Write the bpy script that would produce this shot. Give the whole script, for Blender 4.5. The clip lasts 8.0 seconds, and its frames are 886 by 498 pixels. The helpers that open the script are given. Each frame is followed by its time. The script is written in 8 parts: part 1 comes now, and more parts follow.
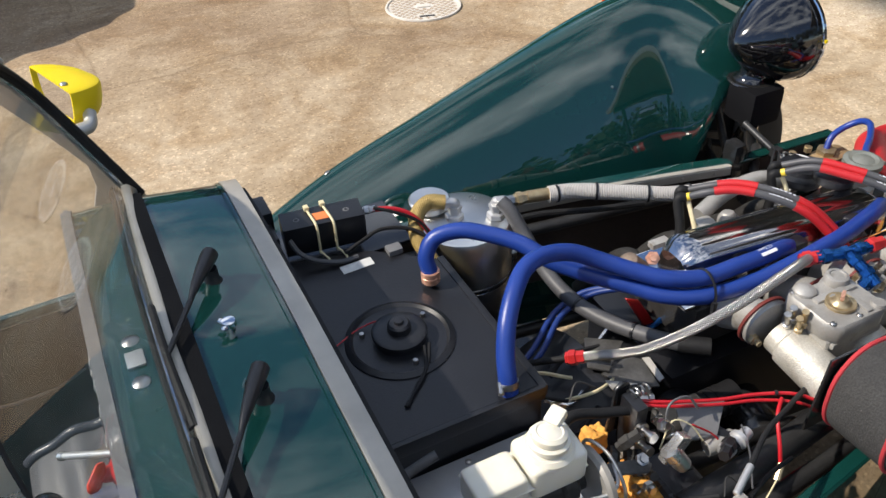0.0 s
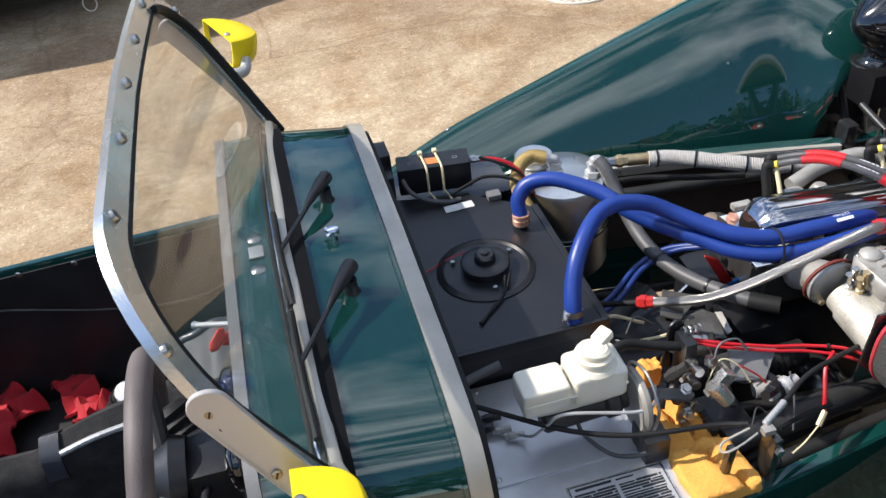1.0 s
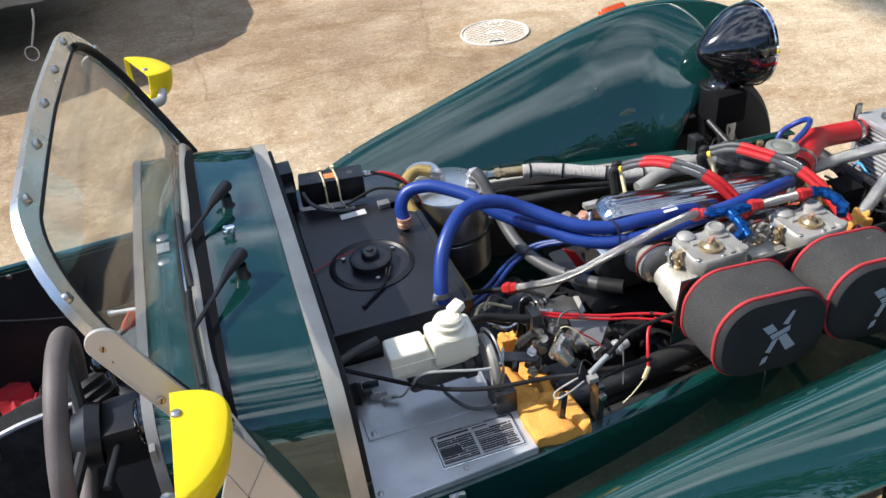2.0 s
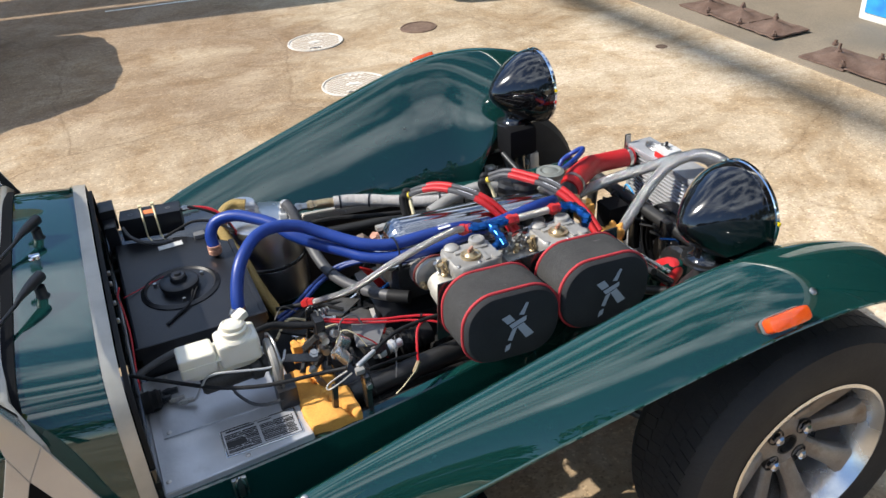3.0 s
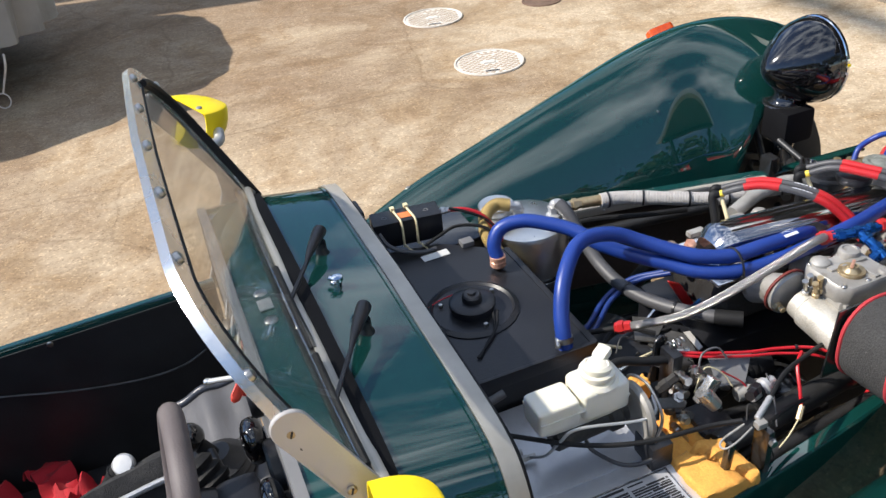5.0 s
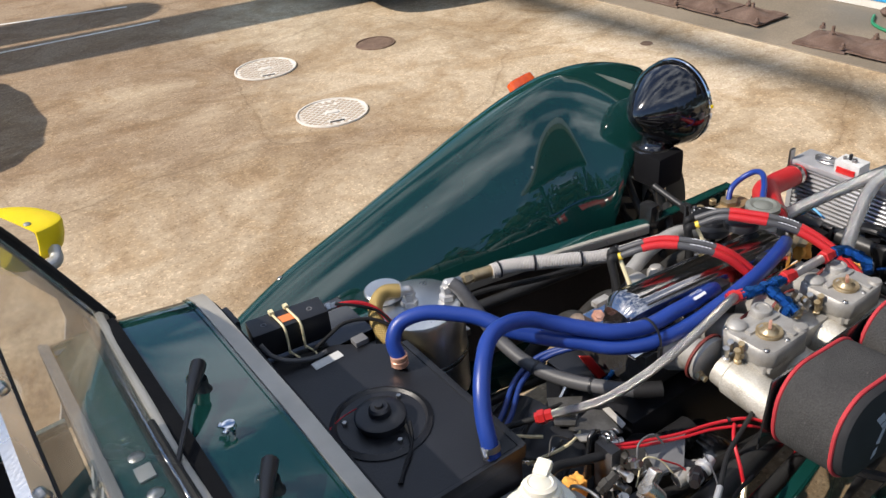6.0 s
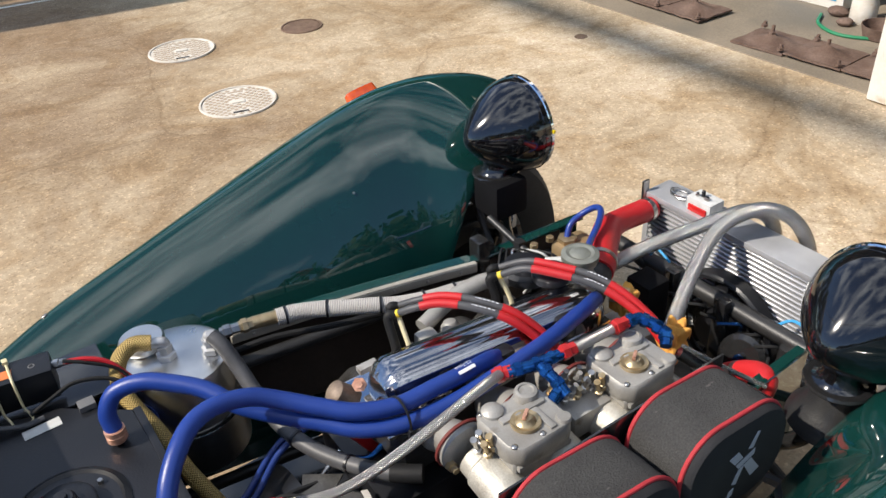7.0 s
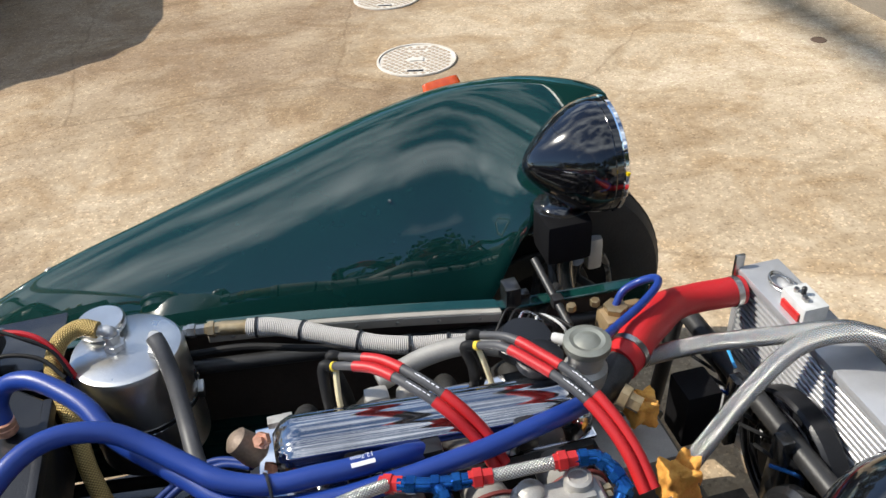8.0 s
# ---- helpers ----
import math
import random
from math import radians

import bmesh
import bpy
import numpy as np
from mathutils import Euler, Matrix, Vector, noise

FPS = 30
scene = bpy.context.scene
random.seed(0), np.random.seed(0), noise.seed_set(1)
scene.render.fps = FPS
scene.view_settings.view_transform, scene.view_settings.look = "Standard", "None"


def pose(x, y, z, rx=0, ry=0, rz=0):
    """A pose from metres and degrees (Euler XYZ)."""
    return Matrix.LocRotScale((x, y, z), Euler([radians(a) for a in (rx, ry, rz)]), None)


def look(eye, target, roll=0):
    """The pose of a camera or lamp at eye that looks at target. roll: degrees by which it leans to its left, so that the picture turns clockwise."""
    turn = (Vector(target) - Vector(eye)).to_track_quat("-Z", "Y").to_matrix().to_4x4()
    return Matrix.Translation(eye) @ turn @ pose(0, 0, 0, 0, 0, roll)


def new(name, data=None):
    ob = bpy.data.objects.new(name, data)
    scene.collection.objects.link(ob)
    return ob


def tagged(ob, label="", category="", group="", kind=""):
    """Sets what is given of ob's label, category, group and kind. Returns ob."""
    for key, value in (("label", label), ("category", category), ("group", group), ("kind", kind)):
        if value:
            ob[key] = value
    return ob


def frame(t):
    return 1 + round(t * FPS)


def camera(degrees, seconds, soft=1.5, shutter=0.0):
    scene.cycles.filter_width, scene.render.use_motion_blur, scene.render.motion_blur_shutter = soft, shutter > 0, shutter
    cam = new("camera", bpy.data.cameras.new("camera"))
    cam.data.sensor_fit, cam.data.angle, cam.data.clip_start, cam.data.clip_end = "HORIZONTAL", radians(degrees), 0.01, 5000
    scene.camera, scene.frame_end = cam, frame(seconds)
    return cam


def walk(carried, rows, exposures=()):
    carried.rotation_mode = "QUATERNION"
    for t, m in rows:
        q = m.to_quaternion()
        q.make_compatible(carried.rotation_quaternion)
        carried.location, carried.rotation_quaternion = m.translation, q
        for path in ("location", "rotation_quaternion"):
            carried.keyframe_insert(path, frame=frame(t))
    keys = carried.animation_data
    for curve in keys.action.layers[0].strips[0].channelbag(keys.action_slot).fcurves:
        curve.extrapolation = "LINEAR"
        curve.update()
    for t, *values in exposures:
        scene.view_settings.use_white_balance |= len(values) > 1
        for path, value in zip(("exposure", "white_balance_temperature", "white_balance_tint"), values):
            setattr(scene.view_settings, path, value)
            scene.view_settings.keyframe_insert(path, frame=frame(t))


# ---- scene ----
cam = camera(56.05, 8.0)
PATH = [
    (0, (-0.1617, -0.7441, 1.3916), (0.4958, 0.6893, 0.1616), -2.56),
    (0.5, (-0.1515, -0.8202, 1.3878), (0.1772, 0.7025, 0.1335), -4.66),
    (1, (-0.1239, -0.9365, 1.4141), (0.1744, 0.6167, 0.1899), -6.33),
    (1.2, (-0.1169, -0.9899, 1.4281), (0.2039, 0.5696, 0.2178), -6.29),
    (2.3, (-0.0035, -1.2750, 1.4636), (0.4728, 0.3125, 0.3444), -5.18),
    (2.5, (0.0413, -1.3496, 1.4682), (0.5719, 0.2326, 0.3659), -4.64),
    (3, (0.0945, -1.4538, 1.4931), (0.7340, 0.1212, 0.4393), -4.36),
    (3.5, (0.0506, -1.3926, 1.4866), (0.7061, 0.1764, 0.4337), -3.54),
    (4, (-0.1006, -1.1952, 1.4251), (0.4893, 0.3642, 0.3205), -3.59),
    (4.1, (-0.1308, -1.1568, 1.4240), (0.4375, 0.4022, 0.3075), -3.99),
    (4.5, (-0.2503, -1.0616, 1.4125), (0.2822, 0.5139, 0.3015), -5.17),
    (4.7, (-0.2754, -1.0356, 1.4175), (0.2451, 0.5524, 0.3188), -5.79),
    (5.8, (-0.2638, -0.8094, 1.4236), (0.5675, 0.6663, 0.3600), -6.23),
    (6, (-0.2588, -0.7864, 1.4422), (0.6442, 0.6475, 0.3798), -5.69),
    (6.5, (-0.1068, -0.7547, 1.4384), (0.8703, 0.6214, 0.3653), -4.90),
    (7, (0.1681, -0.8136, 1.4213), (1.0600, 0.5855, 0.3045), -3.86),
    (7.5, (0.3986, -0.8099, 1.3802), (1.0922, 0.6456, 0.1969), -3.69),
    (8, (0.6209, -0.7297, 1.3794), (0.9692, 0.8529, 0.2071), -3.74),
]
SKY, SUN_POWER = 0.15, 5.0
walk(cam, [(t, look(*p)) for t, *p in PATH], [(0.0, 0.16, 6800, 11.5), (0.7, 0.44, 6650, 11.5), (2.5, 0.38, 6500, 9.5), (3.5, 0.29, 6600, 10.5), (4.5, 0.46, 6500, 10.5), (5.8, 0.14, 6800, 13), (6.8, 0.12, 6850, 12), (8.0, 0.18, 6700, 9)])

# ---- world, sun, exposure ----
SUN = Vector((-1.0, 0.36, 1.0)).normalized()
world = bpy.data.worlds.new("sky")
scene.world = world
world.use_nodes = True
wn, wl = world.node_tree.nodes, world.node_tree.links
wn.clear()
sky = wn.new("ShaderNodeTexSky")
sky.sky_type, sky.sun_disc = "NISHITA", False
sky.sun_elevation, sky.sun_rotation = math.asin(SUN.z), math.atan2(SUN.x, SUN.y)
sky.air_density, sky.dust_density, sky.ozone_density = 0.8, 0.0, 4.0
coord = wn.new("ShaderNodeTexCoord")
clouds = wn.new("ShaderNodeTexNoise")
clouds.inputs["Scale"].default_value, clouds.inputs["Detail"].default_value = 2.0, 5.0
clouds.inputs["Distortion"].default_value = 0.25
stretch = wn.new("ShaderNodeMapping")
stretch.inputs["Scale"].default_value = (1.5, 2.7, 2.6)
ramp = wn.new("ShaderNodeValToRGB")
ramp.color_ramp.elements[0].position, ramp.color_ramp.elements[1].position = 0.46, 0.84
mixs = wn.new("ShaderNodeMix")
mixs.data_type = "RGBA"
mixs.inputs[7].default_value = (13.5, 14.6, 15.6, 1)
back = wn.new("ShaderNodeBackground")
back.inputs["Strength"].default_value = SKY
wout = wn.new("ShaderNodeOutputWorld")
wl.new(coord.outputs["Generated"], stretch.inputs["Vector"])
wl.new(stretch.outputs["Vector"], clouds.inputs["Vector"])
# the sky is clear low down, with cloud higher up
high = wn.new("ShaderNodeSeparateXYZ")
wl.new(coord.outputs["Generated"], high.inputs["Vector"])
haze = wn.new("ShaderNodeMapRange")
haze.inputs["From Min"].default_value, haze.inputs["From Max"].default_value = 0.36, 0.62
haze.inputs["To Min"].default_value, haze.inputs["To Max"].default_value = -0.14, 0.03
wl.new(high.outputs["Z"], haze.inputs["Value"])
cover = wn.new("ShaderNodeMath")
wl.new(clouds.outputs["Fac"], cover.inputs[0])
wl.new(haze.outputs["Result"], cover.inputs[1])
wl.new(cover.outputs[0], ramp.inputs["Fac"])
wl.new(ramp.outputs["Color"], mixs.inputs[0])
wl.new(sky.outputs["Color"], mixs.inputs[6])
wl.new(mixs.outputs[2], back.inputs["Color"])
wl.new(back.outputs["Background"], wout.inputs["Surface"])
sun_data = bpy.data.lights.new("sun", "SUN")
sun_data.energy, sun_data.angle, sun_data.color = SUN_POWER, radians(0.55), (1.0, 0.95, 0.87)
sun = new("sun", sun_data)
sun.matrix_world = look(SUN * 20, (0, 0, 0))


# ---- materials ----
def material(name, base, rough=0.5, metal=0.0, vary=None, scale=8.0, fine=0.0, bump=0.0, bump_scale=200.0,
             coat=0.0, rough_vary=0.0, spots=None, detail=5.0, sheen=0.0, spec=0.5):
    """A surface with two scales of variation: broad stains (vary, scale) and fine grain (fine, bump)."""
    mat = bpy.data.materials.new(name)
    mat.use_nodes = True
    nt = mat.node_tree
    n, l = nt.nodes, nt.links
    b = n["Principled BSDF"]
    b.inputs["Base Color"].default_value = (*base, 1)
    b.inputs["Roughness"].default_value = rough
    b.inputs["Metallic"].default_value = metal
    b.inputs["Coat Weight"].default_value = coat
    b.inputs["Coat Roughness"].default_value = 0.02
    b.inputs["Sheen Weight"].default_value = sheen
    b.inputs["Specular IOR Level"].default_value = spec
    tc = n.new("ShaderNodeTexCoord")
    colour = None
    if vary:
        t = n.new("ShaderNodeTexNoise")
        t.inputs["Scale"].default_value, t.inputs["Detail"].default_value = scale, detail
        l.new(tc.outputs["Object"], t.inputs["Vector"])
        r = n.new("ShaderNodeValToRGB")
        r.color_ramp.elements[0].position, r.color_ramp.elements[1].position = 0.35, 0.68
        r.color_ramp.elements[0].color, r.color_ramp.elements[1].color = (*base, 1), (*vary, 1)
        l.new(t.outputs["Fac"], r.inputs["Fac"])
        colour = r.outputs["Color"]
        if rough_vary:
            m = n.new("ShaderNodeMapRange")
            m.inputs["To Min"].default_value, m.inputs["To Max"].default_value = rough - rough_vary, rough + rough_vary
            l.new(t.outputs["Fac"], m.inputs["Value"])
            l.new(m.outputs["Result"], b.inputs["Roughness"])
    if fine or bump:
        g = n.new("ShaderNodeTexNoise")
        g.inputs["Scale"].default_value, g.inputs["Detail"].default_value = bump_scale, 3.0
        l.new(tc.outputs["Object"], g.inputs["Vector"])
        if fine:
            mx = n.new("ShaderNodeMix")
            mx.data_type, mx.blend_type = "RGBA", "OVERLAY"
            mx.inputs[0].default_value = fine
            if colour:
                l.new(colour, mx.inputs[6])
            else:
                mx.inputs[6].default_value = (*base, 1)
            l.new(g.outputs["Fac"], mx.inputs[7])
            colour = mx.outputs[2]
        if bump:
            bp = n.new("ShaderNodeBump")
            bp.inputs["Strength"].default_value, bp.inputs["Distance"].default_value = bump, 0.002
            l.new(g.outputs["Fac"], bp.inputs["Height"])
            l.new(bp.outputs["Normal"], b.inputs["Normal"])
    if spots:
        scale2, low, high, tone = spots
        s = n.new("ShaderNodeTexNoise")
        s.inputs["Scale"].default_value, s.inputs["Detail"].default_value = scale2, 8.0
        l.new(tc.outputs["Object"], s.inputs["Vector"])
        sr = n.new("ShaderNodeValToRGB")
        sr.color_ramp.elements[0].position, sr.color_ramp.elements[1].position = low, high
        l.new(s.outputs["Fac"], sr.inputs["Fac"])
        mx = n.new("ShaderNodeMix")
        mx.data_type = "RGBA"
        mx.inputs[7].default_value = (*tone, 1)
        if colour:
            l.new(colour, mx.inputs[6])
        else:
            mx.inputs[6].default_value = (*base, 1)
        l.new(sr.outputs["Color"], mx.inputs[0])
        colour = mx.outputs[2]
    if colour:
        l.new(colour, b.inputs["Base Color"])
    return mat


def braid_material(name, light, dark, metal, rough, around, pitch):
    """Woven sleeve: two crossing sets of strands along the tube's own length."""
    mat = bpy.data.materials.new(name)
    mat.use_nodes = True
    n, l = mat.node_tree.nodes, mat.node_tree.links
    b = n["Principled BSDF"]
    b.inputs["Metallic"].default_value, b.inputs["Roughness"].default_value = metal, rough
    uv = n.new("ShaderNodeUVMap")
    sep = n.new("ShaderNodeSeparateXYZ")
    l.new(uv.outputs["UV"], sep.inputs["Vector"])

    def calc(op, a, c):
        m = n.new("ShaderNodeMath")
        m.operation = op
        for k, v in enumerate((a, c)):
            if isinstance(v, (int, float)):
                m.inputs[k].default_value = v
            elif v is not None:
                l.new(v, m.inputs[k])
        return m.outputs[0]

    u = calc("MULTIPLY", sep.outputs["X"], 6.2832 / pitch)
    v = calc("MULTIPLY", sep.outputs["Y"], 6.2832 * around)
    s1 = calc("SINE", calc("ADD", u, v), None)
    s2 = calc("SINE", calc("SUBTRACT", u, v), None)
    h = calc("ADD", calc("MULTIPLY", calc("ADD", s1, s2), 0.25), 0.5)
    r = n.new("ShaderNodeValToRGB")
    r.color_ramp.elements[0].color, r.color_ramp.elements[1].color = (*dark, 1), (*light, 1)
    r.color_ramp.elements[0].position, r.color_ramp.elements[1].position = 0.2, 0.7
    l.new(h, r.inputs["Fac"])
    l.new(r.outputs["Color"], b.inputs["Base Color"])
    bp = n.new("ShaderNodeBump")
    bp.inputs["Strength"].default_value, bp.inputs["Distance"].default_value = 0.8, 0.0018
    l.new(h, bp.inputs["Height"])
    l.new(bp.outputs["Normal"], b.inputs["Normal"])
    return mat


def rib_material(name, light, dark, pitch, rough):
    """Wound tape: fine turns across the tube."""
    mat = braid_material(name, light, dark, 0.0, rough, 0.0, pitch)
    return mat


green = material("green_paint", (0.0007, 0.036, 0.030), 0.8, 0.0, (0.0010, 0.040, 0.034), 5, coat=1.0, spots=(60, 0.70, 0.76, (0.01, 0.05, 0.045)))
green.node_tree.nodes["Principled BSDF"].inputs["Coat IOR"].default_value = 1.8
green.node_tree.nodes["Principled BSDF"].inputs["Specular IOR Level"].default_value = 0.1
alloy = material("brushed_alloy", (0.78, 0.78, 0.77), 0.26, 0.9, (0.66, 0.65, 0.63), 14, bump=0.15, bump_scale=240, rough_vary=0.1)
tank_alloy = material("brushed_tank_alloy", (0.74, 0.74, 0.73), 0.30, 1.0, (0.60, 0.60, 0.59), 16, bump=0.12, bump_scale=240, rough_vary=0.08)
satin_alloy = material("satin_alloy", (0.60, 0.565, 0.53), 0.48, 0.5, (0.52, 0.49, 0.46), 9, bump=0.15, bump_scale=220, rough_vary=0.06)
# broad mottling paints in cloudy reflections; the dark spots are grime
sheet_alloy = material("sheet_alloy", (0.58, 0.585, 0.60), 0.34, 0.45, (0.42, 0.425, 0.44), 11, bump=0.15, bump_scale=150, rough_vary=0.1, spots=(7, 0.60, 0.78, (0.16, 0.15, 0.14)))
alloy_dull = material("dull_alloy", (0.60, 0.60, 0.60), 0.42, 0.6, (0.46, 0.46, 0.45), 9, bump=0.2, bump_scale=150, rough_vary=0.12)
trim_alloy = material("edge_trim", (0.54, 0.50, 0.43), 0.42, 0.4, (0.38, 0.35, 0.30), 10, bump=0.2, bump_scale=90, rough_vary=0.1)
cast_alloy = material("cast_alloy", (0.44, 0.425, 0.395), 0.5, 0.4, (0.29, 0.275, 0.25), 14, fine=0.12, bump=0.25, bump_scale=420, rough_vary=0.1, spots=(26, 0.62, 0.74, (0.20, 0.17, 0.13)))
wheel_cast = material("dusty_wheel_cast", (0.31, 0.285, 0.255), 0.42, 0.4, (0.20, 0.17, 0.145), 10, fine=0.2, bump=0.2, bump_scale=260, rough_vary=0.1, spots=(22, 0.55, 0.72, (0.17, 0.13, 0.10)))
cream_cast = material("pale_cast_alloy", (0.60, 0.57, 0.50), 0.5, 0.4, (0.42, 0.39, 0.33), 30, fine=0.3, bump=0.4, bump_scale=400)
chrome = material("chrome", (0.80, 0.80, 0.82), 0.06, 1.0, (0.7, 0.7, 0.72), 20)
rocker_chrome = material("polished_cover", (0.50, 0.49, 0.50), 0.13, 1.0, (0.36, 0.35, 0.36), 18, rough_vary=0.04)
steel = material("bolt_steel", (0.55, 0.54, 0.52), 0.3, 1.0, (0.4, 0.38, 0.35), 60)
brass = material("brass", (0.56, 0.44, 0.27), 0.35, 0.75, (0.38, 0.28, 0.15), 60, rough_vary=0.1)
copper = material("copper", (0.76, 0.42, 0.30), 0.4, 0.5, (0.45, 0.22, 0.14), 80)
rust = material("rust", (0.125, 0.076, 0.056), 0.85, 0.1, (0.20, 0.135, 0.105), 14, fine=0.5, bump=0.8, bump_scale=120)
worn_iron = material("worn_iron", (0.14, 0.086, 0.060), 0.8, 0.1, (0.22, 0.145, 0.10), 14, fine=0.4, bump=0.6, bump_scale=120)
black_paint = material("black_paint", (0.012, 0.012, 0.013), 0.25, 0.0, (0.02, 0.02, 0.02), 12, coat=0.6)
lamp_black = material("gloss_black", (0.004, 0.004, 0.005), 0.12, 0.0, (0.006, 0.006, 0.007), 8, coat=1.0)
black_tube = material("black_powder_coat", (0.016, 0.016, 0.017), 0.42, 0.0, (0.03, 0.03, 0.03), 20, fine=0.2, bump=0.2, bump_scale=300)
brown_cast = material("heat_browned_cast", (0.26, 0.20, 0.15), 0.55, 0.3, (0.15, 0.11, 0.085), 30, fine=0.3, bump=0.3, bump_scale=300)
dark_cast = material("oily_cast", (0.05, 0.048, 0.045), 0.5, 0.3, (0.03, 0.028, 0.026), 25, fine=0.4, bump=0.4, bump_scale=300)
black_plastic = material("black_plastic", (0.009, 0.0095, 0.0115), 0.36, 0.0, (0.014, 0.0148, 0.018), 9, fine=0.25, bump=0.15, bump_scale=350, rough_vary=0.08)
rubber = material("rubber", (0.010, 0.010, 0.011), 0.6, 0.0, (0.018, 0.018, 0.018), 12, fine=0.25, bump=0.2, bump_scale=260, spec=0.25)
seal_black = material("black_seal", (0.005, 0.005, 0.006), 0.7, 0.0, (0.008, 0.008, 0.009), 12, bump=0.2, bump_scale=260, spec=0.12)
hose_grey = material("grey_rubber_hose", (0.055, 0.056, 0.06), 0.5, 0.0, (0.085, 0.085, 0.09), 16, fine=0.2)
tyre_mat = material("tyre_rubber", (0.012, 0.012, 0.013), 0.72, 0.0, (0.024, 0.023, 0.022), 10, fine=0.3, bump=0.3, bump_scale=180)
blue_hose = material("blue_silicone", (0.010, 0.039, 0.225), 0.36, 0.0, (0.013, 0.046, 0.26), 12, bump=0.12, bump_scale=700)
blue_wire = material("blue_wire", (0.008, 0.03, 0.16), 0.4)
blue_anod = material("blue_anodised", (0.02, 0.13, 0.38), 0.24, 0.9, (0.01, 0.065, 0.25), 60)
red_plastic = material("red_plastic", (0.62, 0.02, 0.015), 0.42, 0.0, (0.5, 0.015, 0.015), 30)
red_anod = material("red_anodised", (0.62, 0.035, 0.035), 0.30, 0.3, (0.50, 0.025, 0.025), 60)
key_red = material("orange_red_plastic", (0.62, 0.055, 0.03), 0.42, 0.0, (0.5, 0.04, 0.025), 40)
red_hose = material("red_silicone", (0.55, 0.018, 0.02), 0.45, 0.0, (0.46, 0.015, 0.02), 14, bump=0.12, bump_scale=600)
red_wire = material("red_wire", (0.50, 0.012, 0.02), 0.4)
red_cloth = material("red_harness", (0.40, 0.004, 0.014), 0.8, 0.0, (0.33, 0.003, 0.01), 30, bump=0.4, bump_scale=500, sheen=0.05)
yellow = material("yellow_plastic", (0.86, 0.66, 0.0), 0.4, 0.0, (0.82, 0.60, 0.0), 12, bump=0.05, bump_scale=300)
yellow_wire = material("yellow_sleeve", (0.75, 0.55, 0.05), 0.45)
orange_lens = material("orange_lens", (0.75, 0.10, 0.01), 0.18, 0.0, (0.65, 0.07, 0.01), 60, coat=0.8)
orange_foam = material("orange_foam", (0.78, 0.38, 0.075), 0.9, 0.0, (0.66, 0.30, 0.06), 12, fine=0.25, bump=0.6, bump_scale=300, spots=(16, 0.66, 0.78, (0.40, 0.20, 0.07)))
piping_red = material("red_piping", (0.50, 0.035, 0.045), 0.75, 0.0, (0.40, 0.03, 0.035), 40)
filter_foam = material("filter_foam", (0.035, 0.034, 0.033), 0.92, 0.0, (0.047, 0.046, 0.044), 20, fine=0.7, bump=1.0, bump_scale=380, spots=(95, 0.68, 0.74, (0.11, 0.10, 0.095)))
filter_face = material("filter_face", (0.012, 0.012, 0.014), 0.8, 0.0, (0.02, 0.02, 0.022), 20, fine=0.4, bump=0.5, bump_scale=520)
logo_grey = material("logo_print", (0.34, 0.37, 0.43), 0.6)
white_print = material("white_print", (0.75, 0.76, 0.8), 0.6)
black_print = material("black_print", (0.02, 0.02, 0.022), 0.6)
white_tape = material("white_tape", (0.62, 0.62, 0.60), 0.6, 0.0, (0.5, 0.5, 0.48), 50)
cream_tie = material("cream_tie", (0.66, 0.58, 0.36), 0.5)
res_white = material("reservoir_plastic", (0.80, 0.78, 0.70), 0.32, 0.0, (0.74, 0.69, 0.55), 9, bump=0.1, bump_scale=200, rough_vary=0.08)
res_white.node_tree.nodes["Principled BSDF"].inputs["Transmission Weight"].default_value = 0.08
res_white.node_tree.nodes["Principled BSDF"].inputs["Subsurface Weight"].default_value = 0.4
res_white.node_tree.nodes["Principled BSDF"].inputs["Subsurface Radius"].default_value = (0.02, 0.018, 0.012)
wrap_mat = rib_material("wrapped_pipe", (0.60, 0.57, 0.54), (0.40, 0.38, 0.36), 0.0030, 0.85)
braid_steel = braid_material("steel_braid", (0.70, 0.675, 0.64), (0.34, 0.325, 0.30), 0.95, 0.28, 12, 0.0036)
braid_oil = braid_material("oil_hose_braid", (0.74, 0.72, 0.69), (0.24, 0.23, 0.215), 1.0, 0.24, 20, 0.0048)
braid_gold = braid_material("gold_braid", (0.52, 0.37, 0.13), (0.25, 0.17, 0.055), 0.35, 0.45, 14, 0.0042)
carpet = material("black_carpet", (0.012, 0.012, 0.013), 0.95, 0.0, (0.03, 0.03, 0.03), 40, fine=0.8, bump=1.0, bump_scale=450)
vinyl = material("black_vinyl", (0.014, 0.014, 0.015), 0.45, 0.0, (0.022, 0.022, 0.023), 12, bump=0.2, bump_scale=260)
soft_vinyl = material("soft_black_vinyl", (0.030, 0.033, 0.042), 0.33, 0.0, (0.045, 0.048, 0.058), 14, bump=0.25, bump_scale=300, rough_vary=0.08)
grey_vinyl = material("grey_trim", (0.13, 0.13, 0.132), 0.5, 0.0, (0.17, 0.17, 0.172), 10, bump=0.2, bump_scale=260)
bracket_grey = material("oily_grey_sheet", (0.115, 0.112, 0.108), 0.4, 0.4, (0.06, 0.058, 0.055), 22, fine=0.3, bump=0.3, bump_scale=200, rough_vary=0.1)
liner_brown = material("oily_liner", (0.085, 0.066, 0.055), 0.34, 0.2, (0.055, 0.042, 0.036), 7, fine=0.2, bump=0.1, bump_scale=120, rough_vary=0.1)
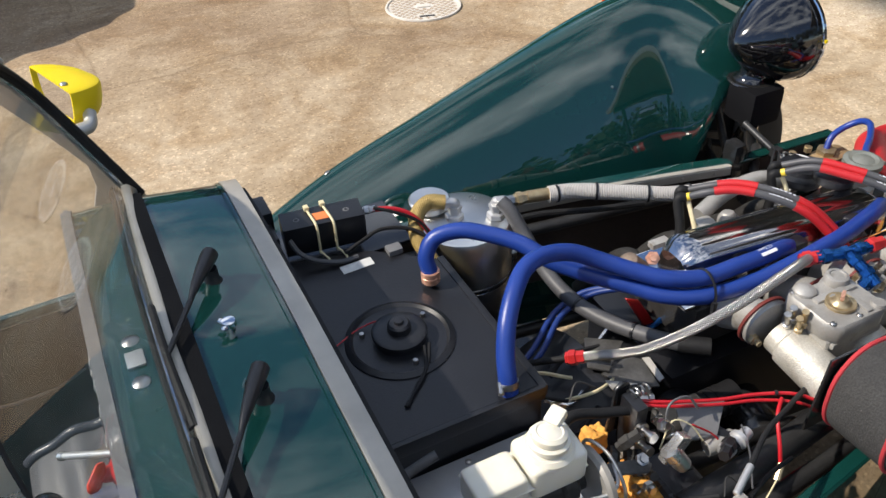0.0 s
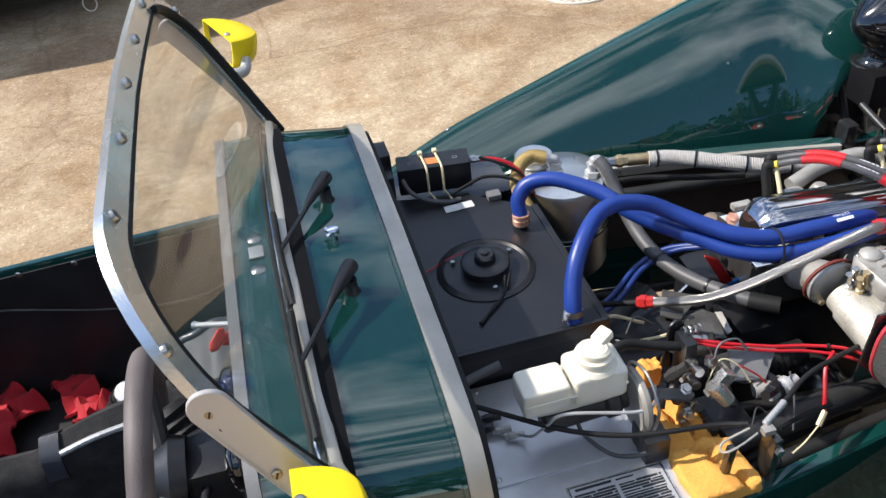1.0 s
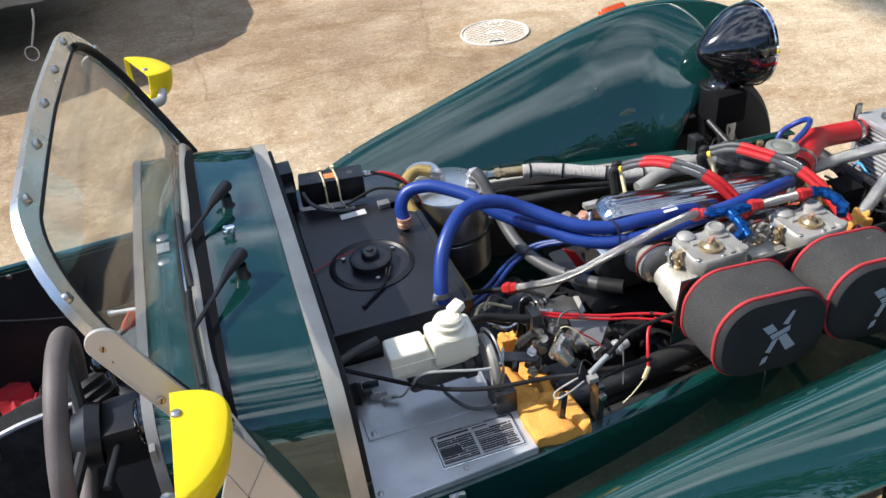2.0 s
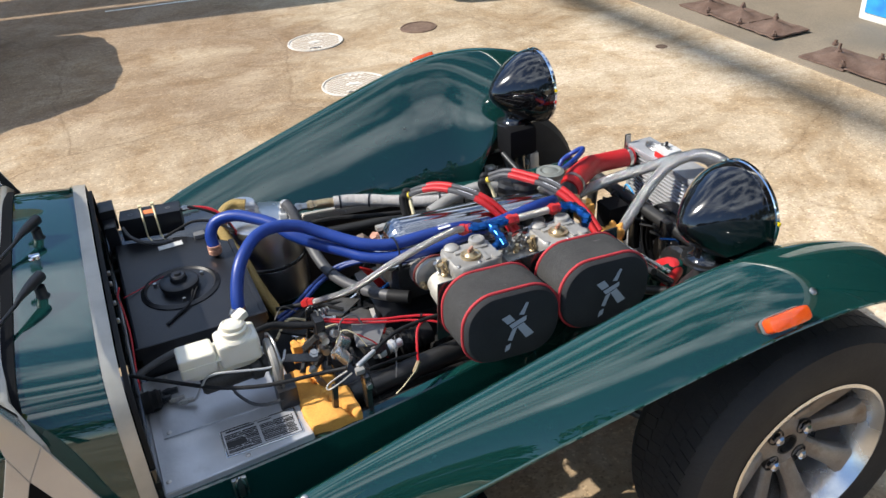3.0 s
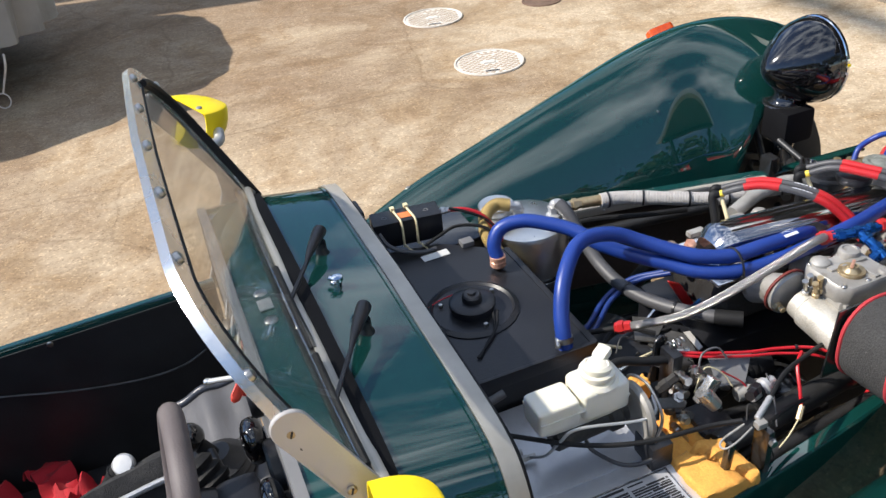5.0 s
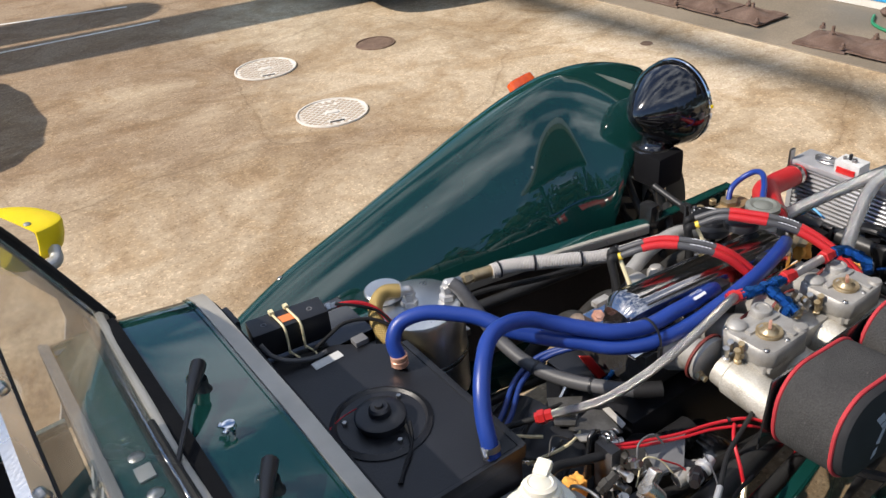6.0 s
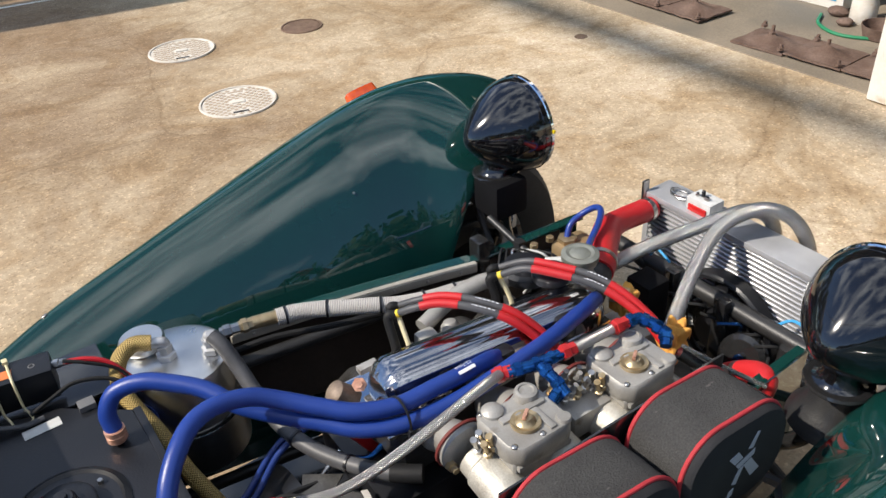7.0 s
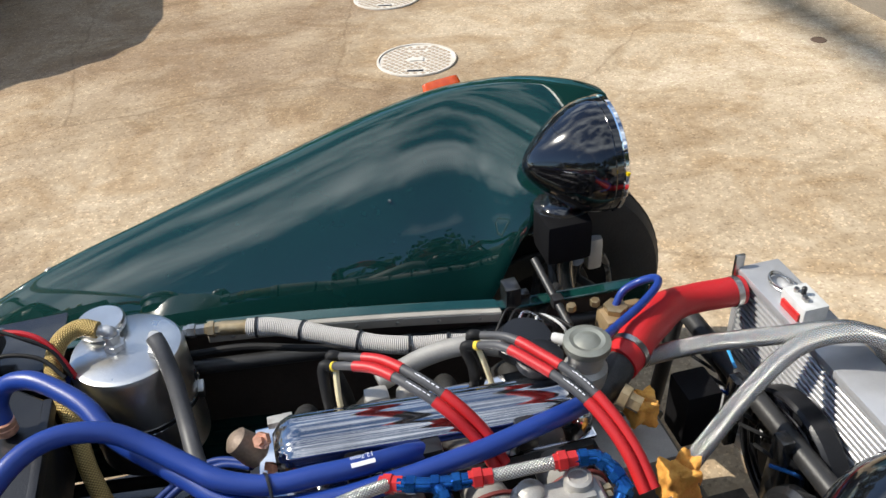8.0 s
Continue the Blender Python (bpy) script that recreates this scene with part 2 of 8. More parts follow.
pod_grey = material("dash_grey", (0.068, 0.067, 0.069), 0.40, 0.0, (0.090, 0.088, 0.091), 10, bump=0.2, bump_scale=260)
suede = material("grey_leather", (0.088, 0.070, 0.068), 0.6, 0.0, (0.125, 0.105, 0.102), 14, bump=0.3, bump_scale=420)
white_paint = material("white_paint", (0.78, 0.76, 0.70), 0.6, 0.0, (0.66, 0.62, 0.54), 4, fine=0.2, bump=0.3, bump_scale=90, spots=(5, 0.62, 0.72, (0.5, 0.36, 0.2)))
cover_cloth = material("cover_cloth", (0.40, 0.38, 0.34), 0.8, 0.0, (0.30, 0.29, 0.26), 5, bump=0.5, bump_scale=60)
cover_lining = material("pale_blue_paint", (0.12, 0.42, 0.55), 0.3, 0.0, (0.10, 0.36, 0.5), 5, coat=0.6)
dark_paint = material("dark_car_paint", (0.02, 0.022, 0.026), 0.3, 0.0, (0.03, 0.03, 0.034), 5, coat=0.7)
bin_blue = material("blue_print", (0.03, 0.22, 0.62), 0.5, 0.0, (0.05, 0.5, 0.75), 7)
cover_white = material("pale_cast_cover", (0.70, 0.655, 0.585), 0.65, 0.0, (0.60, 0.545, 0.465), 12, fine=0.25, bump=0.4, bump_scale=200, spots=(14, 0.66, 0.76, (0.55, 0.40, 0.28)))
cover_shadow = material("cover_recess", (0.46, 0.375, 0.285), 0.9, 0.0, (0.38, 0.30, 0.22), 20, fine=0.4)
shed_sheet = material("dark_sheet", (0.035, 0.042, 0.048), 0.6, 0.0, (0.05, 0.056, 0.06), 1.2, fine=0.2, bump=0.3, bump_scale=40)


def glass_material(name, tint, rough=0.0):
    mat = bpy.data.materials.new(name)
    mat.use_nodes = True
    n, l = mat.node_tree.nodes, mat.node_tree.links
    b = n["Principled BSDF"]
    b.inputs["Base Color"].default_value = (*tint, 1)
    b.inputs["Roughness"].default_value = rough
    b.inputs["Transmission Weight"].default_value = 1.0
    b.inputs["IOR"].default_value = 1.35
    return mat


def screen_glass():
    """Thin flat tinted pane: clear with a grey tint, glossy at a slant, dusty in patches that also stand in for sky
    glare.
    """
    mat = bpy.data.materials.new("windscreen_glass")
    mat.use_nodes = True
    n, l = mat.node_tree.nodes, mat.node_tree.links
    n.remove(n["Principled BSDF"])
    clear, gloss, dust = n.new("ShaderNodeBsdfTransparent"), n.new("ShaderNodeBsdfGlossy"), n.new("ShaderNodeBsdfDiffuse")
    clear.inputs["Color"].default_value = (0.925, 0.94, 0.935, 1)
    gloss.inputs["Roughness"].default_value = 0.015
    dust.inputs["Color"].default_value = (0.62, 0.59, 0.54, 1)
    slant, rise, fres = n.new("ShaderNodeLayerWeight"), n.new("ShaderNodeMath"), n.new("ShaderNodeMath")
    slant.inputs["Blend"].default_value = 0.5
    rise.operation, fres.operation = "POWER", "MULTIPLY_ADD"
    rise.inputs[1].default_value, fres.inputs[1].default_value, fres.inputs[2].default_value = 5.0, 0.8, 0.035
    l.new(slant.outputs["Facing"], rise.inputs[0])
    l.new(rise.outputs[0], fres.inputs[0])
    a, b = n.new("ShaderNodeMixShader"), n.new("ShaderNodeMixShader")
    l.new(fres.outputs[0], a.inputs[0])
    l.new(clear.outputs[0], a.inputs[1])
    l.new(gloss.outputs[0], a.inputs[2])
    tc, t, r = n.new("ShaderNodeTexCoord"), n.new("ShaderNodeTexNoise"), n.new("ShaderNodeMapRange")
    t.inputs["Scale"].default_value, t.inputs["Detail"].default_value = 7.0, 8.0
    r.inputs["From Min"].default_value, r.inputs["From Max"].default_value = 0.42, 0.78
    # upper limit covers real dust plus the milky look of mirrored sky
    r.inputs["To Min"].default_value, r.inputs["To Max"].default_value = 0.010, 0.10
    l.new(tc.outputs["Object"], t.inputs["Vector"])
    l.new(t.outputs["Fac"], r.inputs["Value"])
    l.new(r.outputs["Result"], b.inputs[0])
    l.new(a.outputs[0], b.inputs[1])
    l.new(dust.outputs[0], b.inputs[2])
    l.new(b.outputs[0], n["Material Output"].inputs["Surface"])
    return mat


glass = screen_glass()
lamp_glass = glass_material("lamp_glass", (0.95, 0.96, 0.97), 0.02)
mirror_glass = material("mirror_glass", (0.85, 0.86, 0.87), 0.02, 1.0)


def concrete_material():
    """Exposed-aggregate yard concrete: pale speckle, broad brown stains, paler worn patches."""
    mat = bpy.data.materials.new("yard_concrete")
    mat.use_nodes = True
    n, l = mat.node_tree.nodes, mat.node_tree.links
    b = n["Principled BSDF"]
    b.inputs["Roughness"].default_value = 0.88
    tc = n.new("ShaderNodeTexCoord")

    def tex(scale, detail, rough=0.55, distort=0.0):
        t = n.new("ShaderNodeTexNoise")
        t.inputs["Scale"].default_value, t.inputs["Detail"].default_value = scale, detail
        t.inputs["Roughness"].default_value, t.inputs["Distortion"].default_value = rough, distort
        l.new(tc.outputs["Object"], t.inputs["Vector"])
        return t.outputs["Fac"]

    def ramp_of(fac, *stops):
        r = n.new("ShaderNodeValToRGB")
        while len(r.color_ramp.elements) < len(stops):
            r.color_ramp.elements.new(0.5)
        for e, (p, c) in zip(r.color_ramp.elements, stops):
            e.position, e.color = p, (*c, 1)
        l.new(fac, r.inputs["Fac"])
        return r.outputs["Color"]

    def mix(kind, fac, a, c):
        m = n.new("ShaderNodeMix")
        m.data_type, m.blend_type = "RGBA", kind
        if isinstance(fac, float):
            m.inputs[0].default_value = fac
        else:
            l.new(fac, m.inputs[0])
        l.new(a, m.inputs[6])
        l.new(c, m.inputs[7])
        return m.outputs[2]

    def stones(scale):
        t = n.new("ShaderNodeTexVoronoi")
        t.inputs["Scale"].default_value = scale
        l.new(tc.outputs["Object"], t.inputs["Vector"])
        return t

    sepx = n.new("ShaderNodeSeparateXYZ")
    l.new(tc.outputs["Object"], sepx.inputs["Vector"])
    wear = n.new("ShaderNodeMapRange")
    wear.inputs["From Min"].default_value, wear.inputs["From Max"].default_value = 0.2, 2.8
    wear.inputs["To Min"].default_value, wear.inputs["To Max"].default_value = -0.06, 0.12
    l.new(sepx.outputs["X"], wear.inputs["Value"])
    worn = n.new("ShaderNodeMath")
    l.new(tex(0.8, 7, 0.62, 0.5), worn.inputs[0])
    l.new(wear.outputs["Result"], worn.inputs[1])
    # tone falls steadily towards the far side of the yard
    far_tone = n.new("ShaderNodeMapRange")
    far_tone.inputs["From Min"].default_value, far_tone.inputs["From Max"].default_value = 1.9, 4.4
    far_tone.inputs["To Min"].default_value, far_tone.inputs["To Max"].default_value = 0.0, -0.20
    l.new(sepx.outputs["Y"], far_tone.inputs["Value"])
    yard_tone = n.new("ShaderNodeMath")
    l.new(worn.outputs[0], yard_tone.inputs[0])
    l.new(far_tone.outputs["Result"], yard_tone.inputs[1])
    broad = ramp_of(yard_tone.outputs[0], (0.32, (0.31, 0.225, 0.145)), (0.45, (0.44, 0.345, 0.235)), (0.58, (0.56, 0.455, 0.325)), (0.72, (0.68, 0.575, 0.435)))
    stain = ramp_of(tex(2.3, 10, 0.68, 1.2), (0.45, (1, 1, 1)), (0.60, (0.84, 0.77, 0.68)), (0.74, (0.64, 0.55, 0.45)))
    st = stones(150)
    sep = n.new("ShaderNodeSeparateColor")
    l.new(st.outputs["Color"], sep.inputs["Color"])
    speck = ramp_of(sep.outputs["Red"], (0.04, (0.18, 0.16, 0.14)), (0.13, (0.45, 0.445, 0.44)), (0.86, (0.53, 0.53, 0.53)), (0.96, (0.95, 0.94, 0.92)))
    patch = ramp_of(tex(34, 5, 0.7), (0.38, (0.36, 0.35, 0.34)), (0.52, (0.5, 0.5, 0.5)), (0.68, (0.66, 0.66, 0.65)))
    blot = ramp_of(tex(4.6, 9, 0.70, 0.8), (0.40, (0.78, 0.73, 0.66)), (0.50, (0.95, 0.94, 0.92)), (0.60, (1.0, 1.0, 1.0)))
    drip = ramp_of(tex(13, 8, 0.74, 0.4), (0.33, (0.62, 0.56, 0.50)), (0.42, (0.95, 0.94, 0.92)), (0.66, (1.0, 1.0, 1.0)))
    c = mix("MULTIPLY", 1.0, broad, stain)
    c = mix("MULTIPLY", 0.6, c, blot)
    c = mix("MULTIPLY", 0.3, c, drip)
    c = mix("OVERLAY", 0.40, c, speck)
    c = mix("OVERLAY", 0.38, c, patch)
    plates = ramp_of(tex(1.15, 6, 0.6, 2.2), (0.44, (0.80, 0.76, 0.70)), (0.475, (0.97, 0.96, 0.95)), (0.56, (1.0, 1.0, 1.0)))
    c = mix("MULTIPLY", 0.6, c, plates)
    # long faint scuffs, dragged across the yard
    drag = n.new("ShaderNodeMapping")
    drag.inputs["Rotation"].default_value = (0, 0, 0.5)
    drag.inputs["Scale"].default_value = (2.2, 26.0, 1.0)
    l.new(tc.outputs["Object"], drag.inputs["Vector"])
    scuff = n.new("ShaderNodeTexNoise")
    scuff.inputs["Scale"].default_value, scuff.inputs["Detail"].default_value, scuff.inputs["Distortion"].default_value = 1.0, 6.0, 1.6
    l.new(drag.outputs["Vector"], scuff.inputs["Vector"])
    c = mix("OVERLAY", 0.30, c, ramp_of(scuff.outputs["Fac"], (0.30, (0.40, 0.385, 0.37)), (0.46, (0.5, 0.5, 0.5)), (0.60, (0.5, 0.5, 0.5)), (0.74, (0.64, 0.64, 0.63))))
    cr = stones(0.85)
    cr.feature = "DISTANCE_TO_EDGE"
    bent = n.new("ShaderNodeMix")
    bent.data_type = "RGBA"
    bent.inputs[0].default_value = 0.16
    wob = n.new("ShaderNodeTexNoise")
    wob.inputs["Scale"].default_value, wob.inputs["Detail"].default_value = 2.2, 9.0
    l.new(tc.outputs["Object"], wob.inputs["Vector"])
    l.new(tc.outputs["Object"], bent.inputs[6])
    l.new(wob.outputs["Color"], bent.inputs[7])
    l.new(bent.outputs[2], cr.inputs["Vector"])
    crack = ramp_of(cr.outputs["Distance"], (0.0, (0.55, 0.50, 0.45)), (0.006, (1.0, 1.0, 1.0)), (0.5, (1.0, 1.0, 1.0)))
    c = mix("MULTIPLY", 0.5, c, crack)
    l.new(c, b.inputs["Base Color"])
    bp = n.new("ShaderNodeBump")
    bp.inputs["Strength"].default_value, bp.inputs["Distance"].default_value = 0.35, 0.0015
    l.new(st.outputs["Distance"], bp.inputs["Height"])
    l.new(bp.outputs["Normal"], b.inputs["Normal"])
    return mat


concrete = concrete_material()
apron = material("apron_concrete", (0.26, 0.215, 0.16), 0.8, 0.0, (0.19, 0.158, 0.118), 2.2, fine=0.35, bump=0.4, bump_scale=120, spots=(1.5, 0.55, 0.68, (0.165, 0.145, 0.115)))


# ---- mesh helpers ----
def part(name, bm, mat, parent=None, label="", smooth=True, angle=38):
    """Links a bmesh, given in world coordinates, as one mesh object under a thing or a part."""
    bmesh.ops.recalc_face_normals(bm, faces=bm.faces)
    if smooth:
        for f in bm.faces:
            f.smooth = True
        for e in bm.edges:
            if len(e.link_faces) == 2 and e.calc_face_angle(0) > radians(angle):
                e.smooth = False
    me = bpy.data.meshes.new(name)
    bm.to_mesh(me)
    bm.free()
    me.materials.append(mat)
    ob = new(name, me)
    if parent is not None:
        ob.parent = parent
        w, o = Matrix.Identity(4), parent
        while o is not None:
            w = o.matrix_basis @ w if o.parent is None else o.matrix_parent_inverse @ o.matrix_basis @ w
            o = o.parent
        ob.matrix_parent_inverse = w.inverted()
    if label:
        ob["label"] = label
    return ob


def thing(name, label, category, at=(0, 0, 0), group="", kind=""):
    ob = new(name)
    ob.matrix_basis = Matrix.Translation(at)
    return tagged(ob, label, category, group, kind)


def solid(name, bm, mat, label, category, group="", kind=""):
    return tagged(part(name, bm, mat), label, category, group, kind)


def bevel(bm, geom_edges, w, seg=2):
    if w > 0:
        bmesh.ops.bevel(bm, geom=geom_edges, offset=w, segments=seg, profile=0.7, affect="EDGES", clamp_overlap=True)


def box(lo, hi, w=0.003, bm=None, turn=None, seg=2):
    """A bevelled box between two corners; turn: a matrix applied about its centre."""
    out = bmesh.new()
    c = [(a + b) / 2 for a, b in zip(lo, hi)]
    s = [abs(b - a) for a, b in zip(lo, hi)]
    bmesh.ops.create_cube(out, size=1, matrix=Matrix.Diagonal((*s, 1)))
    bevel(out, list(out.edges), min(w, min(s) * 0.45), seg)
    bmesh.ops.transform(out, matrix=Matrix.Translation(c) @ (turn or Matrix.Identity(4)), verts=out.verts)
    return join(bm, out)


def join(bm, out):
    if bm is None:
        return out
    me = bpy.data.meshes.new("tmp")
    out.to_mesh(me)
    out.free()
    bm.from_mesh(me)
    bpy.data.meshes.remove(me)
    return bm


def frame_of(d):
    d = Vector(d).normalized()
    a = Vector((0, 0, 1)) if abs(d.z) < 0.9 else Vector((1, 0, 0))
    x = a.cross(d).normalized()
    return x, d.cross(x), d


def lathe(profile, origin, axis=(0, 0, 1), seg=20, bm=None):
    """Rings of (radius, distance along the axis), closed where the radius is 0."""
    out = bmesh.new()
    x, y, d = frame_of(axis)
    o = Vector(origin)
    rings = []
    for r, h in profile:
        if r < 1e-6:
            rings.append([out.verts.new(o + d * h)])
        else:
            rings.append([out.verts.new(o + d * h + (x * math.cos(2 * math.pi * k / seg) + y * math.sin(2 * math.pi * k / seg)) * r) for k in range(seg)])
    for a, b in zip(rings, rings[1:]):
        for k in range(seg):
            j = (k + 1) % seg
            if len(a) == 1 and len(b) > 1:
                out.faces.new((a[0], b[k], b[j]))
            elif len(b) == 1 and len(a) > 1:
                out.faces.new((a[k], a[j], b[0]))
            elif len(a) > 1:
                out.faces.new((a[k], a[j], b[j], b[k]))
    return join(bm, out)


def rod(p, q, r, r2=None, seg=14, bm=None, w=0.0015):
    """A round bar with slightly broken ends."""
    p, q = Vector(p), Vector(q)
    h = (q - p).length
    r2 = r if r2 is None else r2
    w = min(w, h * 0.3, r * 0.5, r2 * 0.5)
    return lathe([(0, 0), (r - w, 0), (r, w), (r2, h - w), (r2 - w, h), (0, h)], p, q - p, seg, bm)


def curve_points(pts, sub=6):
    """Catmull-Rom through the given points."""
    p = [Vector(a) for a in pts]
    if len(p) == 2:
        return [p[0].lerp(p[1], k / sub) for k in range(sub + 1)]
    p = [p[0] * 2 - p[1]] + p + [p[-1] * 2 - p[-2]]
    out = []
    for i in range(1, len(p) - 2):
        for k in range(sub):
            t = k / sub
            a, b, c, d = p[i - 1], p[i], p[i + 1], p[i + 2]
            out.append(0.5 * ((2 * b) + (c - a) * t + (2 * a - 5 * b + 4 * c - d) * t * t + (3 * b - a - 3 * c + d) * t ** 3))
    out.append(p[-2])
    return out


def tube(pts, r, seg=12, sub=6, bm=None, caps=True, shape=None):
    """A hose along a smooth line; shape(s) scales the radius at a length s; carries a UV along its length and round it."""
    line = curve_points(pts, sub)
    out = bmesh.new()
    uvl = out.loops.layers.uv.new("UVMap")
    tang = [(line[min(i + 1, len(line) - 1)] - line[max(i - 1, 0)]).normalized() for i in range(len(line))]
    x = frame_of(tang[0])[0]
    rings, dist, s = [], [], 0.0
    for i, (p, d) in enumerate(zip(line, tang)):
        x = (x - d * x.dot(d)).normalized()
        y = d.cross(x)
        if i:
            s += (p - line[i - 1]).length
        k2 = r * (shape(s) if shape else 1.0)
        rings.append([out.verts.new(p + (x * math.cos(2 * math.pi * k / seg) + y * math.sin(2 * math.pi * k / seg)) * k2) for k in range(seg)])
        dist.append(s)
    for i in range(len(rings) - 1):
        for k in range(seg):
            j = (k + 1) % seg
            f = out.faces.new((rings[i][k], rings[i][j], rings[i + 1][j], rings[i + 1][k]))
            for lp, uv in zip(f.loops, ((dist[i], k / seg), (dist[i], (k + 1) / seg), (dist[i + 1], (k + 1) / seg), (dist[i + 1], k / seg))):
                lp[uvl].uv = uv
    if caps:
        out.faces.new(rings[0])
        out.faces.new(rings[-1])
    return join(bm, out)


def loft(rows, bm=None, close=False):
    """A sheet through rows of points."""
    out = bmesh.new()
    v = [[out.verts.new(p) for p in r] for r in rows]
    for a, b in zip(v, v[1:]):
        n = len(a)
        for k in range(n if close else n - 1):
            j = (k + 1) % n
            out.faces.new((a[k], a[j], b[j], b[k]))
    return join(bm, out)


def thicken(bm, t):
    bmesh.ops.recalc_face_normals(bm, faces=bm.faces)
    bmesh.ops.solidify(bm, geom=list(bm.faces), thickness=t)
    return bm


def prism(outline, depth, axis, w=0.002):
    """A flat plate: an outline of points, swept by the vector axis * depth, with broken edges."""
    out = bmesh.new()
    f = out.faces.new([out.verts.new(p) for p in outline])
    r = bmesh.ops.extrude_face_region(out, geom=[f])
    vs = [g for g in r["geom"] if isinstance(g, bmesh.types.BMVert)]
    bmesh.ops.translate(out, verts=vs, vec=Vector(axis) * depth)
    bevel(out, [e for e in out.edges if e.calc_face_angle(0) > 0.6] if w else [], w, 1)
    return out


def ring_on(p, d, r, wdt=0.004, t=0.0016, bm=None, seg=14):
    """A band round a hose at p, along d."""
    return lathe([(r, -wdt / 2), (r + t, -wdt / 2), (r + t, wdt / 2), (r, wdt / 2)], p, d, seg, bm)


def bolt(p, axis, r=0.006, h=0.004, bm=None, dome=True):
    prof = [(r, 0), (r, h * 0.4), (r * 0.8, h * 0.8), (r * 0.35, h), (0, h)] if dome else [(r, 0), (r, h), (r * 0.9, h * 1.08), (0, h * 1.08)]
    return lathe(prof, p, axis, 12 if dome else 6, bm)


def smooth_table(table, x):
    i = max(0, min(len(table) - 2, sum(1 for r in table[1:-1] if r[0] <= x)))
    a, b = table[i], table[i + 1]
    p0, p3 = table[max(i - 1, 0)], table[min(i + 2, len(table) - 1)]
    h = b[0] - a[0]
    t = max(0.0, min(1.0, (x - a[0]) / h))
    out = []
    for k in range(1, len(a)):
        m0 = (b[k] - p0[k]) / (b[0] - p0[0]) * h
        m1 = (p3[k] - a[k]) / (p3[0] - a[0]) * h
        out.append((2 * t ** 3 - 3 * t * t + 1) * a[k] + (t ** 3 - 2 * t * t + t) * m0 + (-2 * t ** 3 + 3 * t * t) * b[k] + (t ** 3 - t * t) * m1)
    return tuple(out)


def pillow(lo, hi, p):
    """A blown plastic chamber: a rounded box, fuller as p falls."""
    c = Vector([(a + b) / 2 for a, b in zip(lo, hi)])
    s = [(b - a) / 2 for a, b in zip(lo, hi)]
    f = lambda v, q: math.copysign(abs(v) ** q, v)
    rows = []
    for i in range(1, 18):
        e = -math.pi / 2 + math.pi * i / 18
        rows.append([c + Vector((s[0] * f(math.cos(e), p) * f(math.cos(a), p), s[1] * f(math.cos(e), p) * f(math.sin(a), p), s[2] * f(math.sin(e), p))) for a in [2 * math.pi * k / 40 for k in range(40)]])
    bm = loft(rows, close=True)
    bmesh.ops.contextual_create(bm, geom=[e for e in bm.edges if e.is_boundary and e.verts[0].co.z > c.z])
    bmesh.ops.contextual_create(bm, geom=[e for e in bm.edges if e.is_boundary and e.verts[0].co.z < c.z])
    return bm


# ---- yard ----
def build_ground():
    bm = bmesh.new()
    bmesh.ops.create_grid(bm, x_segments=40, y_segments=40, size=300)
    ob = solid("ground", bm, concrete, "tan exposed-aggregate concrete yard with brown stains", "ground", kind="structure")
    # apron slab beside the yard, a finger's width proud of the yard
    bm = box((3.22, -6, -0.10), (9.0, 9.0, 0.006), 0.003)
    solid("pavement", bm, apron, "smooth grey concrete apron beside the yard", "pavement", kind="structure")
    return ob


def build_manhole(x, y, r, turn):
    """A pale cast cover: rim, waffle of raised squares, two lifting slots and a blank badge."""
    t = thing("manhole_cover", "round pale cast manhole cover with a waffle pattern", "manhole cover", (x, y, 0), "yard covers")
    m = Matrix.Translation((x, y, 0)) @ Matrix.Rotation(turn, 4, "Z")
    bm = lathe([(0, 0.001), (r, 0.001), (r, 0.003), (0, 0.003)], (x, y, 0), seg=48)
    part("plate", bm, cover_white, t)
    bm = lathe([(r * 0.93, 0.003), (r * 0.94, 0.008), (r * 0.99, 0.008), (r, 0.003)], (x, y, 0), seg=48)
    part("rim", bm, cover_white, t)
    # the squares' tan carries the darker tone of the waffle's hollows
    bm = bmesh.new()
    n, p = 11, r / 7.2
    for i in range(-n, n + 1):
        for j in range(-n, n + 1):
            cx, cy = (i - j) * p * 0.7071, (i + j) * p * 0.7071
            if math.hypot(cx, cy) > r * 0.88 or (abs(cx) < r * 0.24 and abs(abs(cy) - r * 0.66) < r * 0.12) or (abs(cx) < r * 0.22 and abs(cy) < r * 0.15):
                continue
            bmesh.ops.create_cube(bm, size=1, matrix=m @ Matrix.Translation((cx, cy, 0.0035)) @ Matrix.Rotation(radians(45), 4, "Z") @ Matrix.Diagonal((p * 0.66, p * 0.66, 0.0022, 1)))
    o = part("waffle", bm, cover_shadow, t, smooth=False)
    tagged(o, kind="stuff")
    # slots are flat bars; their dark hollow is put into the colour
    for s in (-1, 1):
        lo = box((-r * 0.2, s * r * 0.66 - r * 0.045, 0.0025), (r * 0.2, s * r * 0.66 + r * 0.045, 0.0045), 0.001)
        bmesh.ops.transform(lo, matrix=m, verts=lo.verts)
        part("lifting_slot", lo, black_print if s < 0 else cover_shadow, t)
    lo = box((-r * 0.17, -r * 0.10, 0.0025), (r * 0.17, r * 0.10, 0.008), 0.002)
    bmesh.ops.transform(lo, matrix=m, verts=lo.verts)
    part("badge", lo, cover_white, t)
    return t


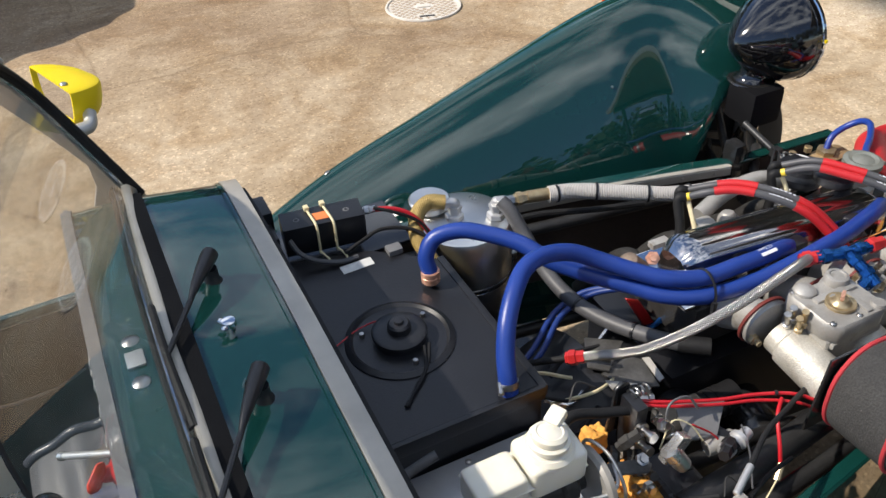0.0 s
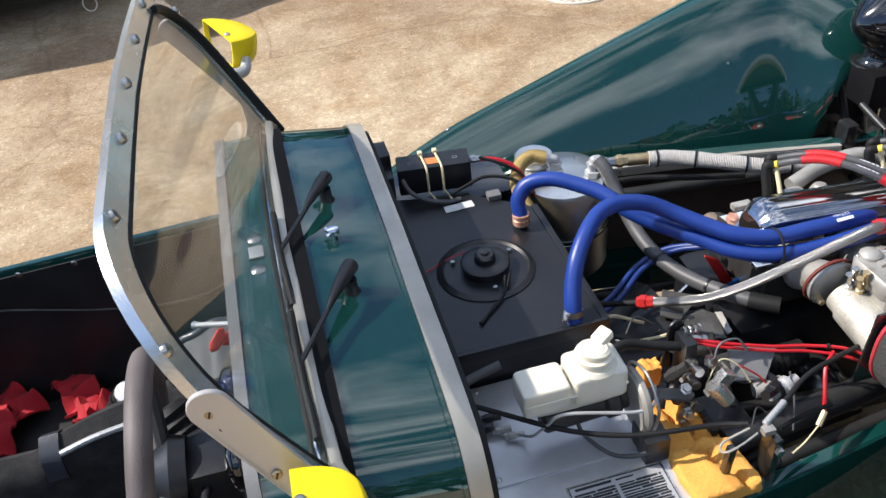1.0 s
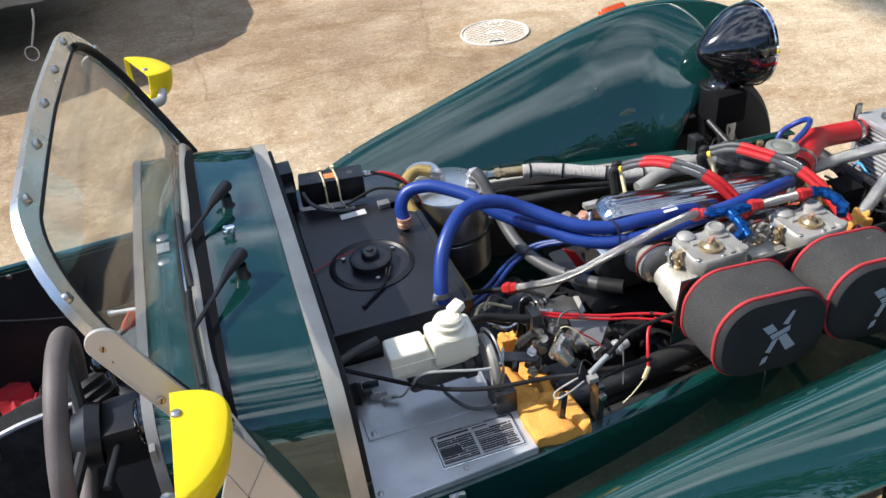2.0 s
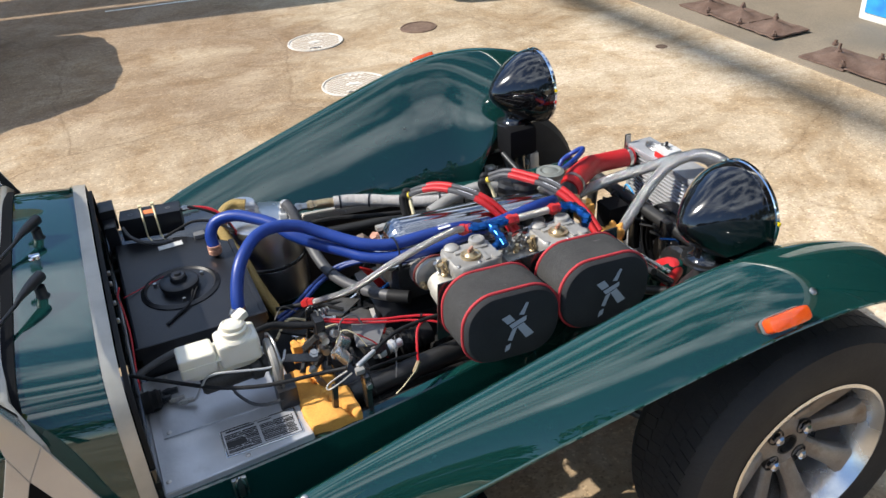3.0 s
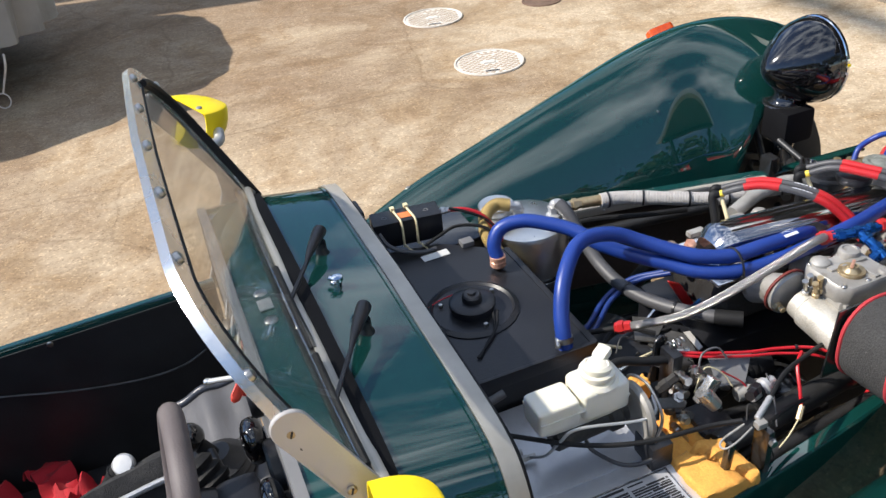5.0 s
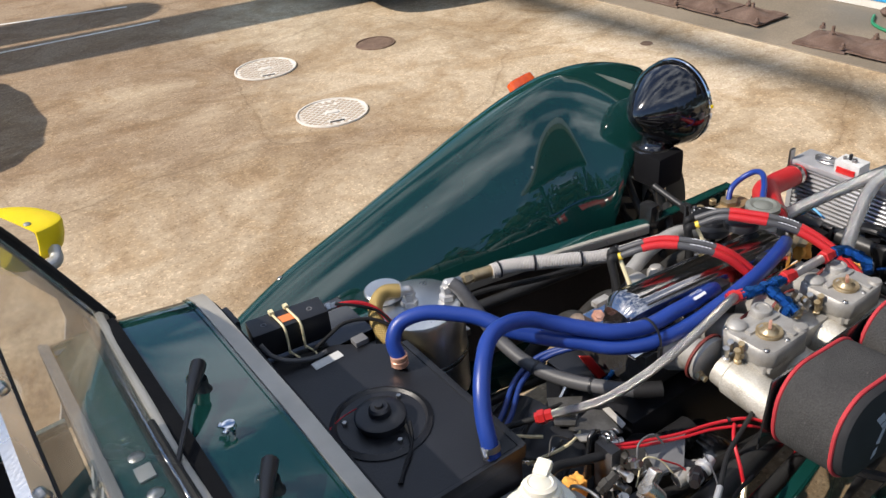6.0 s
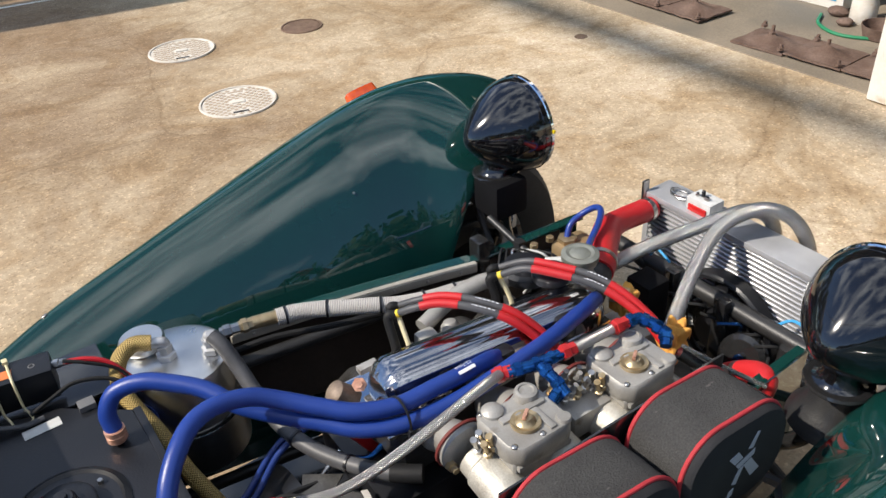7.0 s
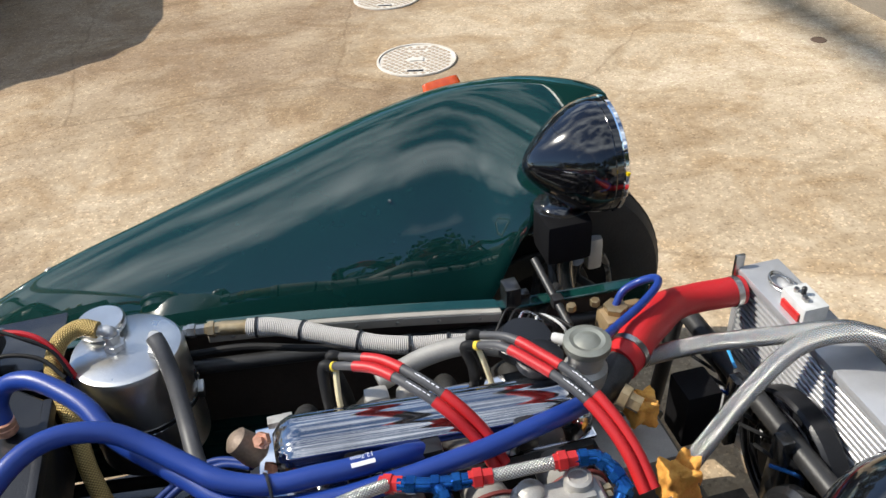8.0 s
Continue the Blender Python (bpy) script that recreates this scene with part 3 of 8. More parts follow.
def build_iron_cover(x, y, r):
    t = thing("iron_cover", "small round rusty iron cover with concentric rings", "manhole cover", (x, y, 0), "yard covers")
    bm = lathe([(0, 0.004)] + [(r * (k + 0.5) / 9, 0.004 + 0.003 * (k % 2)) for k in range(9)] + [(r, 0.001)], (x, y, 0), seg=40)
    part("plate", bm, worn_iron, t)
    bm = lathe([(r, 0.0), (r, 0.006), (r * 1.08, 0.006), (r * 1.10, 0.0)], (x, y, 0), seg=40)
    part("rim", bm, worn_iron, t)


def build_drain_plate(x, y, w, h, n, turn):
    """A row of dished rusty floor plates with bolts that stand up."""
    t = thing("floor_plate", "rusty dished steel floor plate with upright bolts on the apron", "floor plate", (x, y, 0), "floor plates")
    m = Matrix.Translation((x, y, 0.006)) @ Matrix.Rotation(turn, 4, "Z")
    for k in range(n):
        bm = bmesh.new()
        g = 10
        rows = []
        for i in range(g + 1):
            row = []
            for j in range(g + 1):
                u, v = i / g - 0.5, j / g - 0.5
                z = 0.012 + 0.040 * max(0.0, 1 - 2.6 * math.hypot(u, v)) ** 1.4 + 0.006 * noise.noise((u * 5 + k, v * 5, 1.3))
                row.append(m @ Vector((u * w, ((k + 0.5) + v * 0.98) * h / n - h / 2, z)))
            rows.append(row)
        bm = thicken(loft(rows), 0.008)
        p = part("plate", bm, rust, t)
        for u, v, hh in ((0.0, 0.0, 0.062), (-0.44, -0.42, 0.030), (0.44, 0.40, 0.030)):
            q = m @ Vector((u * w, ((k + 0.5) + v) * h / n - h / 2, 0.02))
            b = rod(q, q + Vector((0.004, 0, hh)), 0.008, seg=8)
            lathe([(0.016, 0.0), (0.016, 0.012), (0, 0.012)], q + Vector((0, 0, 0.02 if hh > 0.05 else 0.004)), (0, 0, 1), 6, b)
            part("bolt", b, rust, p)


def build_yard():
    build_ground()
    build_manhole(1.262, 2.452, 0.166, radians(-16))
    build_manhole(1.296, 3.240, 0.163, radians(-16))
    build_iron_cover(1.91, 3.14, 0.100)
    # small dark disc, added for a dark spot on the concrete
    solid("valve_lid", lathe([(0, 0.002), (0.022, 0.002), (0.028, 0.004), (0.032, 0.001)], (2.85, 2.04, 0), (0, 0, 1), 24), worn_iron, "small dark disc for a dark spot on the yard", "valve lid")
    build_drain_plate(3.48, 2.16, 0.24, 0.80, 3, radians(-1))
    build_drain_plate(3.42, 1.12, 0.24, 0.80, 3, radians(4))
    t = thing("concrete_post", "stained white-painted concrete post on the apron", "post", (3.29, 0.63, 0))
    part("post", box((3.165, 0.50, 0.006), (3.42, 0.77, 2.40), 0.012), white_paint, t)
    part("post_cap", box((3.15, 0.485, 2.40), (3.435, 0.785, 2.46), 0.012), white_paint, t)
    # unseen cable added high over the yard, to cast the soft shadow band on the concrete
    t = thing("overhead_line", "unseen thick grey cable on two tall poles, added to cast a shadow band", "power line", (-11.1, 40.0, 0))
    part("cable", tube([(-10.85, 40, 14.3), (-10.95, 20, 14.1), (-11.02, 8, 14.0), (-11.15, -8, 14.1), (-11.3, -30, 14.3)], 0.085, 10), alloy_dull, t, "unseen grey cable that casts the soft shadow band")
    for x, y in ((-10.85, 40.0), (-11.3, -30.0)):
        part("pole", lathe([(0, 0), (0.26, 0), (0.18, 14.5), (0, 14.52)], (x, y, 0), (0, 0, 1), 18), alloy_dull, t, "unseen tall grey steel pole")
    # box, jar and hose lying on the apron
    t = thing("storage_box", "white plastic storage box with a blue printed panel", "box", (4.1, 1.6, 0.006))
    part("body", box((3.98, 1.42, 0.006), (4.40, 1.80, 0.42), 0.015), white_paint, t)
    part("print", box((3.975, 1.46, 0.05), (3.98, 1.76, 0.40), 0.001), bin_blue, t, "blue printed panel")
    part("lid", box((3.96, 1.40, 0.42), (4.42, 1.82, 0.45), 0.01), white_paint, t)
    t = thing("glass_jar", "cloudy glass jar with a metal lid on the apron", "jar", (3.93, 1.28, 0.006))
    part("jar", lathe([(0, 0), (0.055, 0), (0.06, 0.01), (0.06, 0.09), (0.045, 0.12), (0.045, 0.135), (0, 0.135)], (3.93, 1.28, 0.006), seg=24), cover_white, t)
    part("lid", lathe([(0.05, 0), (0.05, 0.02), (0, 0.022)], (3.93, 1.28, 0.141), seg=24), alloy_dull, t)
    solid("pot", lathe([(0, 0), (0.07, 0), (0.09, 0.06), (0.095, 0.06), (0.08, 0.005), (0, 0.01)], (3.80, 1.10, 0.006), seg=24), rust, "dark rusty metal pot on the apron", "pot")
    solid("garden_hose", tube([(3.86, 1.45, 0.015), (3.74, 1.38, 0.015), (3.68, 1.24, 0.015), (3.74, 1.10, 0.015), (3.86, 1.02, 0.015), (4.1, 1.0, 0.015)], 0.008, 8), material("green_hose", (0.02, 0.22, 0.10), 0.5), "thin green garden hose lying loose", "hose")
    for k, (x, y, s) in enumerate(((3.92, 1.40, 0.05), (3.83, 1.30, 0.04), (4.02, 1.10, 0.06))):
        bm = bmesh.new()
        bmesh.ops.create_icosphere(bm, subdivisions=2, radius=s)
        for v in bm.verts:
            v.co *= 1 + 0.3 * noise.noise(v.co * 18 + Vector((k, 0, 0)))
            v.co.z *= 0.5
        bmesh.ops.translate(bm, verts=bm.verts, vec=(x, y, 0.006 + s * 0.45))
        solid("stone", bm, rust, "small dark stone on the apron", "stone", "apron stones")


def build_unseen_woods():
    """Unseen far trees round two sides of the yard, added to darken the paint's reflections: uneven crowns of many leaf
    clumps on trunks.
    """
    rng = random.Random(5)
    verts, faces = [], []
    spots = [(a, 25 + 3 * rng.random()) for a in range(46, 128, 7)] + [(a, 25 + 3 * rng.random()) for a in range(-148, -40, 7)]
    for deg, far in spots:
        c = Vector((far * math.cos(radians(deg)), far * math.sin(radians(deg)), 0))
        tall = (8.8 if deg > 0 else 10.5 if deg > -94 else 5.5) + 2.2 * rng.random()
        for k in range(5):
            a, b = 2 * math.pi * k / 5, 2 * math.pi * (k + 1) / 5
            i = len(verts)
            verts += [c + Vector((0.22 * math.cos(a), 0.22 * math.sin(a), 0)), c + Vector((0.22 * math.cos(b), 0.22 * math.sin(b), 0)), c + Vector((0, 0, tall * 0.8))]
            faces.append((i, i + 1, i + 2))
        lobes = [(c + Vector((rng.uniform(-1.6, 1.6), rng.uniform(-1.6, 1.6), tall * rng.uniform(0.25, 0.85))), rng.uniform(1.1, 2.1)) for k in range(11)]
        for p, r in lobes:
            for k in range(70):
                d = Vector((rng.gauss(0, 1), rng.gauss(0, 1), rng.gauss(0, 1))).normalized()
                q = p + d * r * rng.uniform(0.6, 1.0)
                e = Vector((rng.gauss(0, 1), rng.gauss(0, 1), rng.gauss(0, 1))).normalized() * 0.34
                f = e.cross(d).normalized() * 0.26
                i = len(verts)
                verts += [q - e, q + f, q + e, q - f]
                faces.append((i, i + 1, i + 2, i + 3))
    mesh = bpy.data.meshes.new("woods")
    mesh.from_pydata(verts, [], faces)
    mesh.materials.append(material("far_leaves", (0.035, 0.062, 0.022), 0.6, 0.0, (0.055, 0.085, 0.028), 1.2))
    tagged(new("woods", mesh), "unseen belt of leafy green trees, added to darken reflections in the paint", "trees", kind="stuff")


def build_unseen_carport():
    """An unseen open carport added over the apron, to darken what the wing fronts mirror: dark sheet roof on posts and
    purlins.
    """
    x0, x1, y0, y1, h = 3.2, 11.0, -4.5, 8.0, 3.0
    t = thing("carport", "unseen open carport with a dark sheet roof, added to darken the wing fronts' reflections", "carport", ((x0 + x1) / 2, (y0 + y1) / 2, 0))
    part("roof", box((x0, y0, h + 0.14), (x1, y1, h + 0.20), 0.01), shed_sheet, t)
    part("gutter", box((x0 - 0.10, y0, h + 0.10), (x0 - 0.004, y1, h + 0.21), 0.01), alloy_dull, t)
    part("back_wall", box((x1 - 0.12, y0, 0), (x1, y1, h + 0.136), 0.01), shed_sheet, t)
    for k in range(6):
        y = y0 + 0.1 + (y1 - y0 - 0.2) * k / 5
        part("rafter", box((x0, y - 0.05, h), (x1 - 0.124, y + 0.05, h + 0.136), 0.006), black_tube, t)
        if k != 2:
            part("post", box((x0 + 0.25, y - 0.05, 0), (x0 + 0.35, y + 0.05, h - 0.004), 0.006), black_tube, t)


def car_body(name, label, x0, x1, y0, y1, z0, z1, mat, wheels, category="car", turn=0.0):
    """A parked car, seen only low down: rounded body with sill, arches cut by dark wheels."""
    t = thing(name, label, category, ((x0 + x1) / 2, (y0 + y1) / 2, 0))
    rows = []
    for i in range(25):
        u = i / 24
        e = math.sin(math.pi * min(max(u, 0.0), 1.0)) ** 0.18 if 0 < u < 1 else 0.55
        cx = x0 + (x1 - x0) * u
        hw = (y1 - y0) / 2 * (0.80 + 0.20 * e)
        top = z0 + (z1 - z0) * (0.50 + 0.50 * max(0.0, math.sin(math.pi * u)) ** 0.6)
        row = []
        for k in range(20):
            a = 2 * math.pi * k / 20
            c, s = math.cos(a), math.sin(a)
            row.append((cx, (y0 + y1) / 2 + hw * math.copysign(abs(c) ** 0.4, c), (z0 + top) / 2 + (top - z0) / 2 * math.copysign(abs(s) ** 0.5, s)))
        rows.append(row)
    bm = loft(rows, close=True)
    bmesh.ops.contextual_create(bm, geom=[e for e in bm.edges if e.is_boundary])
    part("body", bm, mat, t)
    part("underside", box((x0 + 0.15, y0 + 0.15, 0.14), (x1 - 0.15, y1 - 0.15, z0 + 0.12), 0.03), black_plastic, t)
    for wx, wy in wheels:
        w = part("wheel", lathe([(0.20, -0.10), (0.27, -0.10), (0.31, -0.07), (0.315, 0.0), (0.31, 0.07), (0.27, 0.10), (0.20, 0.10)], (wx, wy, 0.315), (0, 1, 0), 32), tyre_mat, t, "black tyre")
        part("rim", lathe([(0, -0.05), (0.05, -0.07), (0.17, -0.05), (0.20, -0.10), (0.205, 0.0), (0, 0.0)], (wx, wy, 0.315), (0, 1, 0), 24), alloy_dull, w)
    about = Matrix.Translation((x0, y0, 0)) @ Matrix.Rotation(radians(turn), 4, "Z") @ Matrix.Translation((-x0, -y0, 0))
    t.matrix_basis = about @ t.matrix_basis
    return t


def build_covered_car():
    """A car under a loose pale cloth cover with gathered folds and a rope with a ring hanging from its hem."""
    t = thing("covered_car", "car under a wrinkled pale grey cloth cover tied with rope", "covered car", (-2.9, 4.2, 0))
    rows = []
    n = 160
    for j in range(15):
        v = j / 14
        row = []
        for k in range(n):
            a = 2 * math.pi * k / n
            c, s = math.cos(a), math.sin(a)
            fold = 0.035 * (1 - v) ** 1.4 * math.sin(k * 2 * math.pi / 6.5 + 3 * noise.noise((c * 3, s * 3, v * 2)))
            shrink = (1 - 0.03 * (1 - v) ** 1.5) if v < 0.5 else 1 - 0.55 * ((v - 0.5) / 0.5) ** 2.2
            ex, ey = 2.05 * shrink, 0.92 * shrink
            x = -2.57 + (ex + fold) * math.copysign(abs(c) ** 0.55, c)
            hood = 0.88 + 0.42 * max(0.0, min(1.0, (-1.10 - x) / 0.9))
            z = 0.295 + (hood - 0.295) * math.sin(v * math.pi / 2) ** 0.9 + 0.016 * noise.noise((c * 2, s * 2, v * 3))
            row.append((x, 3.94 + (ey + fold) * math.copysign(abs(s) ** 0.55, s), z))
        rows.append(row)
    bm = loft(rows, close=True)
    bmesh.ops.contextual_create(bm, geom=[e for e in bm.edges if e.is_boundary and e.verts[0].co.z > 0.6])
    part("cover", bm, cover_cloth, t)
    part("body", box((-4.6, 3.33, 0.2), (-1.30, 4.53, 0.75), 0.2), dark_paint, t)
    for x, y in ((-4.1, 3.3), (-1.75, 3.3), (-4.1, 4.58), (-1.75, 4.58)):
        part("wheel", lathe([(0.0, -0.09), (0.27, -0.09), (0.30, -0.06), (0.30, 0.06), (0.27, 0.09), (0, 0.09)], (x, y, 0.30), (0, 1, 0), 28), tyre_mat, t)
    # rope
    r = part("rope", tube([(-0.790, 3.07, 0.315), (-0.800, 3.06, 0.26), (-0.826, 3.08, 0.20), (-0.855, 3.10, 0.135)], 0.005, 6), cover_white, t)
    part("loop", tube([(-0.866 + 0.03 * math.sin(a), 3.10, 0.100 + 0.035 * math.cos(a)) for a in [2 * math.pi * k / 12 for k in range(13)]], 0.003, 6), cover_white, r)


build_yard()
build_unseen_woods()
build_unseen_carport()
build_covered_car()
def build_shadow_frame():
    """Unseen steel frame added to cast shadow bands over the far side of the yard: a long rail, a shorter one beside
    it, and posts.
    """
    t = thing("canopy_frame", "unseen grey steel frame, added to cast shadow bands on the far yard", "canopy", (-5.6, 6.4, 0))
    for x0, y0, x1, y1, w in ((-8.1, 6.79, -0.26, 5.10, 0.56), (-8.1, 7.44, -1.56, 5.98, 0.50)):
        d = Vector((x1 - x0, y1 - y0, 0)).normalized()
        e = Vector((-d.y, d.x, 0)) * w / 2
        p, q = Vector((x0, y0, 2.6)), Vector((x1, y1, 2.6))
        end = [q + d * (w / 2) * math.cos(a) + e * math.sin(a) for a in [radians(-90 + 18 * k) for k in range(11)]] if w > 0.45 else [q - e, q + e]
        part("roof_rail", prism([p + e, p - e] + end, 0.05, (0, 0, 1), 0.004), alloy_dull, t)
    for x, y in ((-7.9, 6.86), (-7.9, 7.36), (-4.5, 6.10), (-4.5, 6.61)):
        part("post", rod((x, y, 0), (x, y, 2.6), 0.04), alloy_dull, t)


build_shadow_frame()
# pale strips; the second stands in for a sunlit gap between shadow bands
for a, b in (((0.30, 5.52), (1.15, 5.17)), ((0.25, 4.80), (1.20, 4.635))):
    d = (Vector((*b, 0)) - Vector((*a, 0))).normalized()
    side = Vector((-d.y, d.x, 0)) * 0.013
    p, q = Vector((*a, 0.001)), Vector((*b, 0.001))
    solid("painted_line", prism([p - side, q - side, q + side, p + side], 0.002, (0, 0, 1), 0.0), white_paint, "thin white strip laid on the concrete", "marking", "yard lines")
car_body("parked_car", "pale blue parked car in the yard", 2.06, 5.9, 3.46, 5.0, 0.20, 1.4, cover_lining, [(2.95, 3.56), (5.1, 3.56), (2.95, 4.9), (5.1, 4.9)], turn=-8)

# ---- the sports car ----
car = thing("sports_car", "dark green open two-seat sports car with its bonnet removed", "car", (0.3, 0.0, 0.0))


def side_y(x):
    """Half width of the bonnet opening at x."""
    u = min(x, 0.93)
    return 0.432 - 0.04 * u - 0.12 * u * u - 0.05 * max(0.0, x - 0.93)


WING = [
    (-0.14, 0.460, 0.32, 0.50, 0.398, 0.55, 0.36),
    (0.00, 0.450, 0.345, 0.525, 0.459, 0.585, 0.40),
    (0.20, 0.437, 0.365, 0.558, 0.540, 0.615, 0.462),
    (0.40, 0.422, 0.375, 0.568, 0.601, 0.648, 0.508),
    (0.60, 0.405, 0.380, 0.577, 0.658, 0.680, 0.577),
    (0.80, 0.392, 0.385, 0.587, 0.712, 0.705, 0.634),
    (0.93, 0.388, 0.390, 0.595, 0.735, 0.716, 0.662),
    (1.02, 0.415, 0.520, 0.600, 0.735, 0.722, 0.672),
    (1.10, 0.440, 0.590, 0.602, 0.725, 0.726, 0.674),
    (1.18, 0.460, 0.605, 0.604, 0.705, 0.728, 0.662),
    (1.24, 0.475, 0.600, 0.605, 0.682, 0.728, 0.645),
    (1.29, 0.490, 0.590, 0.605, 0.652, 0.724, 0.622),
    (1.33, 0.500, 0.575, 0.605, 0.622, 0.718, 0.600),
]


def wing_point(x, a, s):
    yi, zi, yc, zc, yl, zl = smooth_table(WING, x)
    if a < 1:
        th = a * math.pi / 2
        y, z = yc - (yc - yi) * math.cos(th) ** 1.7, zi + (zc - zi) * math.sin(th) ** 1.55
    else:
        u = a - 1
        y, z = yc + (yl - yc) * u, zl + (zc - zl) * (1 - u ** 2.2)
    return Vector((x, s * y, z))


def build_wing(s):
    rows = []
    for i in range(85):
        x = -0.14 + 1.388 * i / 84
        rows.append([wing_point(x, 2 * k / 28, s) for k in range(29)])
    wing = part("wing", thicken(loft(rows), 0.004), green, car, "glossy dark green clamshell front wing")
    # rolled lip along the outer edge
    part("lip", tube([wing_point(-0.14 + 1.388 * i / 40, 2.0, s) for i in range(41)], 0.0032, 8, 2), green, wing)
    p = wing_point(0.957, 1.96, s)
    q = wing_point(0.957, 1.82, s)
    n = (wing_point(1.05, 1.90, s) - p).cross(q - p).normalized()
    n = n if n.z > 0 else -n
    d = (wing_point(1.01, 1.93, s) - wing_point(0.92, 1.93, s)).normalized()
    e = n.cross(d)
    m = Matrix((d, e, n)).transposed().to_4x4()
    c = wing_point(0.957, 1.88, s)
    def lens_form(lx, ly, z0, z1, taper):
        rows = []
        for z, k in ((z0, 0.98), (z0 + 0.2 * (z1 - z0), 1.0), (z0 + 0.75 * (z1 - z0), 1 - 0.5 * taper), (z0 + 0.93 * (z1 - z0), 1 - 0.8 * taper), (z1, 1 - taper - 0.12), (z1, 0.02)):
            row = []
            for q in range(32):
                th = 2 * math.pi * q / 32
                u, v = math.cos(th), math.sin(th)
                row.append(Vector((lx / 2 * k * math.copysign(abs(u) ** 0.35, u), ly / 2 * k * math.copysign(abs(v) ** 0.35, v) * (1 - 0.10 * abs(u) ** 3), z)))
            rows.append(row)
        bm = loft(rows, close=True)
        bmesh.ops.transform(bm, matrix=Matrix.Translation(c) @ m, verts=bm.verts)
        return bm

    ind = part("indicator", lens_form(0.078, 0.028, -0.004, 0.005, 0.02), grey_vinyl, wing, "grey rubber indicator base")
    part("lens", lens_form(0.076, 0.027, 0.0052, 0.026, 0.08), orange_lens, ind, "translucent orange lens")
    for x, a in ((0.203, 1.12), (1.03, 1.72), (0.80, 0.55)):
        p = wing_point(x, a, s)
        nn = (wing_point(x + 0.02, a, s) - p).cross(wing_point(x, a + 0.05, s) - p).normalized()
        nn = nn if nn.z > 0 else -nn
        part("rivet", bolt(p, nn, 0.0065 if x != 0.80 else 0.003, 0.003), steel, wing)
    # stay under the wing
    part("stay_rod", tube([(1.008, s * 0.325, 0.540), (1.014, s * 0.260, 0.520), (1.021, s * 0.193, 0.500)], 0.0070, 10), black_tube, car, "slim black stay rod")
    part("stay_clamp", box((1.008, s * 0.240 - 0.009, 0.505), (1.026, s * 0.240 + 0.009, 0.524), 0.003), black_tube, car)
    part("wing_stay", tube([(1.08, s * 0.40, 0.36), (1.09, s * 0.50, 0.50), (1.09, s * 0.60, 0.70)], 0.009, 8), black_tube, car)
    return wing


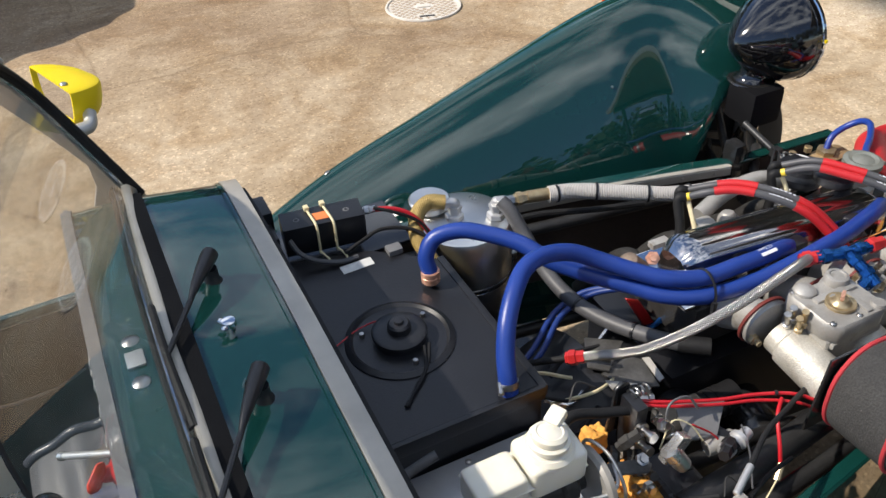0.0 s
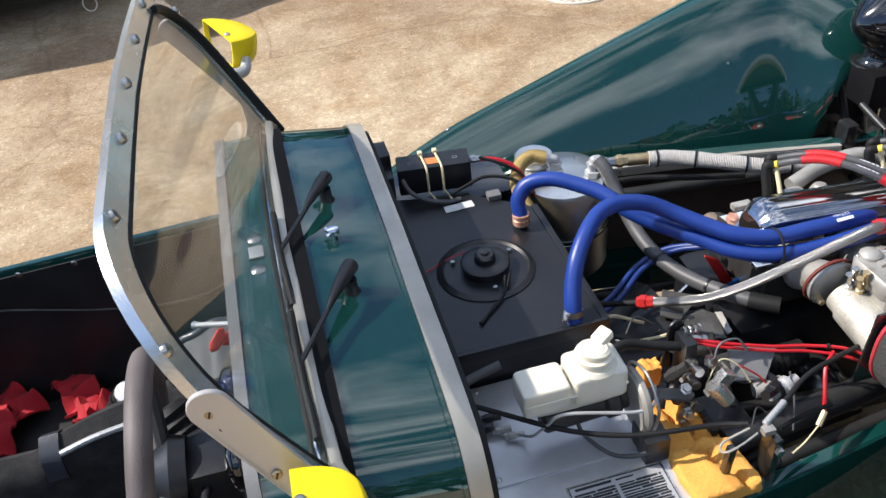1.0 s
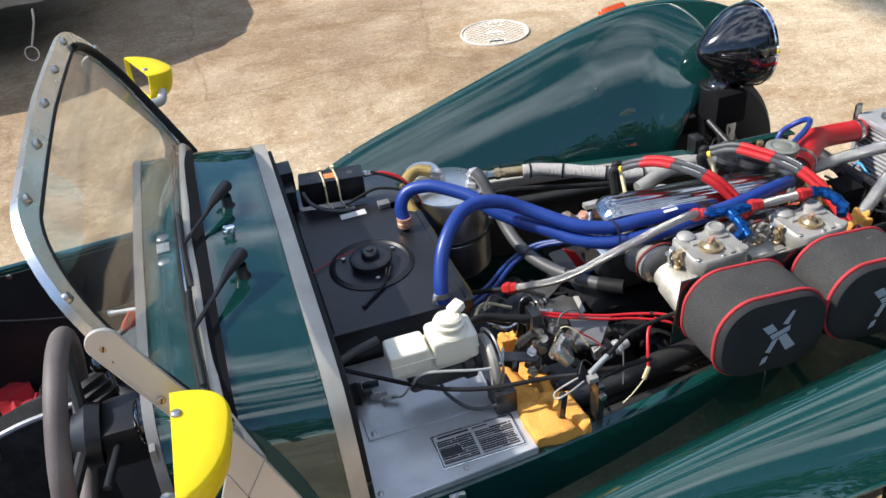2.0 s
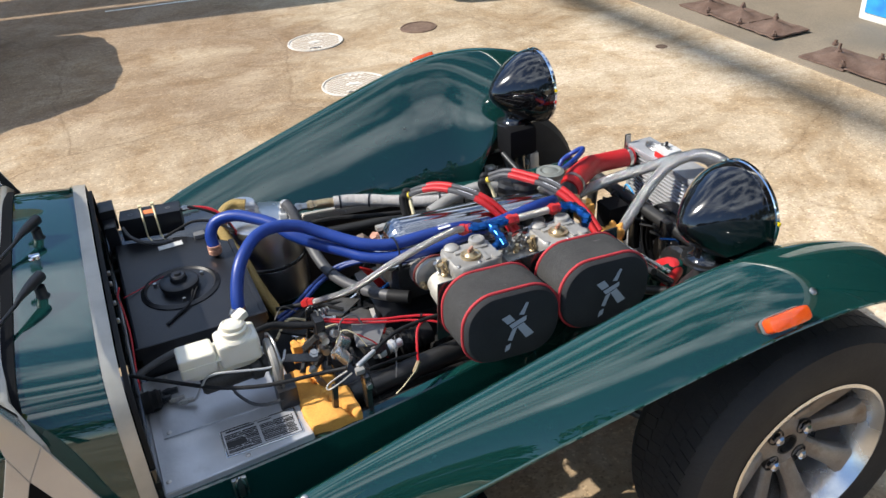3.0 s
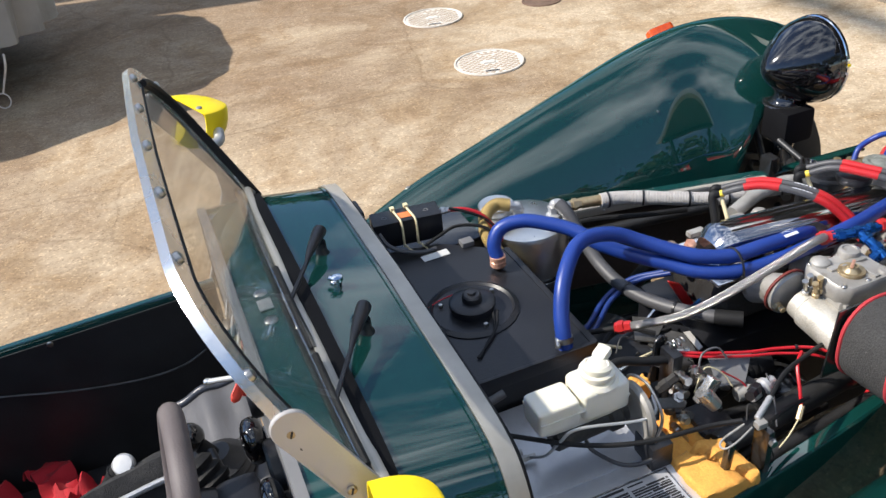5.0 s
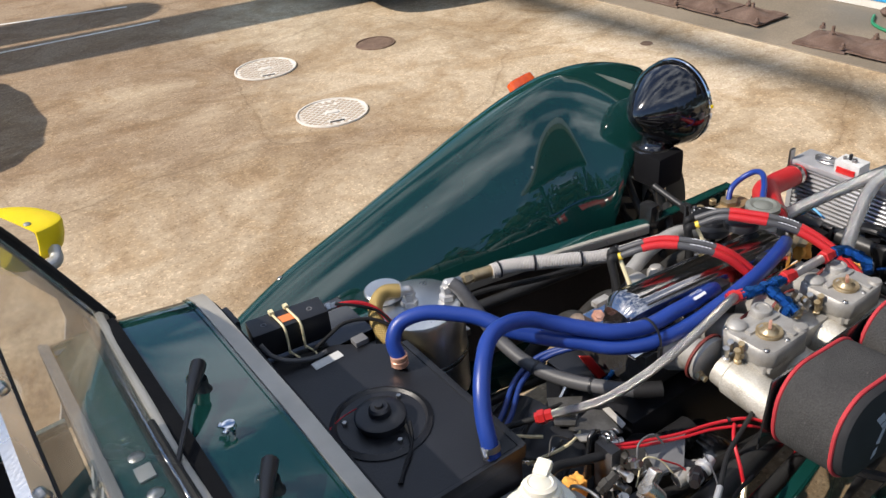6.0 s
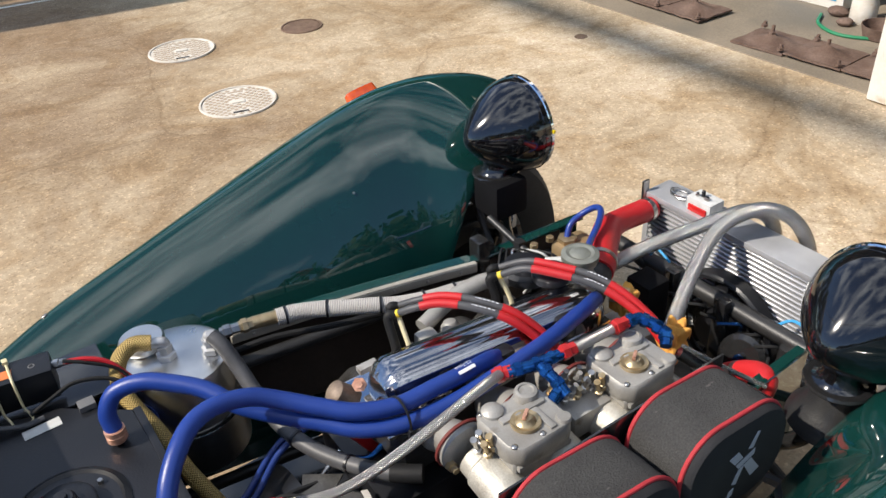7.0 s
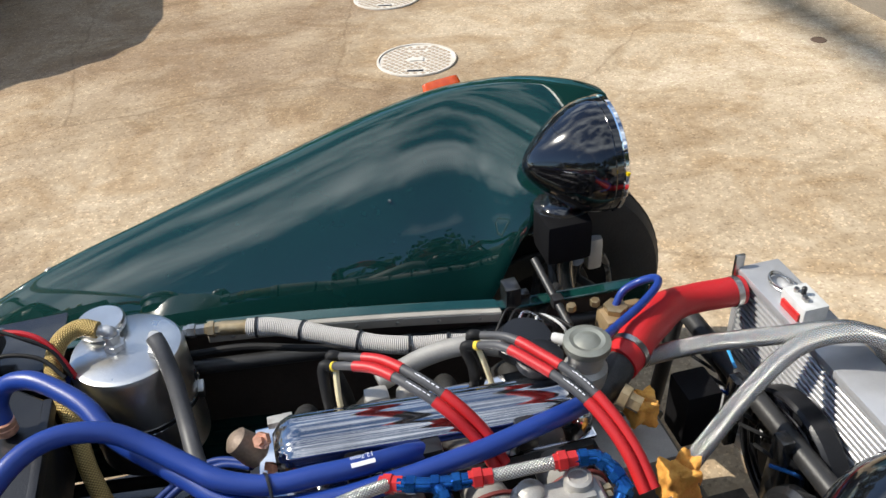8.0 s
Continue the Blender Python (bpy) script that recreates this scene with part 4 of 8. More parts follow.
def build_wheel(s, x=1.11, y=0.60):
    c = Vector((x, s * y, 0.285))
    ax = Vector((0, s, 0))
    prof = [(0.172, -0.085), (0.182, -0.092), (0.235, -0.100), (0.268, -0.092), (0.283, -0.070), (0.286, -0.02), (0.286, 0.02), (0.283, 0.070), (0.268, 0.092), (0.235, 0.100), (0.182, 0.092), (0.172, 0.085)]
    t = part("wheel", lathe(prof + [prof[0]], c, ax, 64), tyre_mat, car, "worn black road tyre on a silver alloy wheel")
    # tread blocks
    bm = bmesh.new()
    for k in range(72):
        a = 2 * math.pi * k / 72
        for j, off in ((-0.048, 0.0), (-0.016, 0.5), (0.016, 0.0), (0.048, 0.5)):
            b = a + off * 2 * math.pi / 72
            m = Matrix.Translation(c) @ Matrix.Rotation(b, 4, "Y") @ Matrix.Translation((0.2852, j, 0)) @ Matrix.Rotation(radians(12 if j > 0 else -12), 4, "X") @ Matrix.Diagonal((0.0022, 0.0290, 0.0228, 1))
            bmesh.ops.create_cube(bm, size=1, matrix=m)
    tagged(part("tread", bm, tyre_mat, t, smooth=False), kind="stuff")
    rim = [(0.178, 0.090), (0.182, 0.094), (0.176, 0.096), (0.168, 0.080), (0.160, 0.060), (0.158, -0.08), (0.168, -0.09), (0.172, -0.085)]
    r = part("rim", lathe(rim, c, ax, 56), alloy, t, "polished alloy rim")
    # black disc added so the wheel well reads as shade through the rim
    part("dust_shield", lathe([(0.0, -0.076), (0.166, -0.082), (0.167, -0.078), (0.0, -0.072)], c, ax, 40), seal_black, t, "black disc added to darken the wheel's inner side")
    part("brake_disc", lathe([(0.070, -0.092), (0.118, -0.092), (0.120, -0.090), (0.120, -0.084), (0.070, -0.083)], c, ax, 40), dark_cast, t, "dark brake disc")
    part("caliper", box((c.x + 0.104, c.y - ax.y * 0.095 - 0.014, c.z + 0.066), (c.x + 0.136, c.y - ax.y * 0.095 + 0.014, c.z + 0.140), 0.012), alloy_dull, t, "pale alloy brake caliper")
    part("hub", lathe([(0, 0.0), (0.062, 0.0), (0.062, 0.028), (0.045, 0.036), (0.024, 0.036), (0.022, 0.02), (0, 0.02)], c, ax, 32), wheel_cast, t)
    for k in range(8):
        a = 2 * math.pi * (k + 0.3) / 8
        d = Vector((math.cos(a), 0, math.sin(a)))
        e = Vector((-math.sin(a), 0, math.cos(a)))
        rows = []
        for rr, w, o in ((0.040, 0.020, 0.026), (0.060, 0.0195, 0.034), (0.085, 0.0195, 0.044), (0.115, 0.021, 0.056), (0.140, 0.025, 0.065), (0.163, 0.036, 0.070)):
            p = c + d * rr + ax * o
            rows.append([p + e * w * 1.0 - ax * 0.016, p + e * w * 0.92 - ax * 0.006, p + e * w * 0.62 - ax * 0.001, p - e * w * 0.62 - ax * 0.001, p - e * w * 0.92 - ax * 0.006, p - e * w - ax * 0.016, p - e * w * 0.7 - ax * 0.034, p + e * w * 0.7 - ax * 0.034])
        part("spoke", loft(rows, close=True), wheel_cast, r)
    # bore and nut wells are coloured dark, for shade in the wheel's recesses
    part("hub_bore", lathe([(0.021, 0.0355), (0.0225, 0.0375), (0.020, 0.0372), (0.019, 0.024), (0, 0.024)], c, ax, 24), dark_cast, r)
    for k in range(4):
        a = 2 * math.pi * (k + 0.5) / 4
        p = c + Vector((math.cos(a), 0, math.sin(a))) * 0.048 + ax * 0.028
        part("nut_well", lathe([(0.0165, 0.0), (0.0175, 0.010), (0.0165, 0.0105), (0.0140, 0.002), (0, 0.002)], p, ax, 18), dark_cast, r)
        part("wheel_nut", lathe([(0.011, 0), (0.011, 0.020), (0.006, 0.024), (0, 0.024)], p, ax, 6), chrome, r)
    return t


def build_headlamp(s):
    c = Vector((1.151, 0.402, 0.674)) if s > 0 else Vector((1.142, -0.394, 0.679))
    # bullet bowl: long taper to a blunt tip, then a short cylinder up to the rim
    bowl = [(0.0, -0.138), (0.009, -0.1365), (0.020, -0.131)]
    for k in range(1, 17):
        u = k / 16
        bowl.append((0.020 + 0.077 * math.sin(u * math.pi / 2) ** 0.88, -0.131 + 0.121 * u))
    lamp = part("headlamp", lathe(bowl + [(0.097, 0.006), (0.0, 0.006)], c, (1, 0, 0), 56), lamp_black, car, "gloss black bullet headlamp with a chrome rim", angle=60)
    part("rim", lathe([(0.0962, -0.001), (0.0992, 0.001), (0.0992, 0.007), (0.095, 0.011), (0.089, 0.012), (0.089, 0.005)], c, (1, 0, 0), 56), chrome, lamp, "chrome rim")
    part("lens", lathe([(0.089, 0.0105), (0.06, 0.021), (0.03, 0.027), (0, 0.029)], c, (1, 0, 0), 40), lamp_glass, lamp)
    part("seam", lathe([(0.0962, -0.0145), (0.0975, -0.013), (0.0968, -0.0115)], c, (1, 0, 0), 56), lamp_black, lamp)
    part("neck", lathe([(0.040, 0), (0.040, 0.004), (0.032, 0.010), (0.026, 0.022), (0.027, 0.045), (0.0, 0.050)], c + Vector((-0.066, 0, -0.092)), (0, 0, 1), 28), lamp_black, lamp)
    part("yellow_mark", box((c.x + 0.002, c.y - 0.1015, c.z + 0.012), (c.x + 0.007, c.y - 0.0985, c.z + 0.018), 0.0005), yellow, lamp)
    # pod and stalk that carry the lamp
    if s > 0:
        part("lamp_pod", box((1.036, s * 0.376 - 0.040, 0.508), (1.118, s * 0.376 + 0.040, 0.588), 0.014), seal_black, lamp)
    else:
        part("lamp_pod", lathe([(0.066, -0.01), (0.064, 0.0), (0.050, 0.022), (0.038, 0.050), (0.034, 0.085), (0.0, 0.088)], (1.105, -0.385, 0.495), (0.04, -0.06, 1), 32), black_tube, lamp, "satin black bell-shaped lamp pedestal")
    part("pod_lip", lathe([(0.047, 0), (0.049, 0.003), (0.047, 0.007), (0.0, 0.008)], c + Vector((-0.066, 0, -0.093)), (0, 0, 1), 28), black_paint, lamp)
    part("stalk", tube([(1.085, s * 0.375, 0.515), (1.082, s * 0.368, 0.46), (1.08, s * 0.33, 0.41), (1.08, s * 0.25, 0.36)], 0.014, 12), black_paint, lamp)
    part("damper", lathe([(0.026, 0), (0.026, 0.02), (0.018, 0.03), (0.018, 0.16), (0, 0.16)], (1.12, s * 0.47, 0.30), (0.0, -s * 0.35, 1), 20), black_paint, lamp)
    return lamp


def body_strip(x0, x1, s, y_in, y_out, z0, z1, n=10):
    """A bar along the side of the opening."""
    rows = []
    for i in range(n + 1):
        x = x0 + (x1 - x0) * i / n
        y = side_y(x)
        rows.append([(x, s * (y + y_out), z0), (x, s * (y + y_out), z1), (x, s * (y + y_in), z1), (x, s * (y + y_in), z0)])
    bm = loft(rows, close=True)
    bmesh.ops.contextual_create(bm, geom=[e for e in bm.edges if e.is_boundary])
    bevel(bm, [e for e in bm.edges if e.calc_face_angle(0) > 0.6], 0.0015, 1)
    return bm


def build_hull():
    for s in (1, -1):
        part("side_panel", body_strip(-0.02, 0.70, s, -0.003, 0.0, 0.16, 0.497), green, car, "green bonnet-bay side panel")
        part("side_panel", body_strip(0.70, 1.20, s, -0.003, 0.0, 0.27, 0.497), green, car, "green bonnet-bay side panel")
        part("side_flange", body_strip(0.0, 1.20, s, -0.022, -0.003, 0.490, 0.496), green, car)
        part("chassis_tube", tube([(0.0, s * (side_y(0) - 0.045), 0.455), (1.20, s * (side_y(1.2) - 0.03), 0.44)], 0.0125, 10), black_tube, car)
        part("lower_chassis_tube", tube([(0.0, s * (side_y(0) - 0.03), 0.18), (1.20, s * (side_y(1.2) - 0.03), 0.18)], 0.0125, 10), black_tube, car)
        part("liner", body_strip(0.0, 1.15, s, -0.008, -0.004, 0.275, 0.485), liner_brown, car, "dark brown oily inner side liner")
    rail = part("alloy_rail", body_strip(0.46, 0.93, 1, -0.030, -0.023, 0.476, 0.494), trim_alloy, car, "scuffed bare alloy angle")
    for k in range(7):
        x = 0.50 + 0.066 * k
        part("rivet", bolt((x, side_y(x) - 0.030, 0.485), (0, -1, 0), 0.0035, 0.002), steel, rail)
    part("rail_top", body_strip(0.46, 0.93, 1, -0.020, 0.004, 0.4965, 0.499), green, rail)
    part("rail_flange", body_strip(0.46, 0.93, 1, -0.031, -0.020, 0.4962, 0.4985), trim_alloy, rail)
    part("floor_pan", box((-1.05, -0.44, 0.10), (0.30, 0.44, 0.13), 0.004), black_paint, car)
    # undertray added to black out bright ground below the shaded bay
    part("undertray", box((0.30, -0.425, 0.11), (0.60, 0.425, 0.12), 0.002), black_paint, car)
    part("radiator_mount", box((1.125, 0.000, 0.39), (1.180, 0.058, 0.492), 0.006), seal_black, car, "black radiator mount")
    part("firewall", box((0.0, -0.42, 0.14), (0.012, 0.42, 0.56), 0.002), black_paint, car)
    # toggle catch on the side
    y = -side_y(0.125) - 0.002
    t = part("toggle_catch", box((0.113, y - 0.008, 0.455), (0.137, y, 0.495), 0.003), steel, car, "bright steel toggle catch")
    part("lever", tube([(0.119, y - 0.012, 0.46), (0.118, y - 0.016, 0.49), (0.125, y - 0.014, 0.505), (0.132, y - 0.016, 0.49), (0.131, y - 0.012, 0.46)], 0.0025, 8), chrome, t)
    # front cross tubes and damper mounts
    part("cross_tube", tube([(1.24, 0.23, 0.45), (1.25, -0.25, 0.45)], 0.016, 14), black_tube, car)
    part("lower_cross_tube", tube([(1.2, 0.23, 0.20), (1.2, -0.23, 0.20)], 0.016, 12), black_tube, car)
    for s in (1, -1):
        part("front_upright_tube", tube([(1.23, s * 0.225, 0.45), (1.2, s * 0.225, 0.18)], 0.014, 10), black_tube, car)
        part("diagonal_tube", tube([(0.95, s * 0.22, 0.46), (1.05, s * 0.32, 0.475)], 0.010, 10), black_tube, car)
        part("wishbone", tube([(0.98, s * 0.26, 0.40), (1.10, s * 0.50, 0.38), (1.20, s * 0.24, 0.40)], 0.009, 8, 4), black_tube, car)
        part("lower_wishbone", tube([(0.90, s * 0.24, 0.20), (1.10, s * 0.52, 0.19), (1.22, s * 0.22, 0.20)], 0.010, 8, 4), black_tube, car)
    b = part("catch_bracket", box((0.940, 0.268, 0.46), (0.966, 0.302, 0.532), 0.004), black_paint, car)
    part("catch_tongue", box((0.966, 0.276, 0.48), (0.984, 0.292, 0.512), 0.003), black_paint, b)


def scuttle_profile(x):
    """Cross-section of the scuttle at x: points from the near side over the top to the far side."""
    lift = 0.022 * min(1.0, max(0.0, -x / 0.15))
    half = [(0.0, 0.726), (0.10, 0.7235), (0.20, 0.721), (0.28, 0.7175), (0.335, 0.711), (0.369, 0.698), (0.394, 0.670), (0.411, 0.630), (0.424, 0.577), (0.433, 0.522), (0.438, 0.40), (0.438, 0.16)]
    line = [Vector((x, -y, z + lift * (1 if z > 0.6 else max(0, (z - 0.45) / 0.15)))) for y, z in reversed(half)] + [Vector((x, y, z + lift * (1 if z > 0.6 else max(0, (z - 0.45) / 0.15)))) for y, z in half[1:]]
    return curve_points(line, 4)


def hoop(x0, x1, dz, keep=0.50, t=0.003):
    """A band that follows the scuttle between two places, raised by dz."""
    rows = []
    for x in (x0, x1):
        pts = scuttle_profile(x)
        row = []
        for i, p in enumerate(pts):
            d = pts[min(i + 1, len(pts) - 1)] - pts[max(i - 1, 0)]
            n = Vector((0, -d.z, d.y)).normalized()
            if p.z >= keep:
                row.append(p + n * dz)
        rows.append(row)
    return thicken(loft(rows), t)


def build_scuttle():
    rows = [scuttle_profile(x) for x in [-0.236 + 0.232 * k / 10 for k in range(11)]]
    sc = part("scuttle", thicken(loft(rows), 0.003), green, car, "glossy dark green scuttle panel")
    part("front_trim", hoop(-0.021, 0.003, 0.004, 0.47, 0.004), trim_alloy, sc, "dull bare metal edge trim")
    part("trim_groove", hoop(-0.0275, -0.0225, 0.0025, 0.47, 0.002), green, sc)
    part("screen_rubber", hoop(-0.160, -0.134, 0.005, 0.52, 0.006), seal_black, sc, "wide black rubber seal")
    part("dash_edge_trim", hoop(-0.245, -0.231, 0.004, 0.40, 0.008), grey_vinyl, sc, "grey padded edge trim")
    part("bonnet_seal", hoop(0.004, 0.012, -0.012, 0.50, 0.010), rubber, sc)
    # washer jet
    w = part("washer_jet", lathe([(0.012, 0), (0.012, 0.004), (0.006, 0.006), (0.006, 0.016), (0.009, 0.018), (0.008, 0.024), (0, 0.025)], (-0.094, -0.004, 0.732), (0, 0, 1), 16), chrome, sc)
    part("nozzle", rod((-0.094, -0.004, 0.750), (-0.104, -0.014, 0.752), 0.004), chrome, w)
    part("nozzle", rod((-0.094, -0.004, 0.750), (-0.104, 0.006, 0.752), 0.004), chrome, w)
    # wiper arms, parked: cap on the spindle, arm down to the foot of the glass
    for y0 in (0.104, -0.114):
        z0 = 0.732
        a = part("wiper", lathe([(0.012, 0), (0.012, 0.010), (0.009, 0.014), (0.009, 0.030), (0, 0.030)], (-0.090, y0 - 0.004, z0 - 0.006), (0, 0, 1), 18), black_plastic, sc, "black wiper on a short spindle")
        h = Vector((-0.084, y0 + 0.008, z0 + 0.036))
        e = Vector((-0.168, y0 - 0.140, z0 + 0.030))
        part("arm_cap", tube([h, h.lerp(e, 0.12) + Vector((0, 0, 0.002)), h.lerp(e, 0.34) + Vector((0, 0, 0.003)), h.lerp(e, 0.50)], 0.0105, 10, shape=lambda s: 1.0 - 0.75 * min(1.0, s / 0.085) ** 1.5), black_plastic, a)
        part("arm", tube([h.lerp(e, 0.42), h.lerp(e, 0.75), e], 0.0034, 8), black_plastic, a)
        part("blade", tube([(-0.168, y0 - 0.05, z0 + 0.030), e, (-0.164, y0 - 0.24, z0 + 0.018)], 0.0045, 8), rubber, a)
        part("spindle_nut", lathe([(0.0068, 0), (0.0068, 0.007), (0.0056, 0.008), (0.0056, 0.013), (0, 0.014)], (-0.094, y0 + 0.002, z0 + 0.018), (-0.7, 0.3, 0.5), 12), chrome, a)
    for y, z in ((-0.445, 0.658),):
        part("side_bolt", bolt((-0.235, y + 0.012, z), (0, -1, 0.2), 0.011, 0.006), steel, sc)
    return sc


def screen_point(u, v):
    """A point of the screen's plane: u across, v the height; it leans back."""
    v -= 0.045 * max(0.0, u) * (v - 0.742) / 0.28
    return Vector((-0.158 - (v - 0.742) * 0.492, u, v))


def screen_outline(inset=0.0, n=10):
    """The screen's outline from the near foot over the top to the far foot, with round upper corners."""
    hw, top, r = 0.431 - inset, 1.024 - inset, 0.142 - inset * 0.6
    pts = [(-hw + 0.012, 0.70), (-hw + 0.004, 0.78), (-hw, 0.86)]
    for k in range(n + 1):
        a = math.pi / 2 * k / n
        pts.append((-hw + r - r * math.cos(a), top - r + r * math.sin(a)))
    for u in (-0.15, 0.0, 0.15):
        pts.append((u, top + 0.002))
    pts += [(-u, v) for u, v in reversed(pts[: n + 4])]
    return pts


def build_screen():
    out = screen_outline(0.004)
    foot = [(u, 0.742 - 0.022 * max(0, abs(u) / 0.43) ** 2 - (0.06 if abs(u) > 0.40 else 0.0)) for u in [0.42 - 0.84 * k / 20 for k in range(21)]]
    nrm = Vector((0.8994, 0, 0.4371))
    pane = part("windscreen", prism([screen_point(u, v) - nrm * 0.0025 for u, v in out + foot[1:-1]], 0.005, nrm, 0), glass, car, "clear flat glass with dust and marks")
    a, b = screen_outline(0.0), screen_outline(0.026)
    rows = []
    for (u, v), (u2, v2) in zip(a, b):
        p, q = screen_point(u, v), screen_point(u2, v2)
        rows.append([p - nrm * 0.0055, p + nrm * 0.0055, q + nrm * 0.005, q - nrm * 0.005])
    bm = loft(rows, close=True)
    bevel(bm, [e for e in bm.edges if e.is_manifold and e.calc_face_angle(0) > 0.9], 0.0015, 2)
    fr = part("screen_frame", bm, alloy, pane, "polished alloy screen frame")
    c = screen_outline(0.029)
    part("inner_seal", tube([screen_point(u, v) + nrm * 0.003 for u, v in c], 0.0035, 8, 2), rubber, pane)
    part("outer_seal", tube([screen_point(u, v) + nrm * 0.008 for u, v in b[len(b) // 2 + 3:]], 0.006, 8, 2), rubber, pane)
    for y in (-0.405, -0.282, -0.138, -0.006, 0.138, 0.282, 0.405):
        z = 1.014 if abs(y) < 0.35 else 0.955
        part("screen_bolt", bolt(screen_point(y, z) + nrm * 0.005, nrm, 0.0068, 0.006), steel, fr)
    # foot of the frame over the scuttle
    line = [screen_point(u, v + 0.006) for u, v in foot]
    bm = loft([[p + Vector((dx, 0, dz)) for dx, dz in ((0.009, -0.010), (0.008, 0.003), (0.004, 0.006), (-0.004, 0.006), (-0.006, -0.006))] for p in line], close=True)
    part("screen_foot", bm, trim_alloy, pane, "dull alloy lower screen channel")
    part("foot_bead", tube([p + Vector((-0.012, 0, 0.006)) for p in line], 0.0028, 8, 2), chrome, pane, "thin bright bead")
    part("foot_rubber", tube([p + Vector((-0.0175, 0, 0.003)) for p in line], 0.0035, 8, 2), rubber, pane)
    # wiper linkage plate seen inside the glass
    pl = part("spindle_plate", box((-0.210, -0.022, 0.748), (-0.190, 0.004, 0.751), 0.003), alloy_dull, pane)
    for x, y in ((-0.20, -0.045), (-0.20, 0.025)):
        part("spindle_boss", lathe([(0.010, 0), (0.010, 0.003), (0.005, 0.006), (0, 0.006)], (x, y, 0.745), (0, 0, 1), 16), steel, pl)


def build_stanchion(s):
    """Flat alloy side arm: rounded top, widening to a foot with a triangular window; carries the mirror."""
    def pt(x, z):
        return Vector((x - (0.032 if s > 0 else 0.0), s * (0.424 + 0.22 * min(0.140, max(0.0, 0.908 - z))), z))
    top = Vector((-0.237, 0, 0.906))
    r = 0.0185
    arc = [(top.x + r * math.cos(a), top.z + r * math.sin(a)) for a in [radians(30 + 180 * k / 14) for k in range(15)]]
    # outer outline without the window, then the two legs of the foot
    arm = arc + [(-0.196, 0.802), (-0.160, 0.740), (-0.158, 0.701), (-0.143, 0.650), (-0.112, 0.704), (-0.142, 0.774)]
    st = part("stanchion", prism([pt(x, z) for x, z in arm], 0.006, (0, s, 0.15), 0.001), satin_alloy, car, "flat brushed alloy windscreen stanchion")
    part("front_leg", prism([pt(x, z) + Vector((0, s * 0.0003, 0)) for x, z in [(-0.143, 0.650), (-0.112, 0.704), (-0.057, 0.543), (-0.041, 0.50), (-0.077, 0.50), (-0.107, 0.568)]], 0.006, (0, s, 0.15), 0.001), satin_alloy, st)
    part("rear_leg", prism([pt(x, z) + Vector((0, s * 0.0006, 0)) for x, z in [(-0.158, 0.701), (-0.143, 0.650), (-0.163, 0.597), (-0.200, 0.50), (-0.232, 0.50), (-0.191, 0.611)]], 0.006, (0, s, 0.15), 0.001), satin_alloy, st)
    for x, z in ((-0.238, 0.902), (-0.199, 0.826)):
        sc = part("screw", lathe([(0.0050, 0), (0.0050, 0.0010), (0.0038, 0.0024), (0, 0.0027)], pt(x, z) + Vector((0, s * 0.0058, 0)), (0, s, 0.15), 16), brass, st, "dull slotted brass screw")
        q = pt(x, z) + Vector((0, s * 0.0086, 0.0006))
        part("slot", box(q - Vector((0.0009, 0.0004, 0.0036)), q + Vector((0.0009, 0.0004, 0.0036)), 0.0, turn=Matrix.Rotation(radians(20), 4, "Y")), black_print, sc)
    part("pin_hole", lathe([(0.0022, 0), (0.0022, 0.0006), (0, 0.0006)], pt(-0.232, 0.885) + Vector((0, s * 0.0062, 0)), (0, s, 0.15), 10), black_print, st)
    for x, z in ((-0.170, 0.785), (-0.160, 0.762)):
        part("washer_bolt", bolt(pt(x, z) + Vector((0, s * 0.006, 0)), (0, s, 0.15), 0.011, 0.007), steel, st)
    # mirror: a flat-topped, round-fronted yellow shell open to the rear
    out = (Vector((-0.33, 0.94, 0.0)) if s > 0 else Vector((-0.03, -1.0, -0.10))).normalized()
    up = Vector((0.08, s * 0.12, 1.0))
    fwd = (out.cross(up) * s).normalized()
    up = fwd.cross(out).normalized() * s
    c = (Vector((-0.182, 0.478, 0.848)) if s > 0 else Vector((-0.186, -0.461, 0.848))) + out * 0.071
    place = Matrix((fwd, out, up)).transposed().to_4x4()
    place.translation = c
    rows = []
    for z, k in ((0.0005, 0.0), (0.0005, 0.5), (0.0, 0.93), (-0.002, 0.975), (-0.007, 1.0), (-0.026, 0.985), (-0.042, 0.93), (-0.053, 0.84), (-0.058, 0.70), (-0.060, 0.45), (-0.0605, 0.0)):
        row = []
        for q in range(29):
            th = math.pi * q / 28
            row.append(place @ Vector((0.057 * k * math.sin(th) ** 0.85 * (1 - 0.35 * math.cos(th)), 0.071 * k * math.copysign(abs(math.cos(th)) ** 0.8, math.cos(th)), z)))
        rows.append(row)
    bm = loft(rows)
    bmesh.ops.remove_doubles(bm, verts=bm.verts, dist=0.0004)
    bm = thicken(bm, 0.003)
    m = part("door_mirror", bm, yellow, st, "bright yellow plastic door mirror shell")
    g = bmesh.new()
    bmesh.ops.create_cube(g, size=1, matrix=place @ Matrix.Translation((0.006, 0, -0.030)) @ Matrix.Diagonal((0.003, 0.116, 0.047, 1)))
    bevel(g, [e for e in g.edges if abs((e.verts[0].co - e.verts[1].co).dot(fwd)) > 0.002], 0.018, 6)
    part("mirror_glass", g, mirror_glass, m)
    part("mirror_screw", bolt(place @ Vector((0.006, -0.036, 0.0)), up, 0.0060, 0.004), steel, m)
